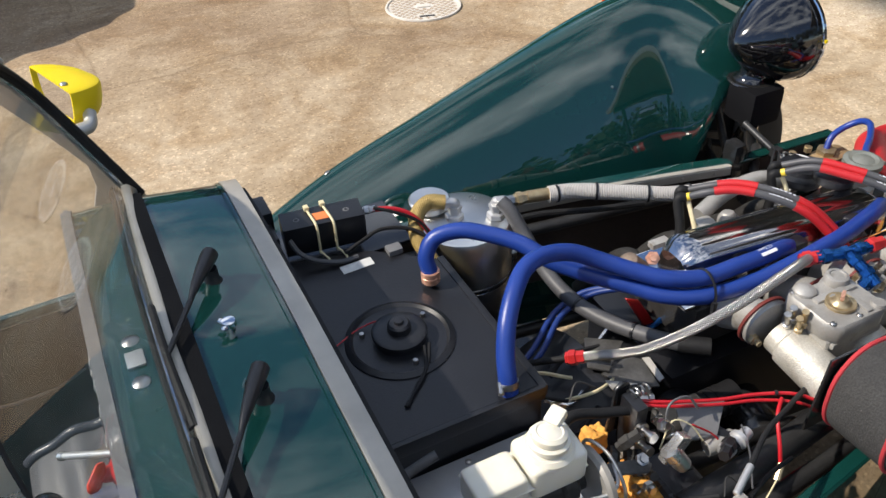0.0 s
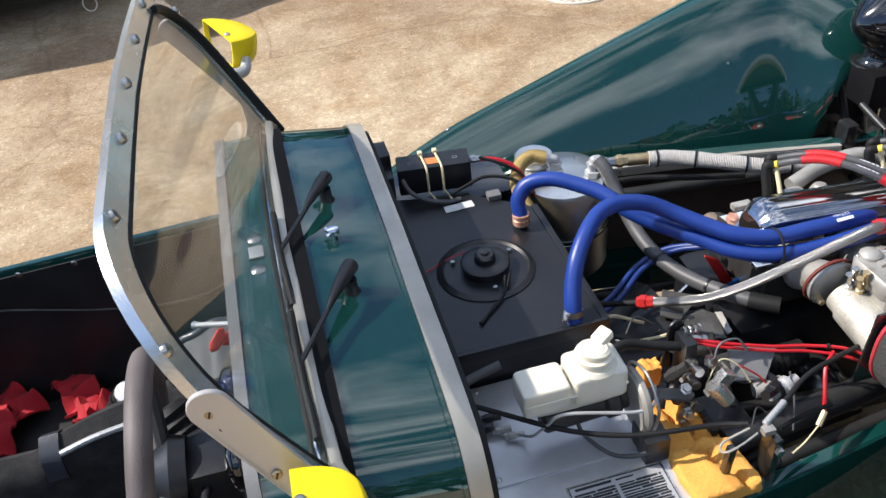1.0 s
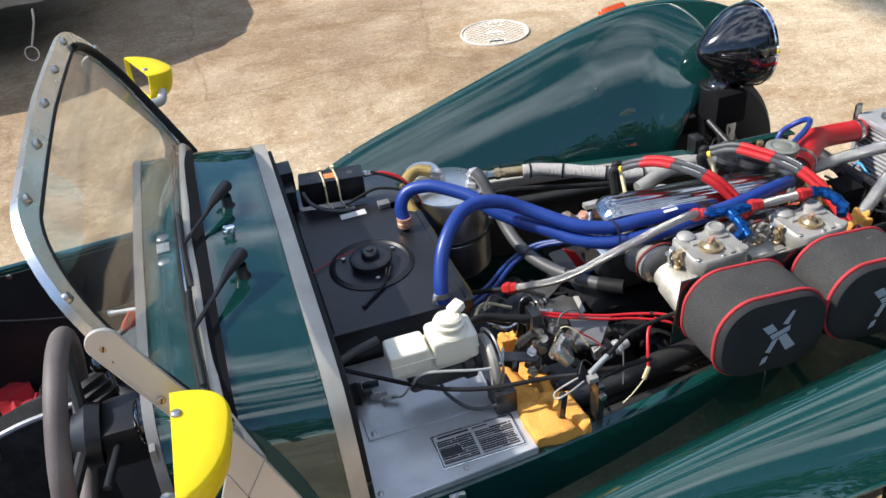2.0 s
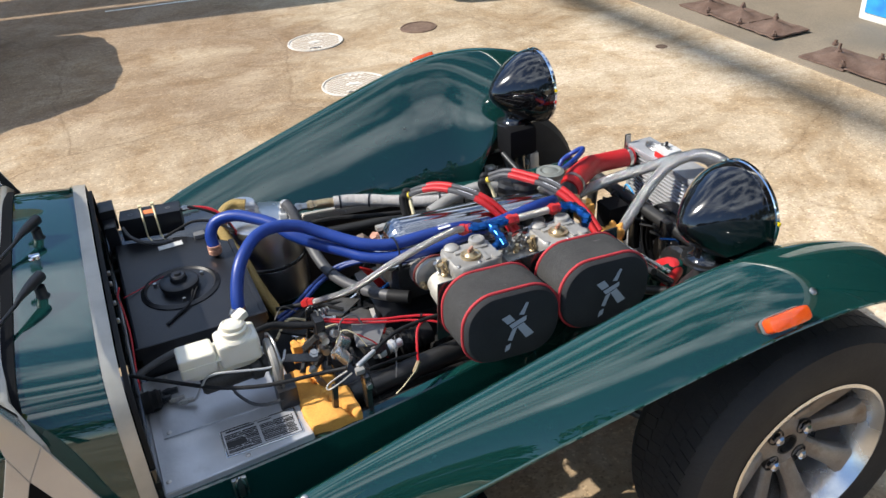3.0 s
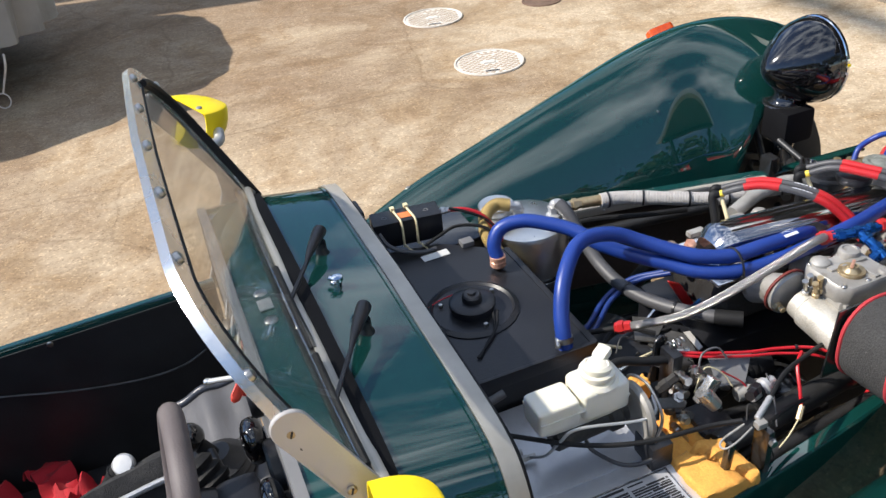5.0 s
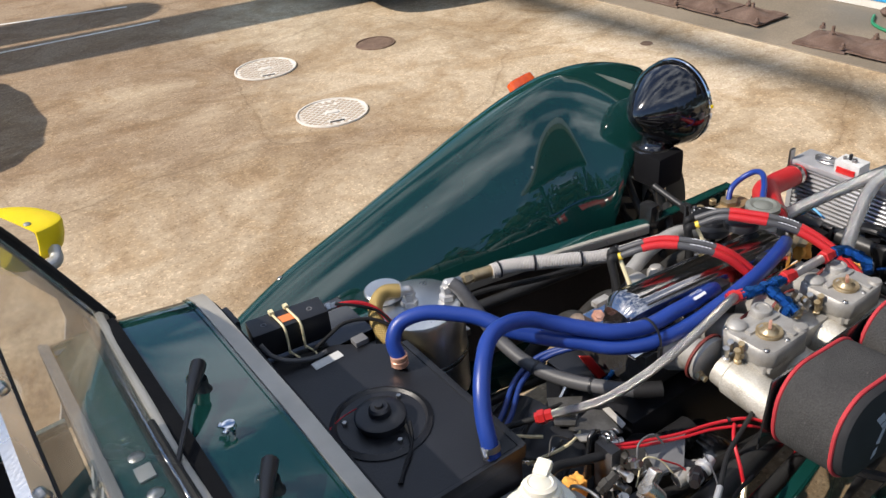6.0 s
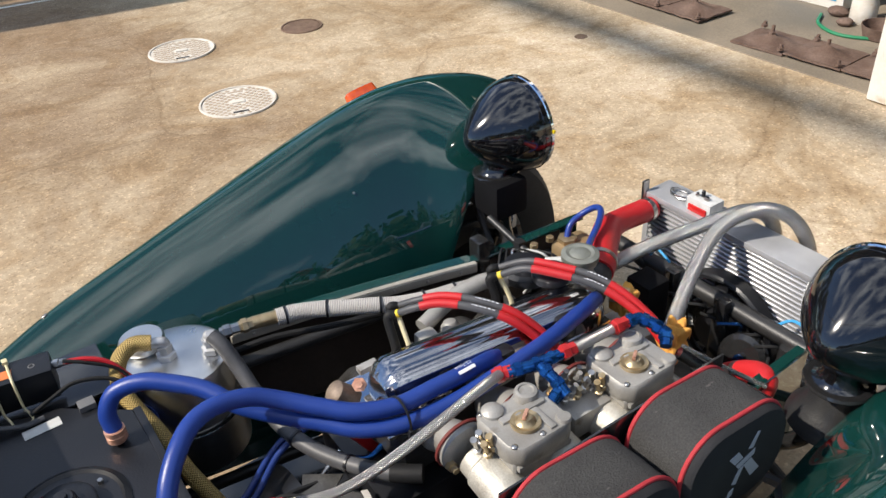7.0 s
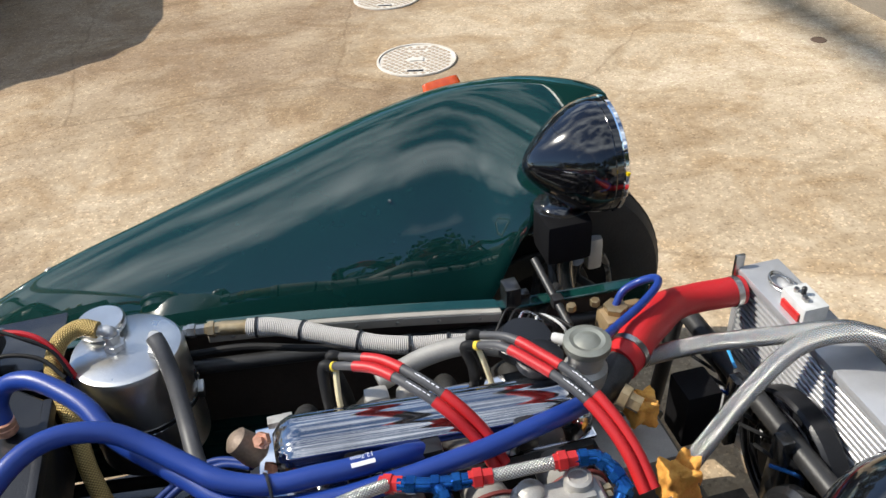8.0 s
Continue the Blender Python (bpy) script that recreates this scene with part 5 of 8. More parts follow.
    part("mirror_stem", tube([pt(-0.185, 0.80) + Vector((0, s * 0.004, 0)), Vector((-0.174, s * 0.465, 0.796)), Vector((-0.166, s * 0.49, 0.806))], 0.010, 12), alloy_dull, m)


def build_cockpit():
    for s in (1, -1):
        rows = []
        for i in range(13):
            x = -0.25 - 0.85 * i / 12
            top = 0.540 - 0.050 * i / 12
            y = s * (0.440 + 0.03 * i / 12)
            rows.append([(x, y, 0.14), (x, y, 0.40), (x, y, top - 0.01), (x, y - s * 0.006, top), (x, y - s * 0.016, top), (x, y - s * 0.02, top - 0.008), (x, y - s * 0.02, 0.14)])
        part("cockpit_side", loft(rows), green, car, "green cockpit side with a rolled top edge")
        rows = [[(r[-2][0], r[-2][1] - s * 0.003, r[-2][2] - 0.004), (r[-1][0], r[-1][1] - s * 0.008, 0.14)] for r in rows]
        tr = part("side_trim", thicken(loft(rows), 0.003), vinyl, car, "black vinyl side trim")
        part("trim_seam", tube([(-0.30, s * 0.409, 0.400), (-0.35, s * 0.409, 0.379), (-0.43, s * 0.410, 0.376), (-0.55, s * 0.412, 0.397), (-0.71, s * 0.416, 0.441), (-0.86, s * 0.422, 0.460)], 0.0022, 6), bracket_grey, tr)
        for x in (-0.36, -0.46, -0.56, -0.66, -0.80):
            part("press_stud", bolt((x, s * (0.419 + 0.0012 * (-x) * 10), 0.505), (0, -s, 0), 0.006, 0.003), steel, tr)
    part("dashboard", box((-0.244, -0.40, 0.46), (-0.236, 0.40, 0.71), 0.003), grey_vinyl, car, "grey dashboard panel")
    dash = car.children[-1]
    for y, z, r in ((-0.17, 0.60, 0.045), (-0.29, 0.60, 0.045), (-0.05, 0.63, 0.028), (0.03, 0.63, 0.028), (0.11, 0.63, 0.028)):
        g = part("gauge", lathe([(r, 0), (r, 0.012), (r * 0.9, 0.016), (r * 0.86, 0.010), (0, 0.010)], (-0.244, y, z), (-1, 0, 0), 28), black_plastic, dash, "round gauge with a black bezel")
        part("gauge_face", lathe([(0, 0.0105), (r * 0.85, 0.0105), (r * 0.85, 0.011), (0, 0.011)], (-0.244, y, z), (-1, 0, 0), 24), black_plastic, g)
    k = part("isolator_switch", lathe([(0.014, 0), (0.015, 0.008), (0.009, 0.012), (0.008, 0.020), (0, 0.020)], (-0.244, -0.100, 0.690), (-1, 0, 0.1), 18), red_plastic, dash, "red battery master switch")
    part("key_bar", prism([(-0.258, -0.096, 0.703), (-0.266, -0.097, 0.705), (-0.281, -0.112, 0.694), (-0.280, -0.117, 0.688), (-0.270, -0.115, 0.687), (-0.259, -0.104, 0.695)], 0.008, (0.2, -0.3, 1), 0.002), key_red, k, "orange-red plastic key")
    rd = part("pull_rod", rod((-0.244, -0.085, 0.700), (-0.304, -0.030, 0.668), 0.0040), alloy_dull, dash, "dull steel pull rod")
    part("rod_end", rod((-0.300, -0.0335, 0.670), (-0.306, -0.028, 0.667), 0.0052), alloy, rd)
    for q in range(4):
        part("toggle_disc", lathe([(0.015, 0), (0.016, 0.003), (0.012, 0.005), (0, 0.006)], (-0.246, -0.055 + 0.045 * q, 0.700), (-1, 0.2, 0.25), 20), alloy_dull, dash, "round bright switch bezel")
    # soft vinyl console between the tunnel and the dash, with a padded far edge
    rows = []
    for q in range(15):
        u = q / 14
        x = -0.246 - 0.150 * u
        top = 0.478 - 0.050 * u ** 2.5 + 0.003 * math.sin(q * 1.1)
        far = 0.196 + 0.020 * u
        rows.append([(x, -0.055, 0.20), (x, -0.055, top - 0.05), (x, -0.040, top - 0.020), (x, 0.0, top - 0.012 + 0.004 * math.sin(q * 0.7)), (x, 0.07, top - 0.016), (x, 0.13, top - 0.012 + 0.004 * math.sin(q * 0.9 + 2)), (x, far - 0.022, top - 0.003), (x, far, top - 0.004), (x, far + 0.012, top - 0.03), (x, far + 0.016, 0.15)])
    con = part("console", loft(rows), pod_grey, car, "soft grey vinyl console cover")
    part("padded_edge", tube([Vector(r[7]) + Vector((0, 0, 0.001)) for r in rows], 0.0085, 10, 2), soft_vinyl, con, "glossy black padded edge")
    part("seam", tube([Vector(r[4]) + Vector((0, 0, 0.0004)) for r in rows[1:-3]], 0.0012, 6, 2), bracket_grey, con)
    gl = part("gear_lever", tube([(-0.322, 0.010, 0.468), (-0.332, 0.012, 0.500), (-0.350, 0.016, 0.532)], 0.0125, 12, shape=lambda q: 1.15 - 4.0 * min(q, 0.08)), rubber, car, "short black gear lever")
    part("gear_ball", lathe([(0, -0.0225)] + [(0.0225 * math.cos(a), 0.0225 * math.sin(a)) for a in [radians(-75 + 15 * q) for q in range(11)]] + [(0, 0.0225)], (-0.354, 0.017, 0.540), (0, 0, 1), 26), lamp_black, gl, "glossy black ball knob")
    part("gaiter", lathe([(0.052, 0), (0.054, 0.004), (0.048, 0.009), (0.050, 0.013), (0.042, 0.018), (0.044, 0.022), (0.032, 0.028), (0.022, 0.040), (0, 0.041)], (-0.322, 0.010, 0.462), (-0.1, 0, 1), 28), vinyl, gl, "ribbed black gaiter")
    part("scuttle_bulkhead", box((-0.232, -0.42, 0.14), (-0.227, 0.42, 0.47), 0.002), black_paint, car)
    # steering wheel with a thick suede rim
    c, ax = Vector((-0.374, -0.218, 0.604)), Vector((-0.985, 0, 0.17)).normalized()
    x, y, d = frame_of(ax)
    ring = [c + (x * math.cos(2 * math.pi * q / 40) + y * math.sin(2 * math.pi * q / 40)) * 0.145 for q in range(41)]
    w = part("steering_wheel", tube(ring, 0.0150, 14, 2, caps=False), suede, car, "thick grey leather steering wheel rim")
    for q in (0.0, 2.1, 4.2):
        part("spoke", tube([c + ax * -0.02, c + (x * math.cos(q) + y * math.sin(q)) * 0.14], 0.009, 8), black_tube, w)
    part("boss", lathe([(0.045, -0.02), (0.048, 0.0), (0.030, 0.02), (0, 0.022)], c - ax * 0.02, ax, 24), black_plastic, w)
    part("column", tube([c - ax * 0.02, c - ax * 0.17], 0.026, 16), black_plastic, w)
    part("column_boot", lathe([(0.030, 0), (0.034, 0.008), (0.028, 0.014), (0.032, 0.022), (0.026, 0.028), (0.030, 0.036), (0.022, 0.044), (0, 0.046)], (-0.335, -0.16, 0.60), (-0.4, 0.5, 0.7), 22), rubber, w)
    part("switch_pod", pillow((-0.284, -0.152, 0.590), (-0.250, -0.096, 0.655), 0.8), lamp_black, w)
    part("switch_pod", pillow((-0.284, -0.275, 0.585), (-0.250, -0.212, 0.655), 0.8), lamp_black, w)
    part("column_cowl", box((-0.335, -0.255, 0.555), (-0.275, -0.175, 0.625), 0.012), black_plastic, w)
    for s in (-1, 1):
        part("stalk", rod((-0.31, -0.215 + s * 0.03, 0.60), (-0.325, -0.215 + s * 0.12, 0.605), 0.006), black_plastic, w)
    # transmission tunnel in carpet: wide at the front, waisted by a strap, the near edge's highlight put in as a bright
    # strip
    rows = []
    for i in range(16):
        u = i / 15
        x0 = -0.375 - 0.72 * u
        back = min(1.0, max(0.0, (-x0 - 0.555) / 0.06))
        h = 0.462 - 0.030 * back
        near, far = 0.052 - 0.19 * max(0.0, -x0 - 0.40) * (1 - back) - 0.036 * back, 0.128 - 0.33 * max(0.0, min(0.17, -x0 - 0.40))
        rows.append([(x0, near - 0.012, 0.12), (x0, near - 0.010, h - 0.060), (x0, near - 0.004, h - 0.026), (x0, near + 0.008, h - 0.010), (x0, (near + far) / 2, h), (x0, far - 0.012, h - 0.010), (x0, far, h - 0.035), (x0, far + 0.008, 0.12)])
    tn = part("transmission_tunnel", loft(rows), carpet, car, "black carpeted transmission tunnel")
    edge = [Vector(r[2]).lerp(Vector(r[3]), 0.5) + Vector((0, -0.002, 0.002)) for r in rows[:5]]
    part("edge_strip", tube(edge, 0.0055, 8, 4), alloy_dull, tn, "bright strip for the highlight on the tunnel's glossy edge")
    rows = [[Vector(p) + Vector((0, 0, 0.004)) for p in rows[4][1:7]], [Vector(p) + Vector((-0.030, 0, 0.002)) for p in rows[4][1:7]]]
    for p in rows[0][:3] + rows[1][:3]:
        p.y -= 0.004
    part("strap_band", thicken(loft(rows), 0.004), soft_vinyl, tn, "dark blue-black vinyl strap")
    hb = part("handbrake", tube([(-0.520, 0.115, 0.385), (-0.492, 0.108, 0.425), (-0.474, 0.104, 0.450)], 0.0155, 14), rubber, car, "black handbrake grip")
    part("grip_ring", ring_on((-0.480, 0.106, 0.441), (0.55, -0.15, 0.8), 0.017, 0.004, 0.002), vinyl, hb)
    part("grip_cap", lathe([(0.0175, -0.010), (0.0185, -0.004), (0.0180, 0.002), (0.0150, 0.005), (0, 0.006)], (-0.468, 0.100, 0.458), (-0.15, -0.55, 0.8), 24), alloy_dull, hb, "scuffed pale end cap")
    for s, yc in ((1, 0.265), (-1, -0.265)):
        seat = part("seat_cushion", box((-0.98, yc - 0.15, 0.14), (-0.50, yc + 0.15, 0.20), 0.04, seg=4), vinyl, car, "black vinyl seat cushion")
        part("backrest", box((-1.10, yc - 0.15, 0.20), (-0.95, yc + 0.15, 0.66), 0.04, turn=Matrix.Rotation(radians(-12), 4, "Y"), seg=4), vinyl, car, "black vinyl backrest")
        # crumpled webbing: flat ribbons folded over one another
        for q, (pts, wdt) in enumerate((
            ([(-0.68, 0.205, 0.215), (-0.655, 0.175, 0.235), (-0.635, 0.125, 0.240), (-0.628, 0.075, 0.232)], 0.036),
            ([(-0.645, 0.060, 0.226), (-0.610, 0.068, 0.246), (-0.575, 0.060, 0.240), (-0.540, 0.050, 0.215)], 0.034),
            ([(-0.845, 0.150, 0.225), (-0.800, 0.160, 0.240), (-0.760, 0.135, 0.250), (-0.722, 0.105, 0.230)], 0.036),
            ([(-0.800, 0.140, 0.232), (-0.790, 0.100, 0.255), (-0.780, 0.060, 0.245), (-0.785, 0.020, 0.215)], 0.032),
            ([(-0.94, 0.080, 0.50), (-0.90, 0.090, 0.34), (-0.85, 0.120, 0.26), (-0.80, 0.150, 0.235)], 0.028))):
            line = curve_points([(x, yc + s * (y - 0.02), z) for x, y, z in pts], 7)
            rows = []
            for i, p in enumerate(line):
                d = line[min(i + 1, len(line) - 1)] - line[max(i - 1, 0)]
                side = Vector((d.y, -d.x, 0.006 * math.sin(i * 0.9 + q))).normalized() * wdt
                side.z += 0.005 * noise.noise((i * 0.35, q * 3.7, s * 2.0))
                lift = Vector((0, 0, 0.006 * noise.noise((i * 0.5, q * 1.9, 4.0))))
                rows.append([p - side + lift, p - side * 0.4 + lift * 1.8 + Vector((0, 0, 0.004)), p + side * 0.4 + Vector((0, 0, 0.005)), p + side - lift])
            part("harness_strap", thicken(loft(rows), 0.005), red_cloth, seat, "folded red webbing harness strap")
        part("buckle", box((-0.70, yc - 0.03, 0.205), (-0.65, yc + 0.01, 0.222), 0.006), black_plastic, seat)
    part("rear_bulkhead", box((-1.16, -0.47, 0.14), (-1.13, 0.47, 0.62), 0.01), vinyl, car)
    part("rear_body", box((-1.78, -0.472, 0.20), (-1.162, 0.472, 0.605), 0.05, seg=4), green, car, "green tail of the body")
    for s in (1, -1):
        rows = []
        for k in range(25):
            a = radians(-8 + 190 * k / 24)
            d = Vector((math.cos(a), 0, math.sin(a)))
            o = Vector((-1.30, 0, 0.285))
            rows.append([o + d * r + Vector((0, s * y, 0)) for y, r in ((0.474, 0.335), (0.60, 0.338), (0.68, 0.330), (0.715, 0.312), (0.722, 0.29))])
        part("rear_wing", thicken(loft(rows), 0.004), green, car, "green rear wing over the wheel")


build_hull()
for side in (1, -1):
    build_wing(side)
    build_wheel(side, 1.11 if side < 0 else 1.078)
    build_wheel(side, -1.30, 0.59)
    build_headlamp(side)
    build_stanchion(side)
build_scuttle()
build_screen()
build_cockpit()


# ---- engine bay ----
def hose(name, pts, r, mat, label="", seg=14, sub=6, ties=(), parent=None, tie_mat=None, shape=None):
    """A hose as one part; ties: shares of its length at which a band sits."""
    h = part(name, tube(pts, r, seg, sub, shape=shape), mat, parent or car, label)
    line = curve_points(pts, sub)
    for t in ties:
        i = max(1, min(len(line) - 2, int(t * (len(line) - 1))))
        part("cable_tie", ring_on(line[i], line[i + 1] - line[i - 1], r, 0.004, 0.0018), tie_mat or black_plastic, h)
    return h


def nut_fitting(name, p, q, r, mat, parent, label=""):
    """A hexagonal union with a round collar at each end."""
    p, q = Vector(p), Vector(q)
    h = (q - p).length
    bm = lathe([(0, 0), (r * 0.8, 0), (r * 0.8, h * 0.15), (r, h * 0.2), (r, h * 0.55), (r * 0.82, h * 0.6), (r * 0.82, h), (0, h)], p, q - p, 6)
    return part(name, bm, mat, parent, label, smooth=False)


def build_heater():
    hb = part("heater_box", prism([(0.022, -0.120, 0.44), (0.262, -0.120, 0.44), (0.258, 0.190, 0.44), (0.170, 0.262, 0.44), (0.022, 0.300, 0.44)], 0.138, (0, 0, 1), 0.005), black_plastic, car, "satin black heater box")
    part("front_lip", box((0.254, -0.122, 0.560), (0.266, 0.188, 0.580), 0.003), black_plastic, hb)
    part("near_lip", box((0.020, -0.124, 0.556), (0.262, -0.117, 0.580), 0.002), black_plastic, hb)
    c = (0.130, 0.049)
    part("fan_ring", lathe([(0.078, 0), (0.078, 0.002), (0.070, 0.006), (0.066, 0.002), (0.0, 0.002)], (*c, 0.578), (0, 0, 1), 40), black_plastic, hb)
    m = part("fan_motor", lathe([(0.036, 0.002), (0.034, 0.011), (0.039, 0.012), (0.039, 0.017), (0.035, 0.020), (0.017, 0.020), (0.016, 0.029), (0.013, 0.032), (0.007, 0.032), (0.006, 0.036), (0, 0.037)], (*c, 0.578), (0, 0, 1), 36), black_plastic, hb)
    for a in (0.5, 2.6, 4.7):
        part("screw", bolt((c[0] + 0.054 * math.cos(a), c[1] + 0.054 * math.sin(a), 0.580), (0, 0, 1), 0.004, 0.006, dome=False), steel, m)
    part("motor_wire", tube([(0.150, 0.010, 0.590), (0.135, -0.025, 0.583), (0.110, -0.050, 0.581), (0.085, -0.070, 0.581)], 0.0022, 6), rubber, m)
    part("motor_wire", tube([(0.158, 0.012, 0.590), (0.140, -0.020, 0.583), (0.113, -0.044, 0.581), (0.088, -0.072, 0.581)], 0.0022, 6), rubber, m)
    part("red_wire", tube([(0.110, 0.085, 0.592), (0.085, 0.090, 0.584), (0.055, 0.080, 0.581), (0.020, 0.060, 0.583)], 0.0010, 6), red_wire, m)
    t = box((-0.026, -0.0095, 0), (0.026, 0.0095, 0.0007), 0.0002)
    bmesh.ops.transform(t, matrix=pose(0.137, 0.230, 0.5785, 0, 0, 2), verts=t.verts)
    part("tape", t, white_tape, hb, "scrap of white tape")
    part("grey_tab", box((0.190, 0.225, 0.578), (0.214, 0.245, 0.588), 0.002), grey_vinyl, hb)
    # coil and control box behind the heater
    cb = part("control_box", box((0.050, 0.294, 0.576), (0.182, 0.345, 0.629), 0.005, turn=Matrix.Rotation(radians(-8), 4, "Z")), black_plastic, car, "black electrical box held by two cream cable ties")
    part("label", box((0.100, 0.305, 0.6292), (0.128, 0.325, 0.6298), 0.0002, turn=Matrix.Rotation(radians(-8), 4, "Z")), material("orange_label", (0.7, 0.2, 0.06), 0.5), cb, "orange label")
    for x in (0.098, 0.125):
        part("cable_tie", tube([(x, 0.288 - (x - 0.1) * 0.14, 0.578), (x, 0.287 - (x - 0.1) * 0.14, 0.605), (x, 0.290 - (x - 0.1) * 0.14, 0.6305), (x, 0.318, 0.632), (x, 0.347, 0.630)], 0.0022, 6, 4), cream_tie, cb)
        part("tie_head", box((x - 0.004, 0.335, 0.630), (x + 0.004, 0.345, 0.637), 0.001), cream_tie, cb)
        part("tie_tail", tube([(x, 0.288, 0.582), (x + 0.006, 0.262, 0.581), (x + 0.004, 0.250, 0.582)], 0.0018, 6), cream_tie, cb)
    for x, y in ((0.075, 0.322), (0.155, 0.312)):
        part("moulded_mark", lathe([(0.005, 0), (0.005, 0.0006), (0.0035, 0.0006), (0.0035, 0)], (x, y, 0.629), (0, 0, 1), 14), grey_vinyl, cb)
    nut_fitting("terminal", (0.180, 0.308, 0.620), (0.200, 0.300, 0.622), 0.007, steel, cb)
    rb = part("relay", box((0.012, 0.345, 0.590), (0.045, 0.400, 0.640), 0.003), black_plastic, car, "black relay block")
    part("relay_foot", box((0.014, 0.300, 0.560), (0.040, 0.350, 0.620), 0.003), black_plastic, rb)
    part("shelf", box((0.012, 0.285, 0.545), (0.255, 0.415, 0.552), 0.002), black_paint, car)
    hose("battery_lead", [(0.196, 0.300, 0.622), (0.226, 0.292, 0.618), (0.252, 0.280, 0.606), (0.272, 0.262, 0.580), (0.285, 0.250, 0.548)], 0.0042, red_wire, "red sleeved battery lead", 8)
    hose("earth_lead", [(0.196, 0.296, 0.628), (0.225, 0.282, 0.618), (0.262, 0.268, 0.595), (0.280, 0.245, 0.56)], 0.0028, rubber, seg=8)
    hose("grey_cable", [(0.052, 0.288, 0.620), (0.062, 0.270, 0.602), (0.085, 0.255, 0.590), (0.118, 0.245, 0.584), (0.145, 0.246, 0.583)], 0.0042, hose_grey, seg=8)
    hose("black_cable", [(0.130, 0.262, 0.584), (0.165, 0.270, 0.592), (0.200, 0.275, 0.598), (0.245, 0.262, 0.590), (0.275, 0.235, 0.57)], 0.0032, rubber, seg=8)
    hose("thin_red_wire", [(0.018, 0.075, 0.60), (0.012, 0.040, 0.60), (0.016, 0.0, 0.598), (0.018, -0.06, 0.575), (0.014, -0.14, 0.56), (0.012, -0.20, 0.55)], 0.002, red_wire, seg=6)
    for y in (-0.02, -0.09, -0.15, 0.02):
        part("clip", box((0.008, y - 0.004, 0.665), (0.014, y + 0.004, 0.672), 0.001), steel, car)


def build_pedal_box():
    pb = part("pedal_box", prism([(0.012, -0.424, 0.36), (0.262, -0.406, 0.36), (0.262, -0.124, 0.36), (0.012, -0.124, 0.36)], 0.148, (0, 0, 1), 0.002), sheet_alloy, car, "bare aluminium pedal box")
    part("lid", box((0.030, -0.300, 0.508), (0.232, -0.126, 0.5115), 0.001), sheet_alloy, pb, "screwed aluminium lid")
    for x, y in ((0.055, -0.135), (0.14, -0.135), (0.220, -0.135), (0.04, -0.29), (0.022, -0.400), (0.15, -0.402)):
        part("screw", bolt((x, y, 0.5115 if y > -0.3 else 0.508), (0, 0, 1), 0.0045, 0.0025), steel, pb)
    # builder's plate: black and bright bars
    vp = part("chassis_plate", box((0.117, -0.394, 0.5085), (0.249, -0.327, 0.5095), 0.0003), alloy, pb, "riveted maker's plate with lines of black print")
    part("border", box((0.119, -0.392, 0.5095), (0.247, -0.329, 0.5097), 0.0), black_print, vp)
    part("ground_plate", box((0.1205, -0.3905, 0.5097), (0.2455, -0.3305, 0.5099), 0.0), sheet_alloy, vp)
    part("heading_bar", box((0.127, -0.337, 0.5099), (0.176, -0.333, 0.5101), 0.0), black_print, vp)
    part("heading_bar", box((0.182, -0.3365, 0.5099), (0.206, -0.334, 0.5101), 0.0), black_print, vp)
    rng = random.Random(8)
    for k in range(11):
        y = -0.3435 - 0.0042 * k
        for lo, hi in ((0.123, 0.180), (0.183, 0.243)):
            x = lo
            if k in (4, 5, 6) and lo < 0.15:
                x = lo + 0.034
                part("print_block", box((lo, y - 0.0021, 0.5099), (lo + 0.033, y + 0.0021, 0.5101), 0.0), black_print, vp)
            while x < hi - 0.004:
                w = min(hi - x, rng.uniform(0.022, 0.060))
                part("print_bar", box((x, y - 0.0014, 0.5099), (x + w - 0.002, y + rng.choice((0.0008, 0.0016, 0.0020)), 0.5101), 0.0), black_print, vp)
                x += w
    # reservoir on its master cylinder
    rv = part("brake_reservoir", pillow((0.151, -0.274, 0.590), (0.224, -0.216, 0.638), 0.22), res_white, car, "yellowed white plastic brake fluid reservoir")
    part("outer_chamber", pillow((0.084, -0.272, 0.590), (0.147, -0.222, 0.632), 0.20), res_white, rv)
    part("chamber_foot", pillow((0.094, -0.264, 0.576), (0.216, -0.226, 0.606), 0.30), res_white, rv)
    part("seam", box((0.0865, -0.2735, 0.6120), (0.2235, -0.2165, 0.6140), 0.0008), res_white, rv)
    part("shoulder", lathe([(0.031, 0), (0.031, 0.005), (0.027, 0.010), (0, 0.010)], (0.186, -0.246, 0.632), (0, 0, 1), 32), res_white, rv)
    part("filler_neck", lathe([(0.024, 0), (0.026, 0.003), (0.026, 0.007), (0.022, 0.009), (0.022, 0.012), (0.0245, 0.013), (0.0245, 0.019), (0.021, 0.021), (0, 0.021)], (0.186, -0.246, 0.634), (0, 0, 1), 32), res_white, rv)
    cap = lathe([(0.020, 0), (0.021, 0.002), (0.0205, 0.008), (0.016, 0.011), (0.014, 0.010), (0.008, 0.012), (0, 0.012)], (0.186, -0.246, 0.652), (0.12, 0.1, 1), 28)
    part("cap", cap, res_white, rv, "round screw cap")
    part("spout", box((0.192, -0.240, 0.654), (0.216, -0.220, 0.668), 0.005, turn=Matrix.Rotation(radians(28), 4, "Z") @ Matrix.Rotation(radians(-14), 4, "Y")), res_white, rv)
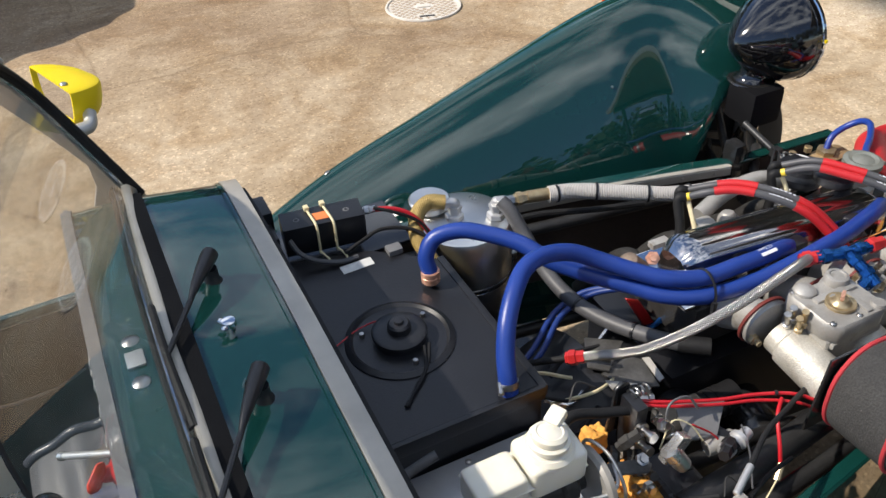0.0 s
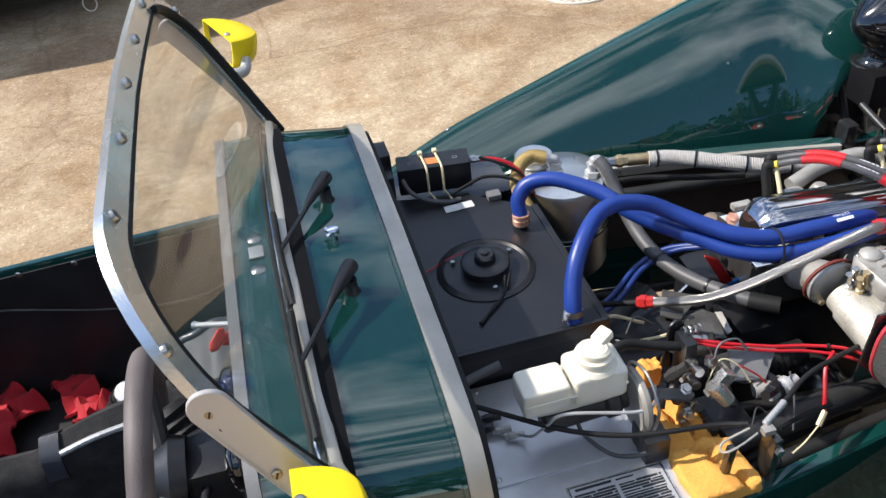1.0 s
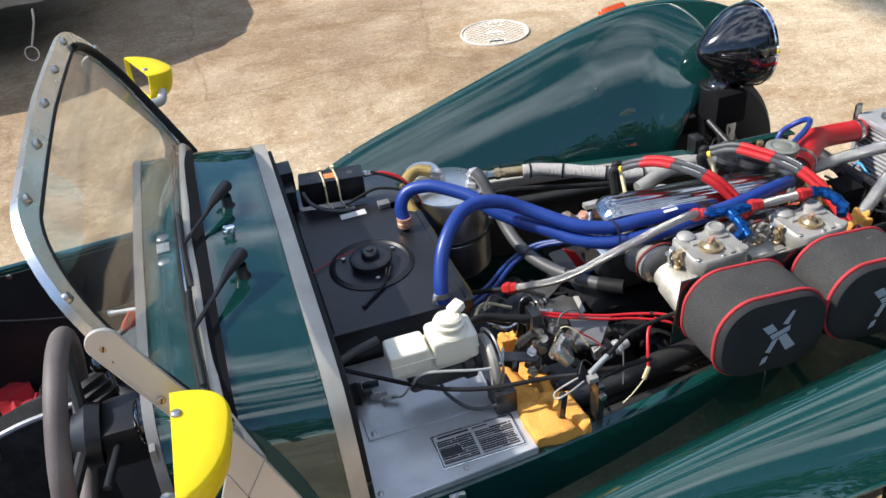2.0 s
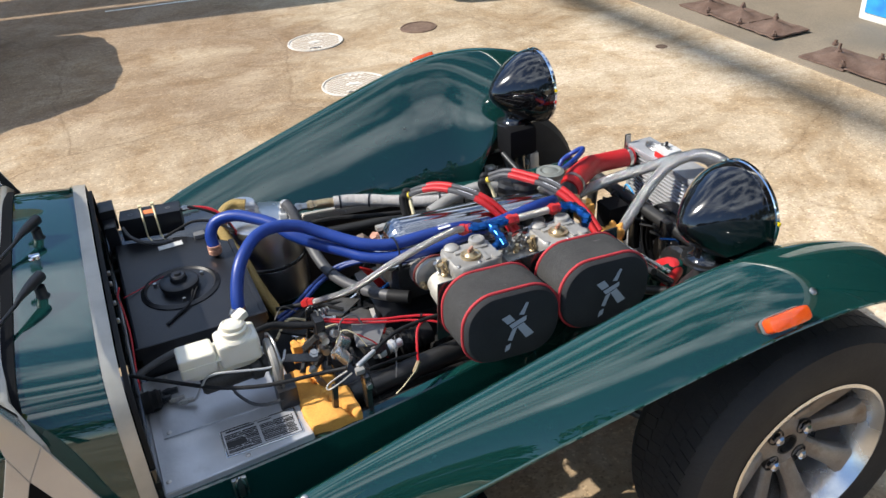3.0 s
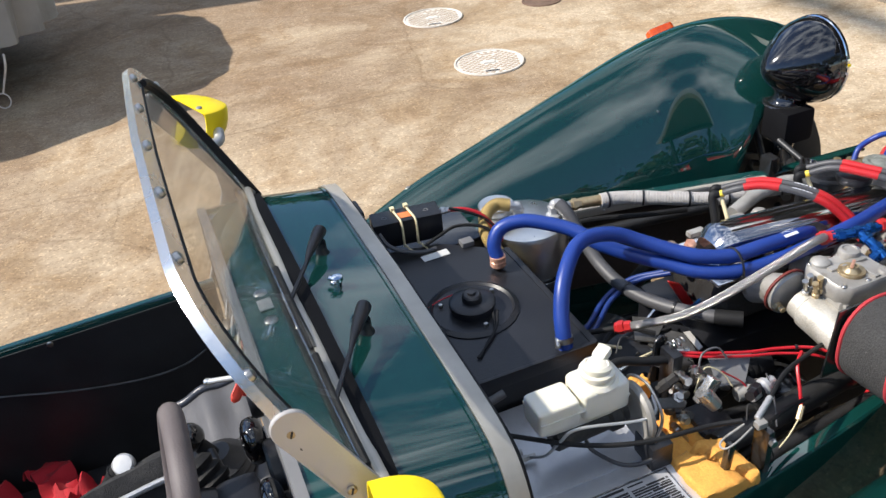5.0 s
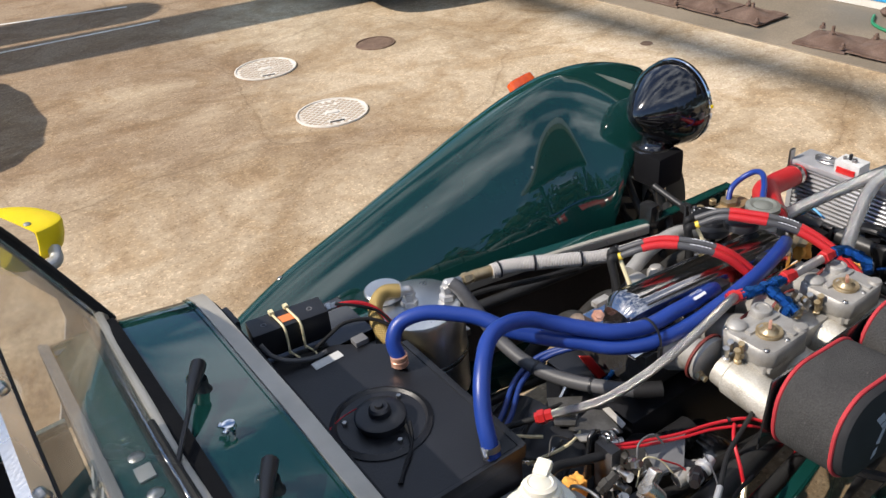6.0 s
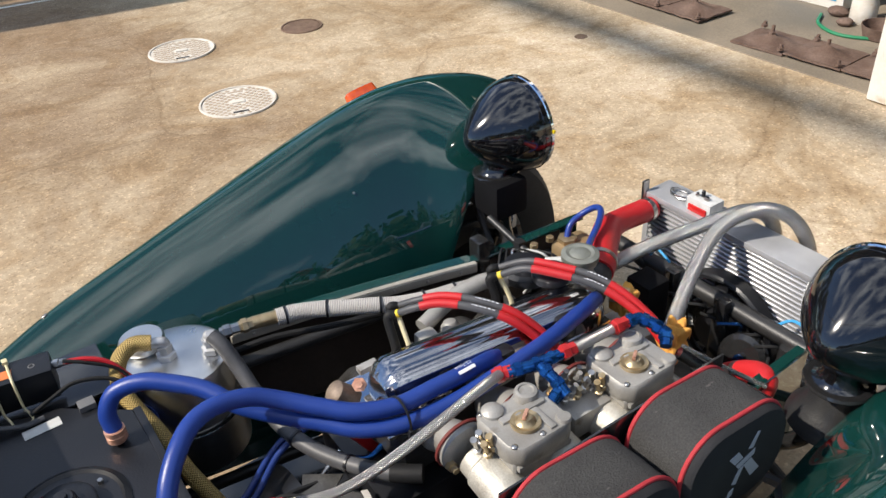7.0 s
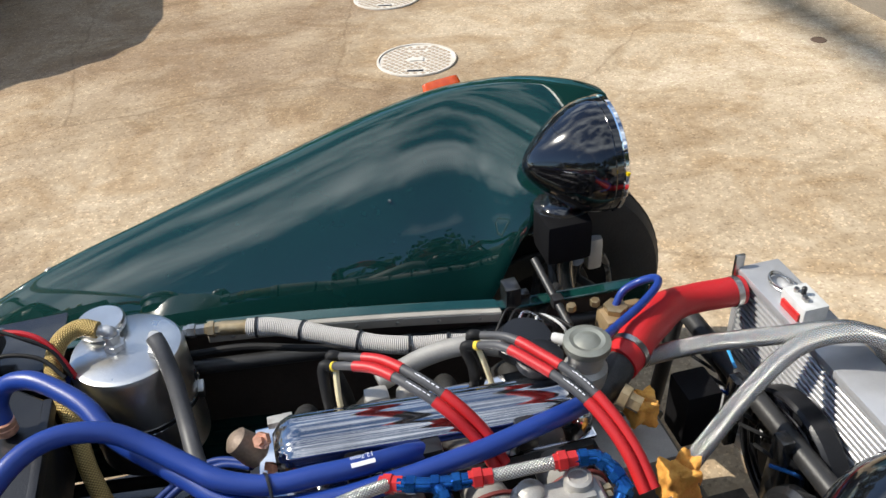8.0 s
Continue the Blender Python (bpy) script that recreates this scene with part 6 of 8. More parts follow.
    mc = part("master_cylinder", lathe([(0, 0), (0.014, 0), (0.018, 0.005), (0.018, 0.085), (0.023, 0.09), (0.023, 0.105), (0.016, 0.11), (0.016, 0.13), (0, 0.13)], (0.112, -0.250, 0.556), (1, 0, 0.05), 22), dark_cast, car)
    part("end_flange", lathe([(0, 0), (0.040, 0), (0.044, 0.004), (0.044, 0.010), (0.036, 0.014), (0, 0.014)], (0.230, -0.270, 0.574), (1, 0, 0), 28), cast_alloy, mc)
    part("hoop_bracket", tube([(0.240, -0.312, 0.545), (0.244, -0.318, 0.600), (0.242, -0.285, 0.632), (0.238, -0.245, 0.618), (0.238, -0.240, 0.57)], 0.0022, 8), steel, mc)
    part("black_bracket", box((0.228, -0.325, 0.500), (0.262, -0.280, 0.548), 0.004), black_plastic, mc)
    for k, (x, y, z, r) in enumerate(((0.044, -0.210, 0.522, 0.008), (0.066, -0.218, 0.520, 0.006), (0.030, -0.196, 0.526, 0.009), (0.080, -0.232, 0.520, 0.005), (0.058, -0.196, 0.524, 0.007))):
        nut_fitting("union", (x - 0.012, y, z), (x + 0.014, y - 0.004, z + 0.002), r, cast_alloy if k % 2 else black_plastic, mc)
    part("pushrod_boot", lathe([(0.018, 0), (0.020, 0.012), (0.016, 0.016), (0.019, 0.024), (0.014, 0.03), (0, 0.03)], (0.012, -0.215, 0.53), (1, 0, 0), 18), rubber, mc)
    hose("brake_pipe", [(0.262, -0.270, 0.590), (0.248, -0.298, 0.590), (0.219, -0.302, 0.590), (0.135, -0.284, 0.598), (0.112, -0.275, 0.575), (0.098, -0.258, 0.540), (0.085, -0.235, 0.522)], 0.0022, alloy_dull, "bent metal brake pipe", 8)
    hose("brake_pipe", [(0.252, -0.320, 0.535), (0.222, -0.322, 0.528), (0.188, -0.310, 0.528), (0.166, -0.272, 0.530), (0.160, -0.262, 0.545)], 0.003, hose_grey, seg=8)
    hose("throttle_cable", [(0.004, -0.200, 0.585), (0.063, -0.240, 0.578), (0.137, -0.290, 0.572), (0.214, -0.322, 0.570), (0.306, -0.339, 0.572), (0.346, -0.357, 0.580)], 0.0035, rubber, "black sheathed throttle cable", 8)
    hose("rubber_rod", [(0.000, -0.165, 0.550), (0.045, -0.152, 0.560), (0.090, -0.150, 0.572)], 0.0065, hose_grey, seg=10)
    hose("rubber_pipe", [(0.225, -0.205, 0.600), (0.260, -0.190, 0.592), (0.300, -0.195, 0.580), (0.340, -0.205, 0.575)], 0.007, rubber, seg=10)


def foam_block(name, lo, hi, seed, label, torn=1.0):
    bm = bmesh.new()
    g = 15
    bmesh.ops.create_cube(bm, size=1)
    bmesh.ops.subdivide_edges(bm, edges=list(bm.edges), cuts=g, use_grid_fill=True)
    c = [(a + b) / 2 for a, b in zip(lo, hi)]
    s = [b - a for a, b in zip(lo, hi)]
    for v in bm.verts:
        p = Vector(v.co)
        k = max(abs(p.x), abs(p.y), abs(p.z)) * 2
        r = p.length
        p = p * (1 - 0.10 * max(0.0, (r - 0.62)) / 0.25)
        n = noise.noise(p * 2.6 + Vector((seed, 0, 0))) * 0.07 * torn + noise.noise(p * 9 + Vector((seed, 4, 0))) * 0.018 * torn
        crack = -0.22 * math.exp(-((p.x + 0.45 * p.y - 0.14 + 0.10 * noise.noise((p.y * 6, seed, 0))) / 0.05) ** 2) if p.z > 0.3 else 0.0
        p = p * (1 + n)
        v.co = Vector((c[0] + p.x * s[0], c[1] + p.y * s[1], c[2] + (p.z + crack) * s[2]))
    return part(name, bm, orange_foam, car, label, angle=80)


def build_linkage():
    foam_block("foam_block", (0.258, -0.402, 0.440), (0.352, -0.318, 0.520), 1.0, "crumbling orange foam block", 1.9)
    foam_block("foam_block", (0.252, -0.325, 0.40), (0.352, -0.205, 0.492), 5.0, "flat piece of dirty orange foam")
    foam_block("foam_block", (0.288, -0.192, 0.490), (0.318, -0.168, 0.530), 9.0, "small torn piece of orange foam", 4.0)
    # cable stop with clevis on the side rail
    cs = part("cable_stop", box((0.366, -0.388, 0.485), (0.376, -0.360, 0.572), 0.002), black_paint, car, "black cable stop bracket")
    part("stop_clamp", box((0.356, -0.378, 0.573), (0.372, -0.366, 0.583), 0.003), cast_alloy, cs)
    part("stop_barrel", rod((0.362, -0.366, 0.583), (0.402, -0.345, 0.588), 0.0045), alloy_dull, cs)
    part("stop_screw", bolt((0.372, -0.388, 0.555), (0, -1, 0), 0.006, 0.006, dome=False), steel, cs)
    part("clevis", tube([(0.350, -0.372, 0.578), (0.325, -0.377, 0.570), (0.308, -0.376, 0.563), (0.304, -0.368, 0.560), (0.312, -0.362, 0.565), (0.345, -0.362, 0.578)], 0.0016, 8), cast_alloy, cs)
    part("pedal_rod", box((0.309, -0.378, 0.510), (0.319, -0.368, 0.566), 0.002, turn=Matrix.Rotation(radians(6), 4, "Y")), black_paint, cs)
    part("wire_loop", tube([(0.345, -0.365, 0.588), (0.360, -0.350, 0.598), (0.378, -0.358, 0.575), (0.385, -0.375, 0.53), (0.392, -0.378, 0.505)], 0.0011, 6), dark_cast, cs)
    hose("bowden_cable", [(0.402, -0.345, 0.588), (0.450, -0.318, 0.590), (0.510, -0.295, 0.580), (0.570, -0.270, 0.56)], 0.0035, rubber, seg=8)
    hose("bowden_cable", [(0.380, -0.372, 0.575), (0.430, -0.352, 0.560), (0.480, -0.340, 0.548)], 0.003, rubber, seg=8)
    hose("red_power_wire", [(0.352, -0.200, 0.580), (0.390, -0.218, 0.576), (0.451, -0.238, 0.568), (0.500, -0.252, 0.566), (0.545, -0.275, 0.566), (0.575, -0.300, 0.555)], 0.0024, red_wire, "red power wire", 8, ties=(0.72,))
    hose("red_power_wire", [(0.352, -0.205, 0.578), (0.391, -0.223, 0.572), (0.452, -0.243, 0.564), (0.502, -0.258, 0.560), (0.550, -0.285, 0.555), (0.58, -0.31, 0.535)], 0.0022, red_wire, seg=8)
    hose("red_branch_wire", [(0.528, -0.270, 0.562), (0.505, -0.288, 0.558), (0.492, -0.312, 0.535), (0.487, -0.325, 0.512)], 0.0026, red_wire, seg=8)
    hose("spade_connector", [(0.488, -0.325, 0.515), (0.474, -0.335, 0.502)], 0.0045, brass, seg=8)
    hose("white_wire", [(0.474, -0.335, 0.502), (0.450, -0.345, 0.49), (0.430, -0.350, 0.480)], 0.0012, cream_tie, seg=6)
    # pivots, brackets and unions round the steering column
    lk = part("pivot_bracket", box((0.332, -0.222, 0.49), (0.350, -0.188, 0.592), 0.004), black_plastic, car, "black pivot bracket with bright bolts")
    for p, ax in (((0.350, -0.190, 0.575), (1, -0.3, -0.2)), ((0.340, -0.222, 0.560), (0, -1, 0.2)), ((0.338, -0.222, 0.535), (0, -1, 0.2))):
        part("bolt", lathe([(0.009, 0), (0.009, 0.007), (0.005, 0.008), (0.005, 0.020), (0.007, 0.021), (0.007, 0.028), (0, 0.028)], p, ax, 12), steel, lk)
    rng = random.Random(4)
    for k in range(16):
        x, y, z = 0.30 + 0.17 * rng.random(), -0.20 - 0.10 * rng.random(), 0.49 + 0.06 * rng.random()
        d = Vector((rng.uniform(-1, 1), rng.uniform(-1, 1), rng.uniform(-0.5, 0.6))).normalized() * rng.uniform(0.02, 0.045)
        r = rng.uniform(0.005, 0.010)
        mt = (dark_cast, steel, black_plastic, cast_alloy, black_plastic)[k % 5]
        nut_fitting("union", (x, y, z), Vector((x, y, z)) + d, r, mt, lk)
    part("lever", box((0.352, -0.272, 0.530), (0.372, -0.258, 0.575), 0.003, turn=Matrix.Rotation(radians(32), 4, "Y")), alloy, lk)
    part("lever_barrel", lathe([(0, 0), (0.012, 0.0), (0.013, 0.004), (0.011, 0.034), (0.008, 0.036), (0.007, 0.020), (0, 0.02)], (0.352, -0.265, 0.555), (0.5, -0.35, -0.75), 18), alloy, lk)
    part("coil_spring", tube([(0.372 + 0.008 * math.cos(a), -0.255 + 0.0025 * a, 0.552 + 0.008 * math.sin(a)) for a in [k * 0.7 for k in range(30)]], 0.0016, 6, 2), steel, lk)
    hose("wire_loop", [(0.365, -0.240, 0.555), (0.380, -0.225, 0.582), (0.405, -0.228, 0.588), (0.415, -0.240, 0.572)], 0.0017, hose_grey, seg=8)
    hose("wire_loop", [(0.352, -0.250, 0.540), (0.375, -0.240, 0.570), (0.398, -0.250, 0.560), (0.412, -0.262, 0.535)], 0.0011, cream_tie, seg=6)
    for k, pts in enumerate((
        [(0.400, -0.250, 0.56), (0.430, -0.262, 0.535), (0.445, -0.275, 0.505)],
        [(0.290, -0.190, 0.58), (0.315, -0.180, 0.560), (0.345, -0.200, 0.545)],
        [(0.440, -0.330, 0.50), (0.455, -0.300, 0.53), (0.465, -0.270, 0.545)],
        [(0.270, -0.165, 0.585), (0.290, -0.150, 0.598), (0.315, -0.160, 0.585)])):
        hose("loose_wire", pts, 0.0013, (red_wire, hose_grey, hose_grey, dark_cast)[k], seg=6)
    part("steel_shroud", prism([(0.400, -0.215, 0.560), (0.465, -0.235, 0.560), (0.435, -0.262, 0.530), (0.395, -0.250, 0.530)], 0.003, (0, 0, 1), 0.0), grey_vinyl, lk)
    part("solenoid", lathe([(0, 0), (0.011, 0), (0.012, 0.005), (0.012, 0.04), (0.008, 0.045), (0, 0.045)], (0.420, -0.262, 0.515), (0.9, -0.1, 0.1), 20), cast_alloy, lk)
    part("red_cap", lathe([(0, 0), (0.009, 0), (0.010, 0.03), (0, 0.035)], (0.432, -0.212, 0.525), (0.95, -0.2, 0.1), 14), red_plastic, lk)
    bc = part("bellcrank", prism([(0.338, -0.186, 0.520), (0.352, -0.184, 0.580), (0.348, -0.184, 0.600), (0.336, -0.184, 0.606), (0.325, -0.185, 0.598), (0.322, -0.186, 0.560), (0.315, -0.187, 0.520)], 0.005, (0, 1, 0), 0.001), black_paint, lk, "black bellcrank plate")
    part("return_spring", tube([(0.340 + 0.0012 * a, -0.196 + 0.006 * math.cos(a), 0.594 + 0.006 * math.sin(a)) for a in [0.8 * k for k in range(28)]], 0.0014, 6, 2), steel, bc)
    part("sensor_barrel", lathe([(0, 0), (0.010, 0), (0.011, 0.004), (0.010, 0.026), (0.013, 0.028), (0.013, 0.034), (0.009, 0.036), (0.008, 0.05), (0, 0.05)], (0.425, -0.286, 0.530), (0.95, 0.2, 0.05), 18), alloy_dull, lk, "dull alloy barrel with a black band")
    part("barrel_band", ring_on((0.440, -0.283, 0.531), (0.95, 0.2, 0.05), 0.0115, 0.006, 0.0015), rubber, lk)
    for k, (p, ax) in enumerate((((0.300, -0.292, 0.548), (0, -1, 0.3)), ((0.312, -0.262, 0.556), (0, -0.6, 1)), ((0.358, -0.238, 0.570), (0.3, -0.8, 0.5)))):
        part("bolt", lathe([(0.0085, 0), (0.0085, 0.006), (0.0055, 0.007), (0.0055, 0.012), (0, 0.012)], p, ax, 6), steel, lk)
    part("link_arm", prism([(0.250, -0.268, 0.566), (0.262, -0.256, 0.568), (0.318, -0.262, 0.552), (0.322, -0.272, 0.550), (0.312, -0.280, 0.550)], 0.004, (0, 0.3, 1), 0.001), bracket_grey, lk, "oily grey link arm")
    hose("red_cable", [(0.500, -0.318, 0.440), (0.540, -0.314, 0.445), (0.590, -0.312, 0.448), (0.640, -0.308, 0.452), (0.665, -0.298, 0.462)], 0.0052, red_hose, "thick red cable", 10)
    # steering shaft and dark pipework below
    hose("steering_shaft", [(0.262, -0.230, 0.455), (0.55, -0.215, 0.400), (0.90, -0.19, 0.315)], 0.012, black_tube, "dark steering shaft")
    hose("exhaust_shield_pipe", [(0.36, -0.300, 0.47), (0.50, -0.290, 0.475), (0.64, -0.270, 0.47)], 0.020, black_tube)
    hose("brake_hose", [(0.300, -0.33, 0.43), (0.45, -0.30, 0.44), (0.60, -0.27, 0.42)], 0.008, rubber)
    part("clutch_slave", box((0.300, -0.300, 0.30), (0.42, -0.210, 0.47), 0.015), black_plastic, car)


def build_tank():
    c = Vector((0.352, 0.290, 0.0))
    tk = part("catch_tank", lathe([(0.078, 0.36), (0.086, 0.37), (0.086, 0.452), (0.0835, 0.455), (0.0835, 0.462), (0.086, 0.465), (0.084, 0.548), (0.080, 0.556), (0.072, 0.559), (0, 0.560)], c, (0, 0, 1), 56), tank_alloy, car, "polished alloy oil catch tank")
    part("lid_boss", lathe([(0.031, 0), (0.031, 0.016), (0.036, 0.018), (0.037, 0.021), (0.037, 0.028), (0.034, 0.031), (0, 0.031)], (0.316, 0.345, 0.546), (0, 0, 1), 36), tank_alloy, tk)
    part("jubilee_clip", lathe([(0.0865, 0.0), (0.0885, 0.001), (0.0885, 0.009), (0.0865, 0.010)], c + Vector((0, 0, 0.454)), (0, 0, 1), 48), black_paint, tk)
    part("clip_screw", box((0.436, 0.262, 0.452), (0.446, 0.290, 0.466), 0.002), steel, tk)
    for p, q in (((0.338, 0.292, 0.560), (0.314, 0.300, 0.594)), ((0.402, 0.262, 0.560), (0.404, 0.252, 0.594))):
        p, q = Vector(p), Vector(q)
        f = part("elbow_fitting", lathe([(0.016, 0), (0.016, 0.010), (0.011, 0.012), (0.011, 0.020), (0.013, 0.021), (0.013, 0.027), (0, 0.027)], p, (0, 0, 1), 6), alloy_dull, tk, smooth=False)
        part("elbow", tube([p + Vector((0, 0, 0.020)), p + Vector((0, 0, 0.032)), q, q + (q - p) * 0.25], 0.0085, 12), alloy_dull, f)
    hose("gold_braided_hose", [(0.322, 0.296, 0.596), (0.296, 0.304, 0.600), (0.268, 0.290, 0.592), (0.255, 0.262, 0.568), (0.262, 0.226, 0.545), (0.277, 0.188, 0.518), (0.290, 0.135, 0.478), (0.312, 0.085, 0.43), (0.335, 0.04, 0.38)], 0.0128, braid_gold, "gold woven breather hose", ties=())
    hose("breather_hose", [(0.404, 0.250, 0.598), (0.412, 0.232, 0.586), (0.422, 0.200, 0.552), (0.430, 0.150, 0.515), (0.440, 0.090, 0.496), (0.460, 0.030, 0.490), (0.490, -0.035, 0.496), (0.524, -0.085, 0.502), (0.540, -0.101, 0.504)], 0.0125, hose_grey, "dark grey rubber breather hose", ties=(0.55, 0.74))
    hose("hose_end", [(0.522, -0.083, 0.502), (0.540, -0.101, 0.504), (0.556, -0.114, 0.505)], 0.0142, rubber)
    # union and wrapped pipe along the far side
    nut_fitting("steel_union", (0.434, 0.318, 0.543), (0.466, 0.312, 0.543), 0.011, steel, car)
    nut_fitting("brass_union", (0.466, 0.312, 0.543), (0.492, 0.308, 0.543), 0.0128, brass, car)
    hose("brass_sleeve", [(0.490, 0.308, 0.543), (0.534, 0.299, 0.542)], 0.0115, brass)
    hose("wrapped_pipe", [(0.530, 0.299, 0.541), (0.582, 0.284, 0.540), (0.662, 0.240, 0.536), (0.739, 0.202, 0.531), (0.821, 0.182, 0.529), (0.885, 0.166, 0.529), (0.920, 0.150, 0.530)], 0.0150, wrap_mat, "pipe wound in grey-white tape with black ties", ties=(0.06, 0.24, 0.40, 0.55, 0.68, 0.80, 0.93), seg=18, sub=10, shape=lambda s: 1.0 - 0.12 * min(1, s / 0.4) + 0.03 * math.sin(s * 85))
    hose("far_harness", [(0.43, 0.33, 0.485), (0.52, 0.315, 0.49), (0.62, 0.285, 0.485), (0.72, 0.262, 0.48)], 0.006, rubber, seg=8)
    for k in range(5):
        a = 0.006 * k
        hose("blue_wire", [(0.272 - a, 0.262, 0.550), (0.262 + a, 0.232, 0.520), (0.268 + a * 0.5, 0.205, 0.48), (0.285, 0.17, 0.42 + a)], 0.0026, blue_wire, seg=6)


def build_engine():
    bl = part("engine_block", box((0.50, -0.105, 0.16), (0.97, 0.115, 0.455), 0.02), black_plastic, car, "dark oily engine block")
    part("cylinder_head", box((0.545, -0.085, 0.475), (0.945, 0.070, 0.556), 0.012), dark_cast, bl)
    part("gearbox", lathe([(0.0, 0.0), (0.13, 0.0), (0.125, 0.05), (0.105, 0.20), (0, 0.21)], (0.50, 0.0, 0.28), (-1, 0, 0), 28), black_plastic, bl)
    part("bell_housing", lathe([(0.16, 0), (0.15, 0.04), (0.12, 0.14), (0.10, 0.2), (0, 0.2)], (0.42, 0.0, 0.30), (-1, 0, 0), 32), black_plastic, bl)
    # chrome rocker cover with ribs and a flange
    rows = []
    for i in range(33):
        u = i / 32
        x = 0.553 + 0.392 * u
        end = min(1.0, min(u, 1 - u) / 0.06) ** 0.5
        yc, zt = -0.012 - 0.022 * u, 0.628 - 0.018 * u
        hw, zb = 0.045 * (0.72 + 0.28 * end), 0.560
        row = []
        for k in range(97):
            a = math.pi * k / 96
            c, s = math.cos(a), math.sin(a)
            lift = 0.00045 * (1 + math.cos(k * math.pi / 4)) * end if 16 <= k <= 80 else 0.0
            row.append((x, yc - hw * math.copysign(abs(c) ** 0.65, c), zb + (zt - zb) * (0.70 + 0.30 * end) * s ** 0.55 + lift))
        rows.append(row)
    bm = loft(rows)
    for r in (rows[0], rows[-1]):
        bm.faces.new([bm.verts.new(p) for p in r])
    bmesh.ops.remove_doubles(bm, verts=bm.verts, dist=0.0002)
    rc = part("rocker_cover", bm, rocker_chrome, car, "polished chrome rocker cover")
    part("cover_flange", box((0.528, -0.078, 0.556), (0.948, 0.062, 0.563), 0.003), chrome, rc)
    for x in (0.60, 0.68, 0.76, 0.84, 0.90):
        part("flange_bolt", bolt((x, -0.070, 0.563), (0, 0, 1), 0.007, 0.008, dome=False), steel, rc)
    for x in (0.645, 0.735, 0.855):
        part("recess_clip", box((x - 0.014, -0.084, 0.572), (x + 0.014, -0.060, 0.612), 0.008), black_plastic, rc)
    part("filler_cap", lathe([(0.030, 0), (0.032, 0.004), (0.032, 0.014), (0.026, 0.018), (0, 0.018)], (0.905, 0.020, 0.610), (0, 0, 1), 28), black_plastic, rc)
    # rear casting with bolts
    ce = part("rear_casting", lathe([(0.019, 0), (0.021, 0.01), (0.018, 0.04), (0.010, 0.046), (0, 0.046)], (0.530, 0.030, 0.550), (-0.5, 0.1, 0.6), 20), brown_cast, car)
    part("rusty_bolt", lathe([(0.011, 0), (0.011, 0.010), (0.006, 0.010), (0.006, 0.016), (0, 0.016)], (0.540, 0.020, 0.585), (-0.4, -0.6, 0.7), 6), copper, ce)
    part("clip", box((0.548, 0.030, 0.590), (0.580, 0.044, 0.600), 0.002), cast_alloy, ce)
    # spark plug leads, each with a boot
    for k, (pts, tip) in enumerate((
        ([(0.641, 0.075, 0.632), (0.660, 0.050, 0.650), (0.692, 0.024, 0.659), (0.728, -0.017, 0.657), (0.762, -0.053, 0.641), (0.790, -0.080, 0.610), (0.806, -0.105, 0.58)], (0.628, 0.062, 0.60)),
        ([(0.653, 0.088, 0.634), (0.674, 0.060, 0.652), (0.705, 0.033, 0.661), (0.741, -0.009, 0.659), (0.775, -0.046, 0.643), (0.803, -0.074, 0.612), (0.819, -0.10, 0.58)], (0.655, 0.092, 0.58)),
        ([(0.830, 0.067, 0.622), (0.857, 0.030, 0.645), (0.887, -0.012, 0.645), (0.915, -0.055, 0.640), (0.938, -0.095, 0.625), (0.955, -0.14, 0.60), (0.963, -0.18, 0.57)], (0.828, 0.070, 0.60)),
        ([(0.842, 0.080, 0.626), (0.871, 0.040, 0.648), (0.901, -0.004, 0.648), (0.929, -0.048, 0.643), (0.951, -0.090, 0.627), (0.968, -0.136, 0.60), (0.976, -0.178, 0.57)], (0.850, 0.090, 0.58)))):
        line = curve_points(pts, 8)
        n = len(line)
        a, b, c2, d = 0, int(n * 0.28), int(n * 0.42), int(n * 0.62)
        ld = part("plug_lead", tube(line[a:b + 1], 0.0058, 10, 1), hose_grey, car, "grey spark plug lead in red sleeves")
        part("red_sleeve", tube(line[int(n * 0.22):c2 + 1], 0.0070, 10, 1), red_hose, ld)
        part("printed_lead", tube(line[c2 - 1:d + 1], 0.0062, 10, 1), hose_grey, ld)
        part("red_sleeve", tube(line[d - 1:], 0.0072, 10, 1), red_hose, ld)
        i = (c2 + d) // 2
        for q in range(-2, 3):
            j = max(1, min(n - 2, i + q))
            for o in (-0.0022, 0.0016):
                lift = Vector((o * 0.8, -o - 0.0018, 0.0056))
                part("print_bar", tube([line[j].lerp(line[j + 1], 0.1) + lift, line[j].lerp(line[j + 1], 0.75) + lift], 0.0009, 6, 1), white_print, ld)
        t = Vector(tip)
        part("boot", tube([line[0], line[0] + Vector((-0.012, 0.004, -0.004)), t + Vector((0, 0, -0.02)), t + Vector((0.004, 0.004, -0.075))], 0.0075, 10), rubber, ld)
        if k % 2 == 0:
            part("lead_tag", ring_on(line[1], line[2] - line[0], 0.0045, 0.008, 0.002), yellow_wire, ld)
            part("lead_loop", tube([line[0] + Vector((0.004, 0.002, 0)), t + Vector((0.014, -0.016, -0.01)), t + Vector((0.022, -0.02, -0.05)), t + Vector((0.018, -0.01, -0.07))], 0.004, 8), cream_tie, ld)
    # pipes and castings on the far side of the head
    for k, x in enumerate((0.58, 0.68, 0.79, 0.89)):
        hose("exhaust_primary", [(x, 0.070, 0.500), (x + 0.012, 0.135, 0.488), (x + 0.012, 0.190, 0.430), (x - 0.02, 0.225, 0.36)], 0.017, dark_cast, "heat-stained exhaust primary pipe")
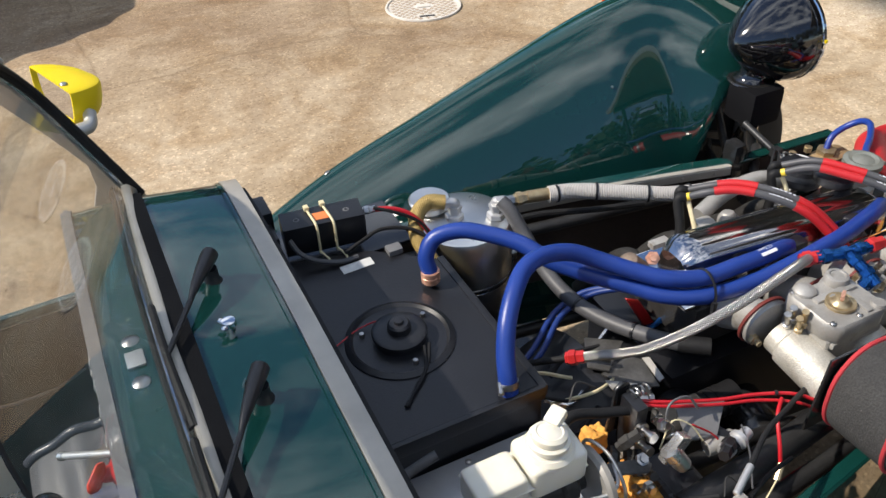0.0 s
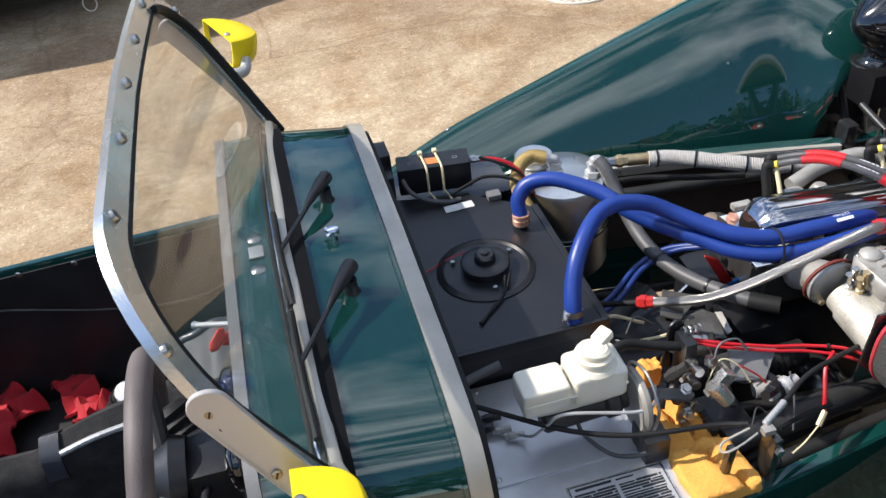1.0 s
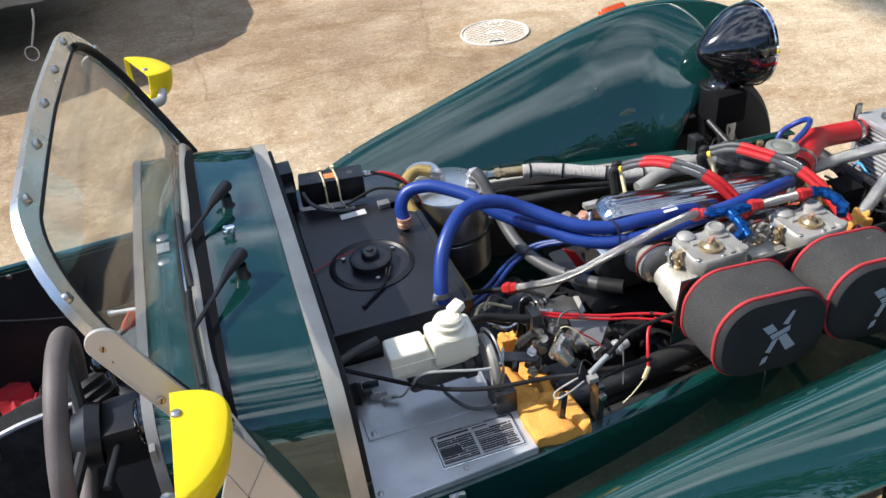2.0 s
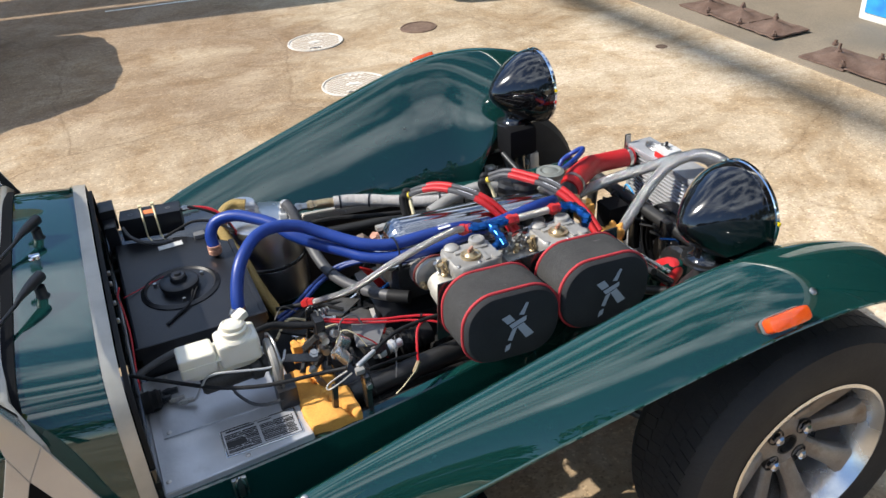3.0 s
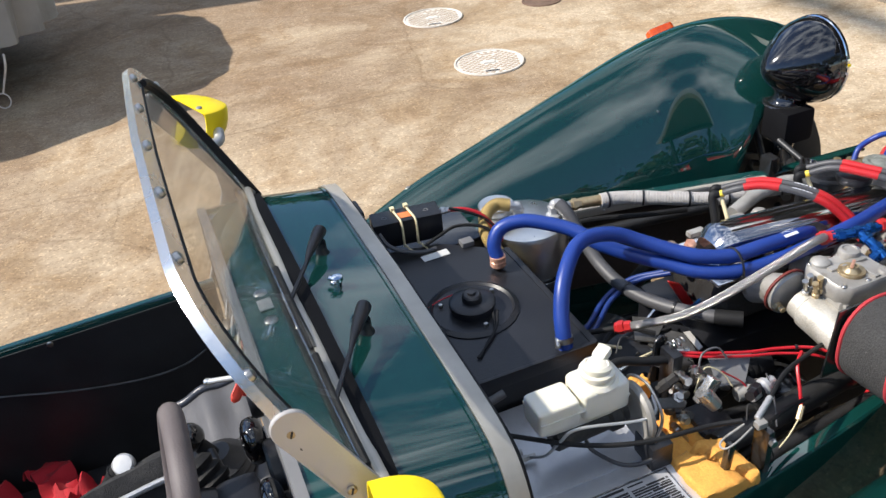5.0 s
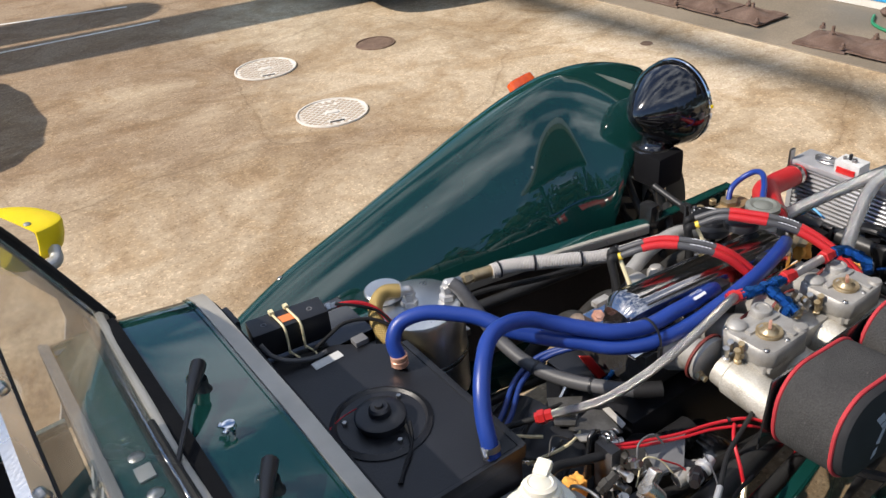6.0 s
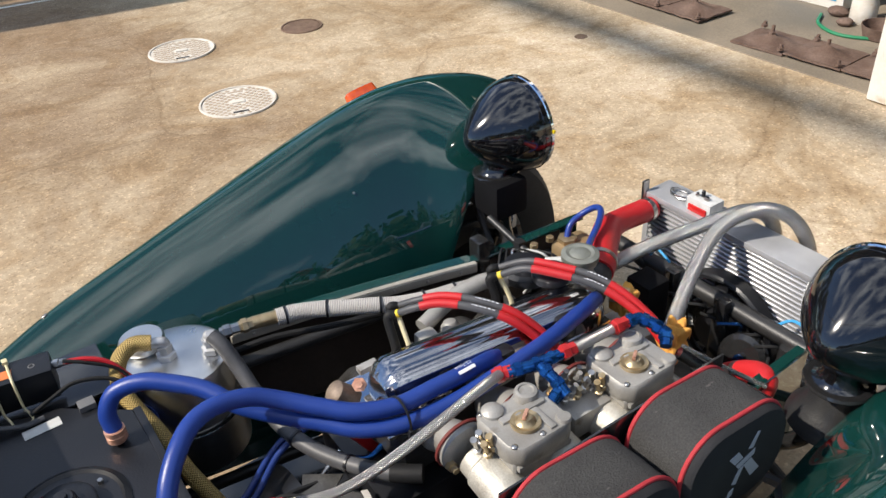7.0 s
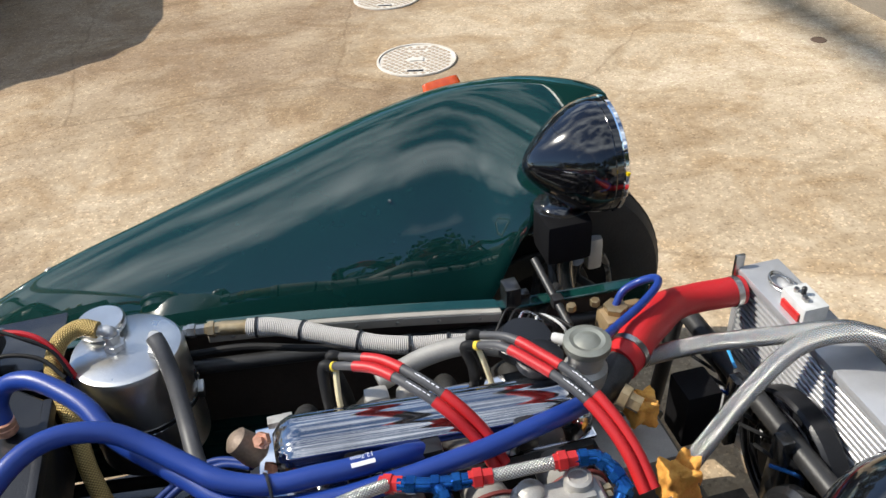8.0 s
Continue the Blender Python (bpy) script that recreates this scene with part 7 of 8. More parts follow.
    hose("coolant_pipe", [(0.70, 0.100, 0.560), (0.77, 0.115, 0.575), (0.83, 0.110, 0.585), (0.88, 0.10, 0.575)], 0.014, cast_alloy)
    part("core_cover", box((0.675, 0.062, 0.535), (0.710, 0.090, 0.568), 0.010), cast_alloy, bl)
    part("core_plug", lathe([(0.018, 0), (0.016, 0.016), (0.010, 0.024), (0, 0.026)], (0.735, 0.066, 0.550), (0, 0.2, 1), 24), cast_alloy, bl)
    # distributor-like black cap with a pale nozzle
    ds = part("vacuum_cap", lathe([(0.040, 0), (0.044, 0.006), (0.044, 0.016), (0.036, 0.022), (0.034, 0.030), (0, 0.032)], (0.912, 0.098, 0.565), (0.1, 0, 1), 32), black_plastic, car, "round black cap with a pale nozzle")
    part("nozzle", rod((0.948, 0.085, 0.588), (0.978, 0.062, 0.590), 0.008), white_tape, ds)
    for k in range(6):
        hose("loose_wire", [(0.880 + 0.01 * k, 0.130 - 0.01 * k, 0.580), (0.905 + 0.012 * k, 0.150, 0.600 - 0.006 * k), (0.935 + 0.012 * k, 0.165 - 0.012 * k, 0.560), (0.97, 0.17, 0.50 - 0.01 * k)], 0.0022, (rubber, rubber, alloy, rubber, white_tape, rubber)[k], seg=6)
    # front timing cover and pulley
    part("timing_cover", box((0.965, -0.090, 0.20), (0.995, 0.090, 0.50), 0.012), cast_alloy, bl)
    part("pulley", lathe([(0.07, 0), (0.075, 0.003), (0.066, 0.012), (0.075, 0.021), (0.07, 0.024), (0.02, 0.024), (0, 0.02)], (1.0, 0.0, 0.30), (1, 0, 0), 36), black_paint, bl)
    part("front_mount", box((0.985, -0.230, 0.29), (1.08, -0.08, 0.40), 0.012), cast_alloy, bl)
    part("rack", rod((1.03, -0.28, 0.30), (1.03, 0.28, 0.30), 0.022), cast_alloy, car)
    # oil filter, starter and other dark lumps on the near side
    part("oil_filter", lathe([(0, 0), (0.042, 0.0), (0.046, 0.006), (0.046, 0.09), (0.040, 0.1), (0, 0.1)], (0.62, -0.12, 0.36), (0, -1, -0.15), 32), black_paint, bl)
    part("fuel_pump", lathe([(0, 0), (0.030, 0.0), (0.034, 0.01), (0.034, 0.03), (0.022, 0.04), (0, 0.042)], (0.50, -0.11, 0.40), (0, -1, 0.3), 28), black_plastic, bl)
    for k in range(4):
        part("corrugation", ring_on((0.52 + 0.012 * k, -0.155, 0.43), (1, 0, 0.1), 0.022, 0.006, 0.003), rubber, bl)
    hose("corrugated_boot", [(0.51, -0.155, 0.428), (0.58, -0.155, 0.435)], 0.022, rubber)
    part("red_strap", prism([(0.493, 0.010, 0.528), (0.520, 0.010, 0.513), (0.591, 0.010, 0.397), (0.565, 0.010, 0.402)], 0.008, (0, 1, 0), 0.002), red_plastic, car)
    # loose sheet brackets over the bell housing
    part("sheet_bracket", prism([(0.429, 0.025, 0.462), (0.478, -0.011, 0.462), (0.422, -0.053, 0.462), (0.397, -0.032, 0.462)], 0.003, (0, 0, 1), 0.0), bracket_grey, bl, "dark grey sheet bracket")
    part("sheet_bracket", prism([(0.412, -0.048, 0.456), (0.469, -0.038, 0.458), (0.483, -0.055, 0.458), (0.475, -0.108, 0.454), (0.434, -0.091, 0.452)], 0.003, (0, 0, 1), 0.0), bracket_grey, bl)
    part("bracket_edge", prism([(0.484, -0.052, 0.460), (0.492, -0.059, 0.464), (0.485, -0.104, 0.464), (0.477, -0.104, 0.460)], 0.002, (0, 0, 1), 0.0), cast_alloy, bl)
    part("bracket_edge", prism([(0.403, -0.069, 0.466), (0.442, -0.095, 0.464), (0.452, -0.121, 0.460), (0.404, -0.087, 0.464)], 0.003, (0, 0, 1), 0.0), cast_alloy, bl)
    part("grey_cover", prism([(0.40, -0.10, 0.470), (0.445, -0.115, 0.470), (0.430, -0.155, 0.470), (0.395, -0.140, 0.470)], 0.02, (0, 0, 1), 0.004), dark_cast, bl)
    part("bell_cover", prism([(0.42, -0.15, 0.452), (0.50, -0.155, 0.452), (0.50, -0.195, 0.452), (0.425, -0.200, 0.452)], 0.03, (0, 0, 1), 0.006), dark_cast, bl)
    for k, pts in enumerate((
        [(0.300, 0.020, 0.455), (0.350, 0.045, 0.462), (0.41, 0.085, 0.475), (0.462, 0.083, 0.500), (0.510, 0.048, 0.522)],
        [(0.300, 0.005, 0.455), (0.355, 0.030, 0.464), (0.415, 0.072, 0.478), (0.470, 0.070, 0.503), (0.515, 0.035, 0.525)],
        [(0.460, 0.030, 0.490), (0.485, 0.010, 0.480), (0.52, -0.015, 0.475), (0.555, -0.01, 0.485), (0.58, 0.005, 0.50)])):
        hose("blue_pipe", pts, 0.005, blue_wire if k < 2 else blue_anod, "dark blue pipe", 10)
    rng = random.Random(11)
    for k in range(12):
        x, y, z = 0.28 + 0.16 * rng.random(), -0.08 + 0.14 * rng.random(), 0.40 + 0.06 * rng.random()
        hose("loom_wire", [(x, y, z), (x + rng.uniform(0.02, 0.06), y + rng.uniform(-0.05, 0.05), z + rng.uniform(-0.01, 0.03)), (x + rng.uniform(0.08, 0.14), y + rng.uniform(-0.04, 0.04), z + rng.uniform(-0.02, 0.02))], rng.uniform(0.0025, 0.005), (rubber, blue_wire, rubber, alloy, rubber, cream_tie)[k % 6], seg=6)


def stadium(hw, hh, r, n=8):
    pts = []
    for cx, cz, a0 in ((hw - r, hh - r, 0), (-hw + r, hh - r, 90), (-hw + r, -hh + r, 180), (hw - r, -hh + r, 270)):
        for k in range(n + 1):
            a = radians(a0 + 90 * k / n)
            pts.append((cx + r * math.cos(a), cz + r * math.sin(a)))
    return pts


def build_filter(cx, cz):
    """A foam sock filter: rounded block with red piping at both ends and a pale mark on its face."""
    y0, y1 = -0.312, -0.415
    tilt = Matrix.Translation((cx, -0.36, cz)) @ Matrix.Rotation(radians(4), 4, "Y") @ Matrix.Rotation(radians(-3), 4, "X") @ Matrix.Translation((-cx, 0.36, -cz))
    ol = stadium(0.094, 0.068, 0.058)
    rows = []
    for y, k in ((y0, 0.90), (y0 - 0.004, 0.97), (y0 - 0.012, 0.995), (-0.34, 1.0), (-0.365, 1.003), (-0.39, 1.0), (y1 + 0.010, 1.0)):
        rows.append([(cx + u * k, y, cz + v * k) for u, v in ol])
    bm = loft(rows, close=True)
    bmesh.ops.contextual_create(bm, geom=[e for e in bm.edges if e.is_boundary and e.verts[0].co.y > -0.33])
    bmesh.ops.transform(bm, matrix=tilt, verts=bm.verts)
    f = part("air_filter", bm, filter_foam, car, "grey foam air filter with red piping")
    rows = [[(cx + u * k, y, cz + v * k) for u, v in ol] for y, k in ((y1 + 0.010, 0.995), (y1 + 0.002, 0.985), (y1 - 0.003, 0.94), (y1 - 0.005, 0.80), (y1 - 0.006, 0.4))]
    bm = loft(rows, close=True)
    bmesh.ops.contextual_create(bm, geom=[e for e in bm.edges if e.is_boundary and e.verts[0].co.y < y1 - 0.0055])
    bmesh.ops.transform(bm, matrix=tilt, verts=bm.verts)
    fc = part("face", bm, filter_face, f, "black end face")
    for y, k in ((y1 + 0.010, 1.004), (y0 - 0.006, 0.985)):
        line = [tilt @ Vector((cx + u * k, y, cz + v * k)) for u, v in ol]
        part("piping", tube(line + [line[0]], 0.0031, 8, 1, caps=False), piping_red, f, "red piping")
    # the mark: slanted bars that cross, some of them broken
    for pts in (
        [(-0.031, 0.024), (-0.015, 0.029), (-0.004, 0.015), (-0.019, 0.010)],
        [(0.004, 0.024), (0.017, 0.046), (0.022, 0.044), (0.013, 0.022)],
        [(-0.016, 0.007), (0.018, 0.019), (0.018, 0.010), (-0.010, -0.001)],
        [(0.000, 0.000), (0.013, 0.006), (0.034, -0.021), (0.018, -0.027)],
        [(-0.009, -0.003), (0.001, 0.001), (-0.010, -0.026), (-0.018, -0.023)],
        [(-0.021, -0.034), (-0.012, -0.031), (-0.014, -0.042), (-0.024, -0.046)]):
        m = prism([tilt @ Vector((cx + 0.004 + u, y1 - 0.0065, cz + v)) for u, v in pts], 0.0006, (0, -1, 0), 0)
        part("printed_mark", m, logo_grey, fc)
    return f


def build_carb(cx, zt):
    """A side-draught twin-choke carburettor."""
    cb = part("carburettor", box((cx - 0.046, -0.256, zt - 0.085), (cx + 0.046, -0.176, zt - 0.038), 0.008, seg=3), cast_alloy, car, "dull cast alloy side-draught carburettor")
    outline = [(cx + u, v, zt - 0.044) for u, v in ((-0.050, -0.246), (-0.036, -0.264), (0.036, -0.264), (0.052, -0.252), (0.052, -0.188), (0.044, -0.170), (0.018, -0.172), (0.012, -0.178), (-0.010, -0.178), (-0.016, -0.170), (-0.040, -0.170), (-0.051, -0.186))]
    lid = part("top_cover", prism(outline, 0.031, (0, 0, 1), 0.008), cast_alloy, cb, "weathered cast top cover")
    part("cover_ledge", box((cx - 0.042, -0.262, zt - 0.052), (cx + 0.044, -0.176, zt - 0.042), 0.004), cast_alloy, lid)
    part("cover_rib", box((cx - 0.030, -0.214, zt - 0.016), (cx + 0.040, -0.203, zt - 0.0085), 0.003, seg=2), cast_alloy, lid)
    part("cover_rib", box((cx + 0.014, -0.256, zt - 0.016), (cx + 0.024, -0.214, zt - 0.0095), 0.003, seg=2), cast_alloy, lid)
    part("corner_lug", lathe([(0.010, 0), (0.011, 0.004), (0.009, 0.008), (0, 0.009)], (cx + 0.040, -0.250, zt - 0.017), (0, 0, 1), 16), cast_alloy, lid)
    part("float_chamber", box((cx - 0.050, -0.250, zt - 0.13), (cx + 0.040, -0.185, zt - 0.07), 0.012), cast_alloy, cb)
    d = part("jet_cover", lathe([(0.0195, 0), (0.0205, 0.004), (0.0195, 0.006), (0.014, 0.005), (0.010, 0.008), (0.008, 0.012), (0, 0.013)], (cx - 0.004, -0.227, zt - 0.014), (0, 0, 1), 28), brass, lid, "brass jet cover")
    part("wing_nut", box((cx - 0.012, -0.2295, zt - 0.001), (cx + 0.004, -0.2245, zt + 0.006), 0.002, turn=Matrix.Rotation(0.6, 4, "Z")), copper, d)
    for x, y in ((cx - 0.040, -0.250), (cx + 0.042, -0.250), (cx - 0.040, -0.180), (cx + 0.042, -0.180), (cx + 0.002, -0.254)):
        part("screw", bolt((x, y, zt - 0.014), (0, 0, 1), 0.0045, 0.003), steel, lid)
    part("inlet_boss", lathe([(0.017, 0), (0.0165, 0.010), (0.015, 0.013), (0.011, 0.014), (0.010, 0.012), (0, 0.012)], (cx + 0.027, -0.190, zt - 0.015), (0, 0, 1), 20), cast_alloy, lid)
    part("inlet_boss", lathe([(0.016, 0), (0.015, 0.007), (0.010, 0.011), (0, 0.012)], (cx - 0.026, -0.186, zt - 0.016), (0, 0, 1), 20), cast_alloy, lid)
    for x in (cx - 0.058, cx + 0.040):
        bar = part("barrel", lathe([(0.026, 0), (0.026, 0.018), (0.030, 0.022), (0.031, 0.12), (0.027, 0.126), (0.024, 0.12), (0, 0.10)], (x, -0.190, zt - 0.075), (0, -1, -0.10), 32), cream_cast, cb, "pale cast inlet barrel")
        part("flange", lathe([(0, 0), (0.036, 0), (0.038, 0.004), (0.038, 0.010), (0.030, 0.014), (0, 0.014)], (x - 0.002, -0.160, zt - 0.070), (0, -1, -0.10), 24), cast_alloy, bar)
        part("gasket", lathe([(0.039, 0), (0.041, 0.001), (0.041, 0.005), (0.039, 0.006)], (x - 0.002, -0.156, zt - 0.070), (0, -1, -0.10), 24), material("gasket", (0.14, 0.02, 0.015), 0.7), bar)
        part("runner", tube([(x, -0.160, zt - 0.070), (x, -0.13, zt - 0.085), (x, -0.09, zt - 0.11)], 0.026, 18), cast_alloy, bar)
        for s in (-1, 1):
            part("stud", lathe([(0.008, 0), (0.008, 0.007), (0.005, 0.008), (0.005, 0.016), (0, 0.016)], (x + s * 0.030, -0.172, zt - 0.070 + s * 0.012), (0, -1, 0), 6), brass, bar)
    for k in range(4):
        part("adjuster", lathe([(0.006, 0), (0.006, 0.008), (0.0035, 0.009), (0.0035, 0.026), (0.005, 0.027), (0.005, 0.032), (0, 0.032)], (cx - 0.060 + 0.004 * k, -0.200 - 0.016 * (k % 2), zt - 0.052 + 0.004 * k), (-0.3, -0.1, 1), 8), brass if k % 2 else steel, cb)
    return cb


def build_induction():
    build_carb(0.653, 0.652)
    build_carb(0.846, 0.645)
    build_filter(0.638, 0.598)
    build_filter(0.831, 0.604)
    part("backplate", prism([(0.535, -0.308, 0.535), (0.930, -0.308, 0.540), (0.925, -0.308, 0.660), (0.545, -0.308, 0.655)], 0.003, (0, 1, 0), 0.0), black_paint, car)
    for k in range(14):
        x = 0.735 + 0.012 * (k % 5)
        part("linkage_screw", lathe([(0.006, 0), (0.006, 0.008), (0.004, 0.009), (0.004, 0.022), (0, 0.022)], (x, -0.175 - 0.014 * (k // 5), 0.600 + 0.006 * (k % 3)), (0.2 * (k % 2), -0.3, 1), 8), (brass, steel, cast_alloy)[k % 3], car)
    part("linkage_plate", box((0.728, -0.235, 0.560), (0.796, -0.165, 0.600), 0.006), cast_alloy, car)
    # fuel line: braided hose, red and blue unions
    hose("braided_fuel_hose", [(0.367, -0.055, 0.522), (0.384, -0.073, 0.533), (0.400, -0.097, 0.550), (0.427, -0.120, 0.568), (0.463, -0.141, 0.594), (0.502, -0.158, 0.623), (0.550, -0.164, 0.643), (0.604, -0.161, 0.655), (0.645, -0.154, 0.657), (0.670, -0.146, 0.651)], 0.0072, braid_steel, "steel-braided fuel hose")
    hose("pipe_stub", [(0.300, -0.010, 0.500), (0.350, -0.040, 0.514)], 0.005, rubber, seg=10)
    for p, q in (((0.350, -0.041, 0.515), (0.370, -0.058, 0.524)), ((0.664, -0.138, 0.645), (0.688, -0.150, 0.650)), ((0.756, -0.168, 0.655), (0.782, -0.172, 0.656)), ((0.850, -0.174, 0.656), (0.876, -0.176, 0.656))):
        nut_fitting("red_union", p, q, 0.0118, red_anod, car, "red anodised hose end")
    for p, q in (((0.686, -0.150, 0.650), (0.712, -0.160, 0.652)), ((0.712, -0.160, 0.652), (0.736, -0.166, 0.654)), ((0.734, -0.166, 0.654), (0.758, -0.169, 0.655)), ((0.724, -0.170, 0.652), (0.727, -0.192, 0.644)), ((0.727, -0.190, 0.645), (0.728, -0.214, 0.634)), ((0.728, -0.205, 0.634), (0.706, -0.212, 0.630)),
                 ((0.874, -0.176, 0.656), (0.898, -0.180, 0.655)), ((0.898, -0.180, 0.655), (0.912, -0.196, 0.648)), ((0.910, -0.194, 0.649), (0.918, -0.216, 0.640)), ((0.918, -0.214, 0.640), (0.906, -0.226, 0.632))):
        u = nut_fitting("blue_union", p, q, 0.0108, blue_anod, car, "blue anodised union")
        part("neck", tube([Vector(p).lerp(Vector(q), -0.15), Vector(p).lerp(Vector(q), 1.15)], 0.0084, 14, 2), blue_anod, u)
    hose("braided_link", [(0.780, -0.172, 0.656), (0.852, -0.174, 0.656)], 0.0078, braid_steel)
    # heater hoses
    a = hose("heater_hose", [(0.219, 0.136, 0.600), (0.219, 0.147, 0.625), (0.237, 0.151, 0.649), (0.272, 0.136, 0.660), (0.308, 0.108, 0.657), (0.340, 0.076, 0.650), (0.368, 0.036, 0.635), (0.410, -0.001, 0.620), (0.454, -0.040, 0.610), (0.488, -0.072, 0.603), (0.540, -0.098, 0.600), (0.613, -0.110, 0.604), (0.690, -0.112, 0.612), (0.745, -0.108, 0.616), (0.80, -0.10, 0.616), (0.876, -0.080, 0.612), (0.935, -0.055, 0.598)], 0.0125, blue_hose, "blue silicone heater hose", seg=16)
    part("copper_stub", lathe([(0.012, 0), (0.0145, 0.003), (0.0145, 0.012), (0.0135, 0.013), (0.0145, 0.014), (0.0145, 0.021), (0, 0.022)], (0.219, 0.134, 0.584), (0, 0.05, 1), 14), copper, a)
    b = hose("heater_hose", [(0.216, -0.108, 0.575), (0.217, -0.100, 0.596), (0.224, -0.082, 0.622), (0.239, -0.060, 0.652), (0.264, -0.034, 0.673), (0.295, -0.008, 0.682), (0.332, 0.005, 0.681), (0.377, 0.004, 0.670), (0.416, -0.012, 0.652), (0.456, -0.040, 0.637), (0.492, -0.066, 0.628), (0.544, -0.084, 0.622), (0.600, -0.088, 0.624), (0.650, -0.088, 0.622), (0.700, -0.078, 0.612), (0.725, -0.070, 0.600)], 0.0125, blue_hose, "blue silicone heater hose", seg=16)
    part("hose_clip", ring_on((0.2165, -0.104, 0.590), (0.02, 0.3, 1), 0.0125, 0.009, 0.0015), steel, b, "steel hose clip")
    part("clip_screw", rod((0.198, -0.118, 0.590), (0.206, -0.100, 0.592), 0.004), steel, b)
    part("hose_tie", tube([(0.540, -0.066, 0.622), (0.544, -0.084, 0.6365), (0.546, -0.104, 0.625), (0.544, -0.114, 0.600), (0.538, -0.100, 0.586), (0.534, -0.080, 0.590), (0.536, -0.066, 0.612)], 0.002, 6), black_plastic, b)
    part("tie_tail", box((0.540, -0.118, 0.578), (0.546, -0.112, 0.600), 0.001), black_plastic, b)
    m = box((-0.014, -0.0026, 0), (0.014, 0.0026, 0.0006), 0.0)
    bmesh.ops.transform(m, matrix=pose(0.652, -0.0955, 0.6350, 22, 0, 2), verts=m.verts)
    part("print_bar", m, white_print, b)
    cu = bpy.data.curves.new("print", "FONT")
    cu.body, cu.size, cu.align_x, cu.align_y = "12.7mm", 0.0085, "CENTER", "CENTER"
    cu.materials.append(white_print)
    tx = new("size_print", cu)
    tx.parent = b
    tx.matrix_basis = pose(0.652, -0.0865, 0.6368, -4, 0, 182)


cap_grey = material("tarnished_cap", (0.30, 0.31, 0.27), 0.45, 0.5, (0.22, 0.22, 0.19), 30, rough_vary=0.1)


def build_front():
    # radiator: two bars, ribbed core facing the engine, switch box on top
    x0, y0, y1 = 1.306, 0.190, -0.275
    rd = part("radiator", box((x0, y1, 0.215), (x0 + 0.066, y0, 0.245), 0.004), alloy_dull, car, "bare aluminium radiator")
    part("top_bar", box((x0 - 0.003, y1, 0.538), (x0 + 0.070, y0, 0.551), 0.004), sheet_alloy, rd, "brushed top tank")
    # core is coloured black, for the shade in the gaps between the fins
    part("core", box((x0 + 0.012, y1 + 0.004, 0.243), (x0 + 0.056, y0 - 0.004, 0.540), 0.001), black_paint, rd)
    for s in (y0 - 0.012, y1):
        part("end_plate", box((x0, s, 0.243), (x0 + 0.066, s + 0.012, 0.540), 0.002), sheet_alloy, rd)
    for k in range(28):
        z = 0.248 + 0.0104 * k
        part("fin", box((x0 + 0.002, y1 + 0.010, z), (x0 + 0.014, y0 - 0.012, z + 0.0062), 0.002, seg=1), sheet_alloy, rd)
    bx = part("switch_box", box((1.316, 0.036, 0.551), (1.356, 0.094, 0.578), 0.003), white_tape, rd, "small white switch box with a red side")
    part("red_side", box((1.312, 0.044, 0.552), (1.316, 0.086, 0.565), 0.001), red_plastic, bx)
    part("terminal", rod((1.335, 0.070, 0.578), (1.335, 0.070, 0.592), 0.004), black_plastic, bx)
    for q in (0.055, 0.06, 0.08):
        part("small_nut", bolt((1.330, q, 0.578), (0, 0, 1), 0.004, 0.006, dome=False), steel, bx)
    part("wire_coil", tube([(1.340 + 0.016 * math.cos(a), 0.125 + 0.026 * math.sin(a), 0.554 + 0.0008 * a) for a in [0.5 * k for k in range(22)]], 0.0018, 6, 2), steel, rd)
    part("hanger", box((1.296, 0.186, 0.525), (1.312, 0.192, 0.575), 0.002), steel, rd)
    # electric fan behind the core
    fn = part("cooling_fan", lathe([(0.116, 0), (0.120, 0.004), (0.120, 0.030), (0.116, 0.034), (0.112, 0.030), (0.112, 0.0)], (1.300, -0.055, 0.360), (-1, 0, 0), 44), black_plastic, car, "black electric cooling fan")
    part("motor", lathe([(0, 0.05), (0.040, 0.05), (0.045, 0.045), (0.045, 0.0), (0, 0)], (1.300, -0.055, 0.360), (-1, 0, 0), 28), black_plastic, fn)
    for k in range(9):
        a = 2 * math.pi * k / 9
        d = Vector((0, math.cos(a), math.sin(a)))
        e = Vector((0, -math.sin(a), math.cos(a)))
        o = Vector((1.292, -0.055, 0.360))
        part("blade", thicken(loft([[o + d * 0.04 - e * 0.018, o + d * 0.08 - e * 0.02, o + d * 0.112 - e * 0.024], [o + d * 0.04 + e * 0.014 + Vector((-0.014, 0, 0)), o + d * 0.08 + e * 0.018 + Vector((-0.014, 0, 0)), o + d * 0.112 + e * 0.02 + Vector((-0.012, 0, 0))]]), 0.002), black_plastic, fn)
    for k in range(5):
        r = 0.04 + 0.018 * k
        part("guard_ring", tube([(1.268, -0.055 + r * math.cos(2 * math.pi * q / 24), 0.360 + r * math.sin(2 * math.pi * q / 24)) for q in range(25)], 0.002, 6, 1, caps=False), black_plastic, fn)
    # water filler and red hoses
    fl = part("filler_neck", lathe([(0.030, 0), (0.030, 0.050), (0.024, 0.056), (0.024, 0.076), (0.029, 0.078), (0.029, 0.09), (0, 0.09)], (0.974, 0.026, 0.530), (0, 0, 1), 28), cast_alloy, car)
    part("pressure_cap", lathe([(0.030, 0), (0.032, 0.003), (0.032, 0.012), (0.024, 0.015), (0.018, 0.013), (0.012, 0.016), (0.005, 0.018), (0, 0.018)], (0.974, 0.026, 0.614), (0, 0, 1), 36), cap_grey, fl, "worn pressed radiator cap")
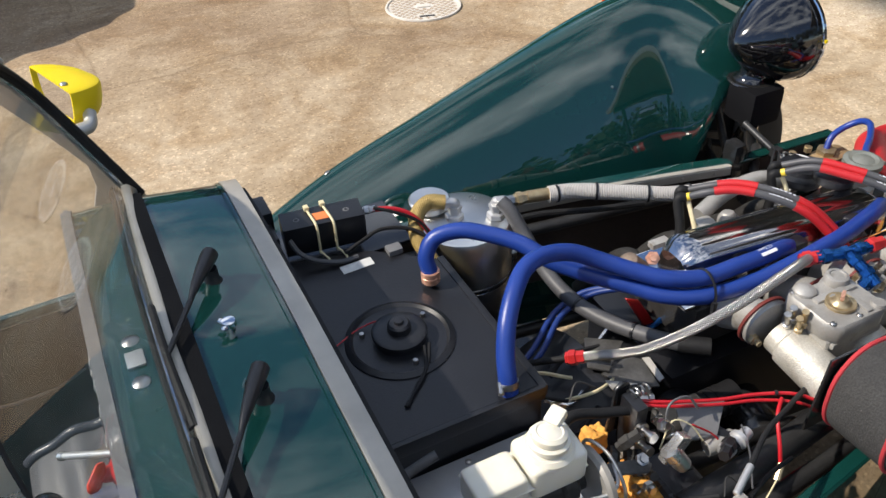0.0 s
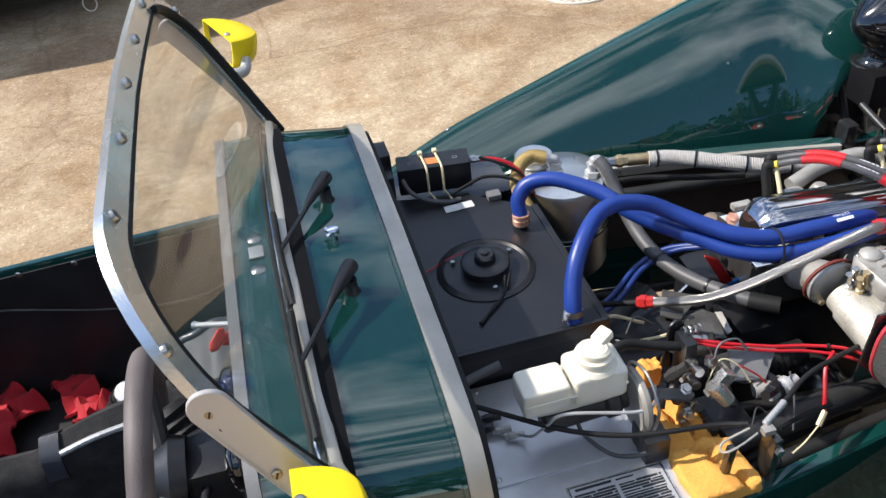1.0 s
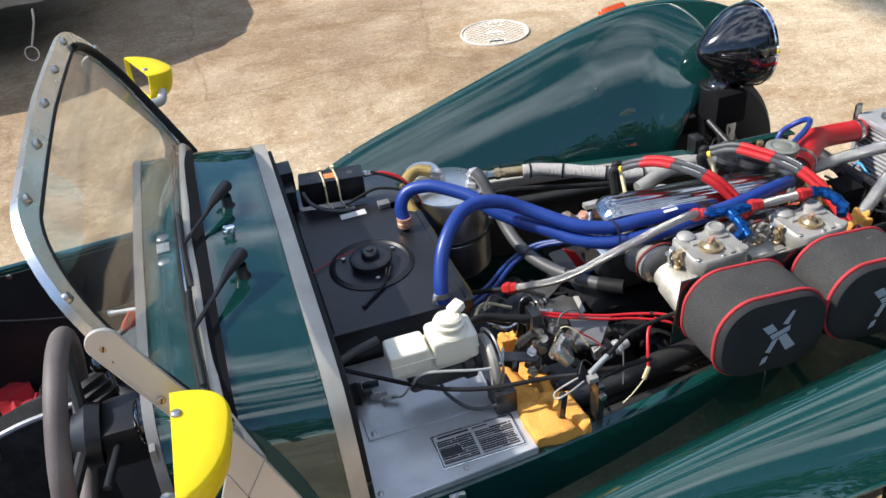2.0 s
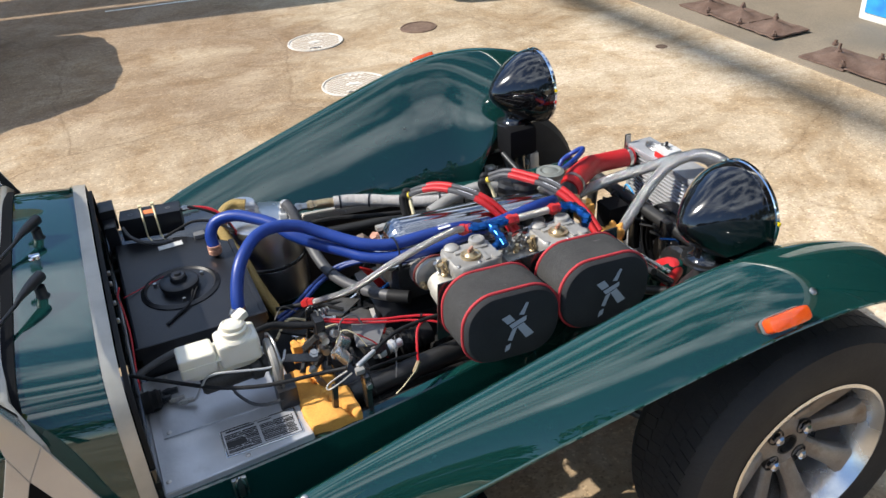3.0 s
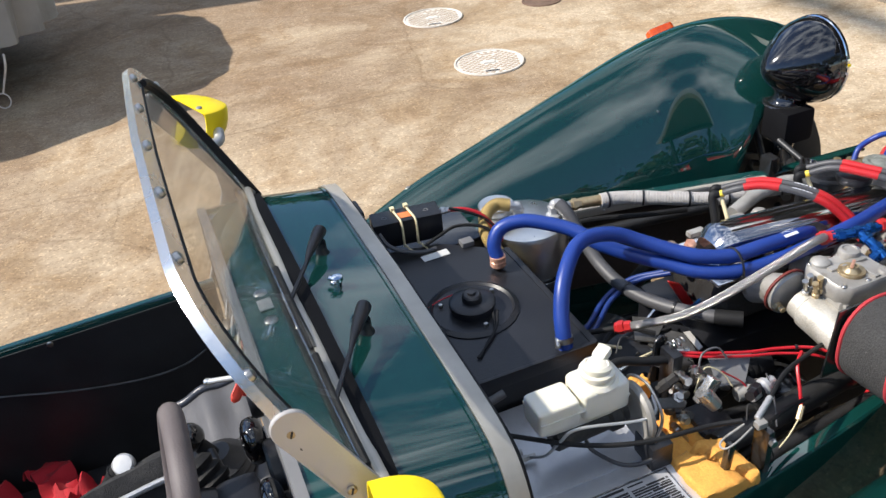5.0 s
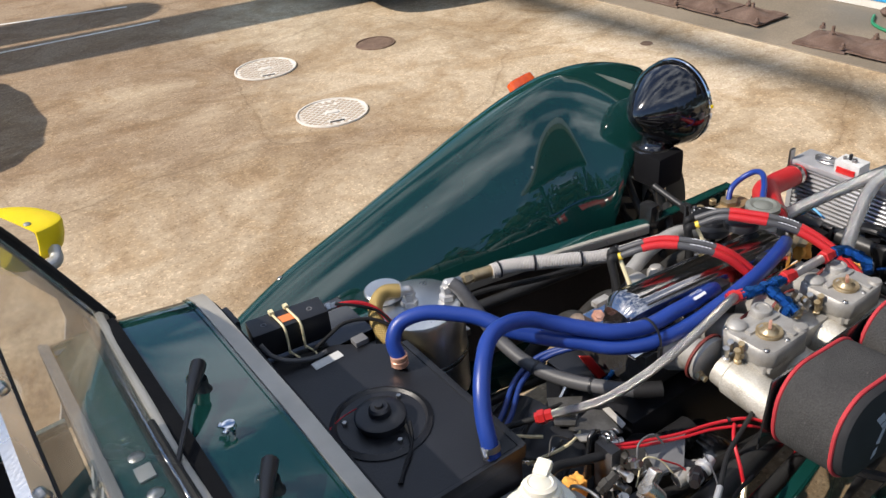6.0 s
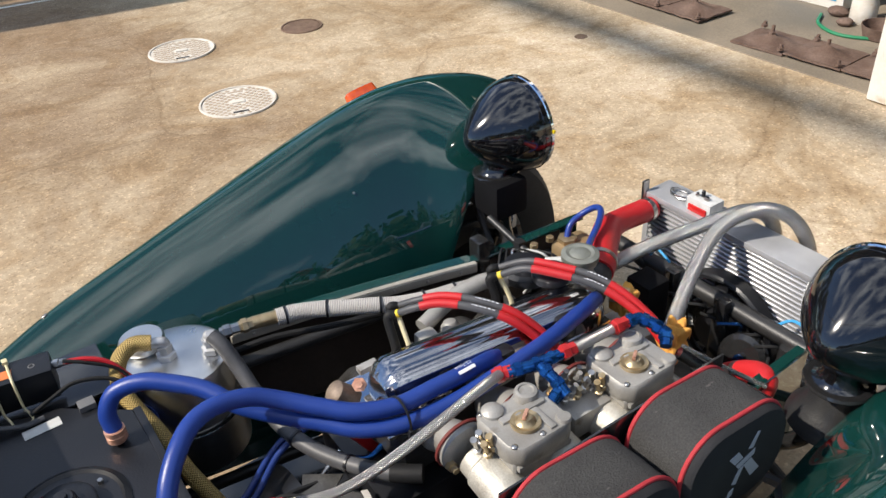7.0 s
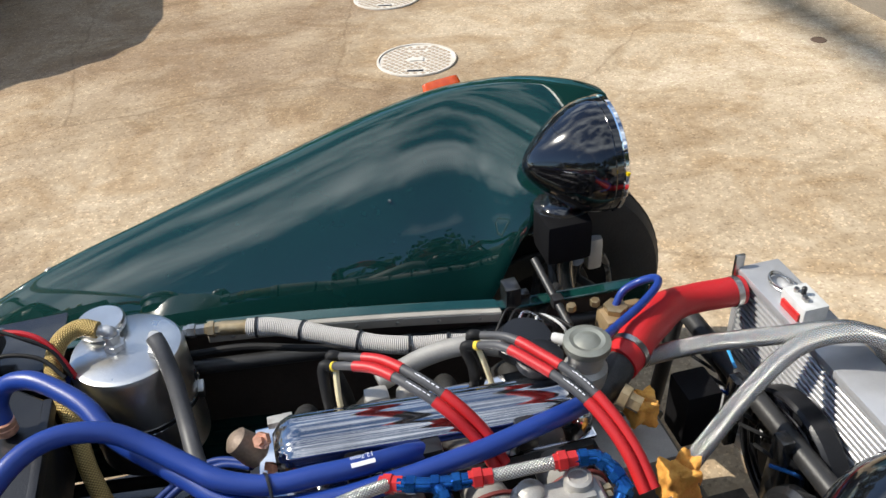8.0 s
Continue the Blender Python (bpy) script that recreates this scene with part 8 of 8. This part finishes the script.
    part("thermo_union", lathe([(0.018, 0), (0.018, 0.012), (0.012, 0.014), (0.012, 0.03), (0, 0.03)], (1.005, -0.020, 0.560), (0.6, -0.6, -0.2), 6), brass, fl)
    h = hose("red_hose", [(1.300, 0.166, 0.522), (1.262, 0.166, 0.524), (1.215, 0.164, 0.528), (1.165, 0.150, 0.536), (1.120, 0.114, 0.547), (1.082, 0.082, 0.556), (1.055, 0.056, 0.558), (1.030, 0.038, 0.556)], 0.024, red_hose, "red silicone radiator hose", seg=20, shape=lambda s: 1.0 + 0.16 * min(1.0, max(0.0, (s - 0.10) / 0.05)))
    part("hose_clip", ring_on((1.052, 0.054, 0.558), (-1, -0.75, -0.05), 0.0285, 0.010, 0.0015, seg=24), steel, h, "steel hose clip")
    part("thermostat_neck", tube([(1.040, 0.045, 0.557), (1.012, 0.022, 0.550), (0.985, 0.008, 0.535)], 0.0235, 18), dark_cast, h)
    part("hose_clip", ring_on((1.288, 0.166, 0.522), (1, 0, 0), 0.024, 0.010, 0.0015, seg=24), steel, h, "steel hose clip")
    hose("overflow_pipe", [(1.006, 0.040, 0.612), (1.046, 0.076, 0.596), (1.096, 0.110, 0.592), (1.138, 0.146, 0.588), (1.150, 0.174, 0.578), (1.136, 0.194, 0.560), (1.110, 0.197, 0.545), (1.095, 0.191, 0.522)], 0.0062, blue_hose, "thin blue overflow pipe", seg=10)
    tn = part("expansion_bottle", box((1.070, 0.162, 0.455), (1.148, 0.212, 0.515), 0.016, seg=4), material("tan_plastic", (0.34, 0.24, 0.13), 0.5, 0.2, (0.24, 0.17, 0.09), 20), car, "small tan plastic expansion bottle")
    part("bottle_cap", lathe([(0.018, 0), (0.019, 0.003), (0.019, 0.010), (0, 0.012)], (1.095, 0.190, 0.515), (0, 0, 1), 6), brass, tn)
    for x in (1.03, 1.07):
        part("brass_nut", bolt((x, 0.212, 0.515), (0, 0, 1), 0.008, 0.010, dome=False), brass, tn)
    h = hose("lower_red_hose", [(1.062, -0.272, 0.440), (1.085, -0.276, 0.468), (1.108, -0.266, 0.480), (1.117, -0.234, 0.466), (1.118, -0.190, 0.428), (1.118, -0.150, 0.38)], 0.020, red_hose, "red silicone lower hose", seg=18)
    part("hose_clip", ring_on((1.117, -0.214, 0.449), (0, 0.75, -0.65), 0.020, 0.010, 0.0015, seg=20), steel, h)
    # braided oil lines that loop over the radiator
    hose("braided_oil_hose", [(1.040, 0.100, 0.470), (1.085, 0.085, 0.505), (1.151, 0.060, 0.535), (1.208, 0.032, 0.557), (1.252, 0.005, 0.576), (1.298, -0.016, 0.590), (1.340, -0.030, 0.592), (1.376, -0.045, 0.574), (1.398, -0.055, 0.53), (1.41, -0.06, 0.45), (1.41, -0.06, 0.36)], 0.0135, braid_oil, "thick steel-braided oil hose", seg=16)
    hose("braided_oil_hose", [(1.040, -0.112, 0.440), (1.072, -0.094, 0.466), (1.118, -0.072, 0.492), (1.178, -0.048, 0.532), (1.232, -0.032, 0.566), (1.270, -0.030, 0.588), (1.304, -0.042, 0.604), (1.340, -0.062, 0.610), (1.376, -0.090, 0.594), (1.400, -0.115, 0.552), (1.412, -0.13, 0.49), (1.412, -0.14, 0.40)], 0.0135, braid_oil, "thick steel-braided oil hose", seg=16)
    part("oil_cooler", box((1.40, -0.20, 0.24), (1.45, 0.12, 0.37), 0.004), alloy_dull, car)
    # scraps of orange foam used as chafe pads
    foam_block("foam_pad", (1.022, -0.040, 0.505), (1.056, -0.004, 0.545), 2.0, "torn orange foam chafe pad", 6.0)
    foam_block("foam_pad", (1.018, -0.150, 0.47), (1.062, -0.112, 0.535), 6.0, "torn orange foam chafe pad", 6.0)
    # black levers and rods ahead of the filters
    hose("black_lever", [(0.955, -0.212, 0.580), (1.000, -0.256, 0.540), (1.062, -0.318, 0.488)], 0.010, black_paint)
    hose("alloy_rod", [(0.990, -0.190, 0.560), (1.030, -0.226, 0.528), (1.082, -0.286, 0.492)], 0.004, alloy)
    hose("rusty_rod", [(1.000, -0.255, 0.520), (1.030, -0.245, 0.525)], 0.008, rust)
    part("oil_stained_tray", box((1.02, -0.225, 0.33), (1.20, -0.06, 0.345), 0.004), material("oily_tray", (0.10, 0.085, 0.065), 0.5, 0.2, (0.06, 0.05, 0.04), 30, fine=0.5, bump=0.4, bump_scale=150), car)
    part("tray_block", box((1.00, -0.07, 0.36), (1.08, 0.02, 0.47), 0.008), cast_alloy, car)
    part("horn", lathe([(0, 0), (0.040, 0.0), (0.044, 0.006), (0.044, 0.022), (0.036, 0.03), (0, 0.034)], (1.215, -0.16, 0.40), (-1, -0.2, 0.3), 28), black_paint, car)
    part("blue_centre", lathe([(0.010, 0), (0.010, 0.003), (0, 0.004)], (1.180, -0.168, 0.412), (-1, -0.2, 0.3), 18), blue_anod, car)
    hose("blue_wire", [(1.262, -0.16, 0.43), (1.285, -0.19, 0.46), (1.288, -0.23, 0.455)], 0.003, material("sky_wire", (0.05, 0.35, 0.7), 0.4), seg=6)
    hose("blue_wire", [(1.235, 0.10, 0.47), (1.225, 0.075, 0.50), (1.222, 0.04, 0.49)], 0.0025, material("sky_wire", (0.05, 0.35, 0.7), 0.4), seg=6)
    part("fan_arm", box((1.215, -0.10, 0.34), (1.235, -0.075, 0.475), 0.004), black_paint, car)
    part("fan_arm", box((1.215, 0.02, 0.34), (1.235, 0.045, 0.475), 0.004), black_paint, car)
    hose("fan_bracket", [(1.215, 0.12, 0.46), (1.245, 0.10, 0.42), (1.265, 0.08, 0.36)], 0.008, black_tube)
    rng = random.Random(23)
    for k in range(9):
        y = -0.18 + 0.04 * k
        hose("front_wire", [(1.20, y, 0.44), (1.225, y - 0.03, 0.425 + 0.02 * rng.random()), (1.255, y - 0.01, 0.39)], 0.003, (rubber, rubber, blue_anod, rubber)[k % 4], seg=6)


build_heater()
build_pedal_box()
build_linkage()
build_tank()
build_engine()
build_induction()
build_front()
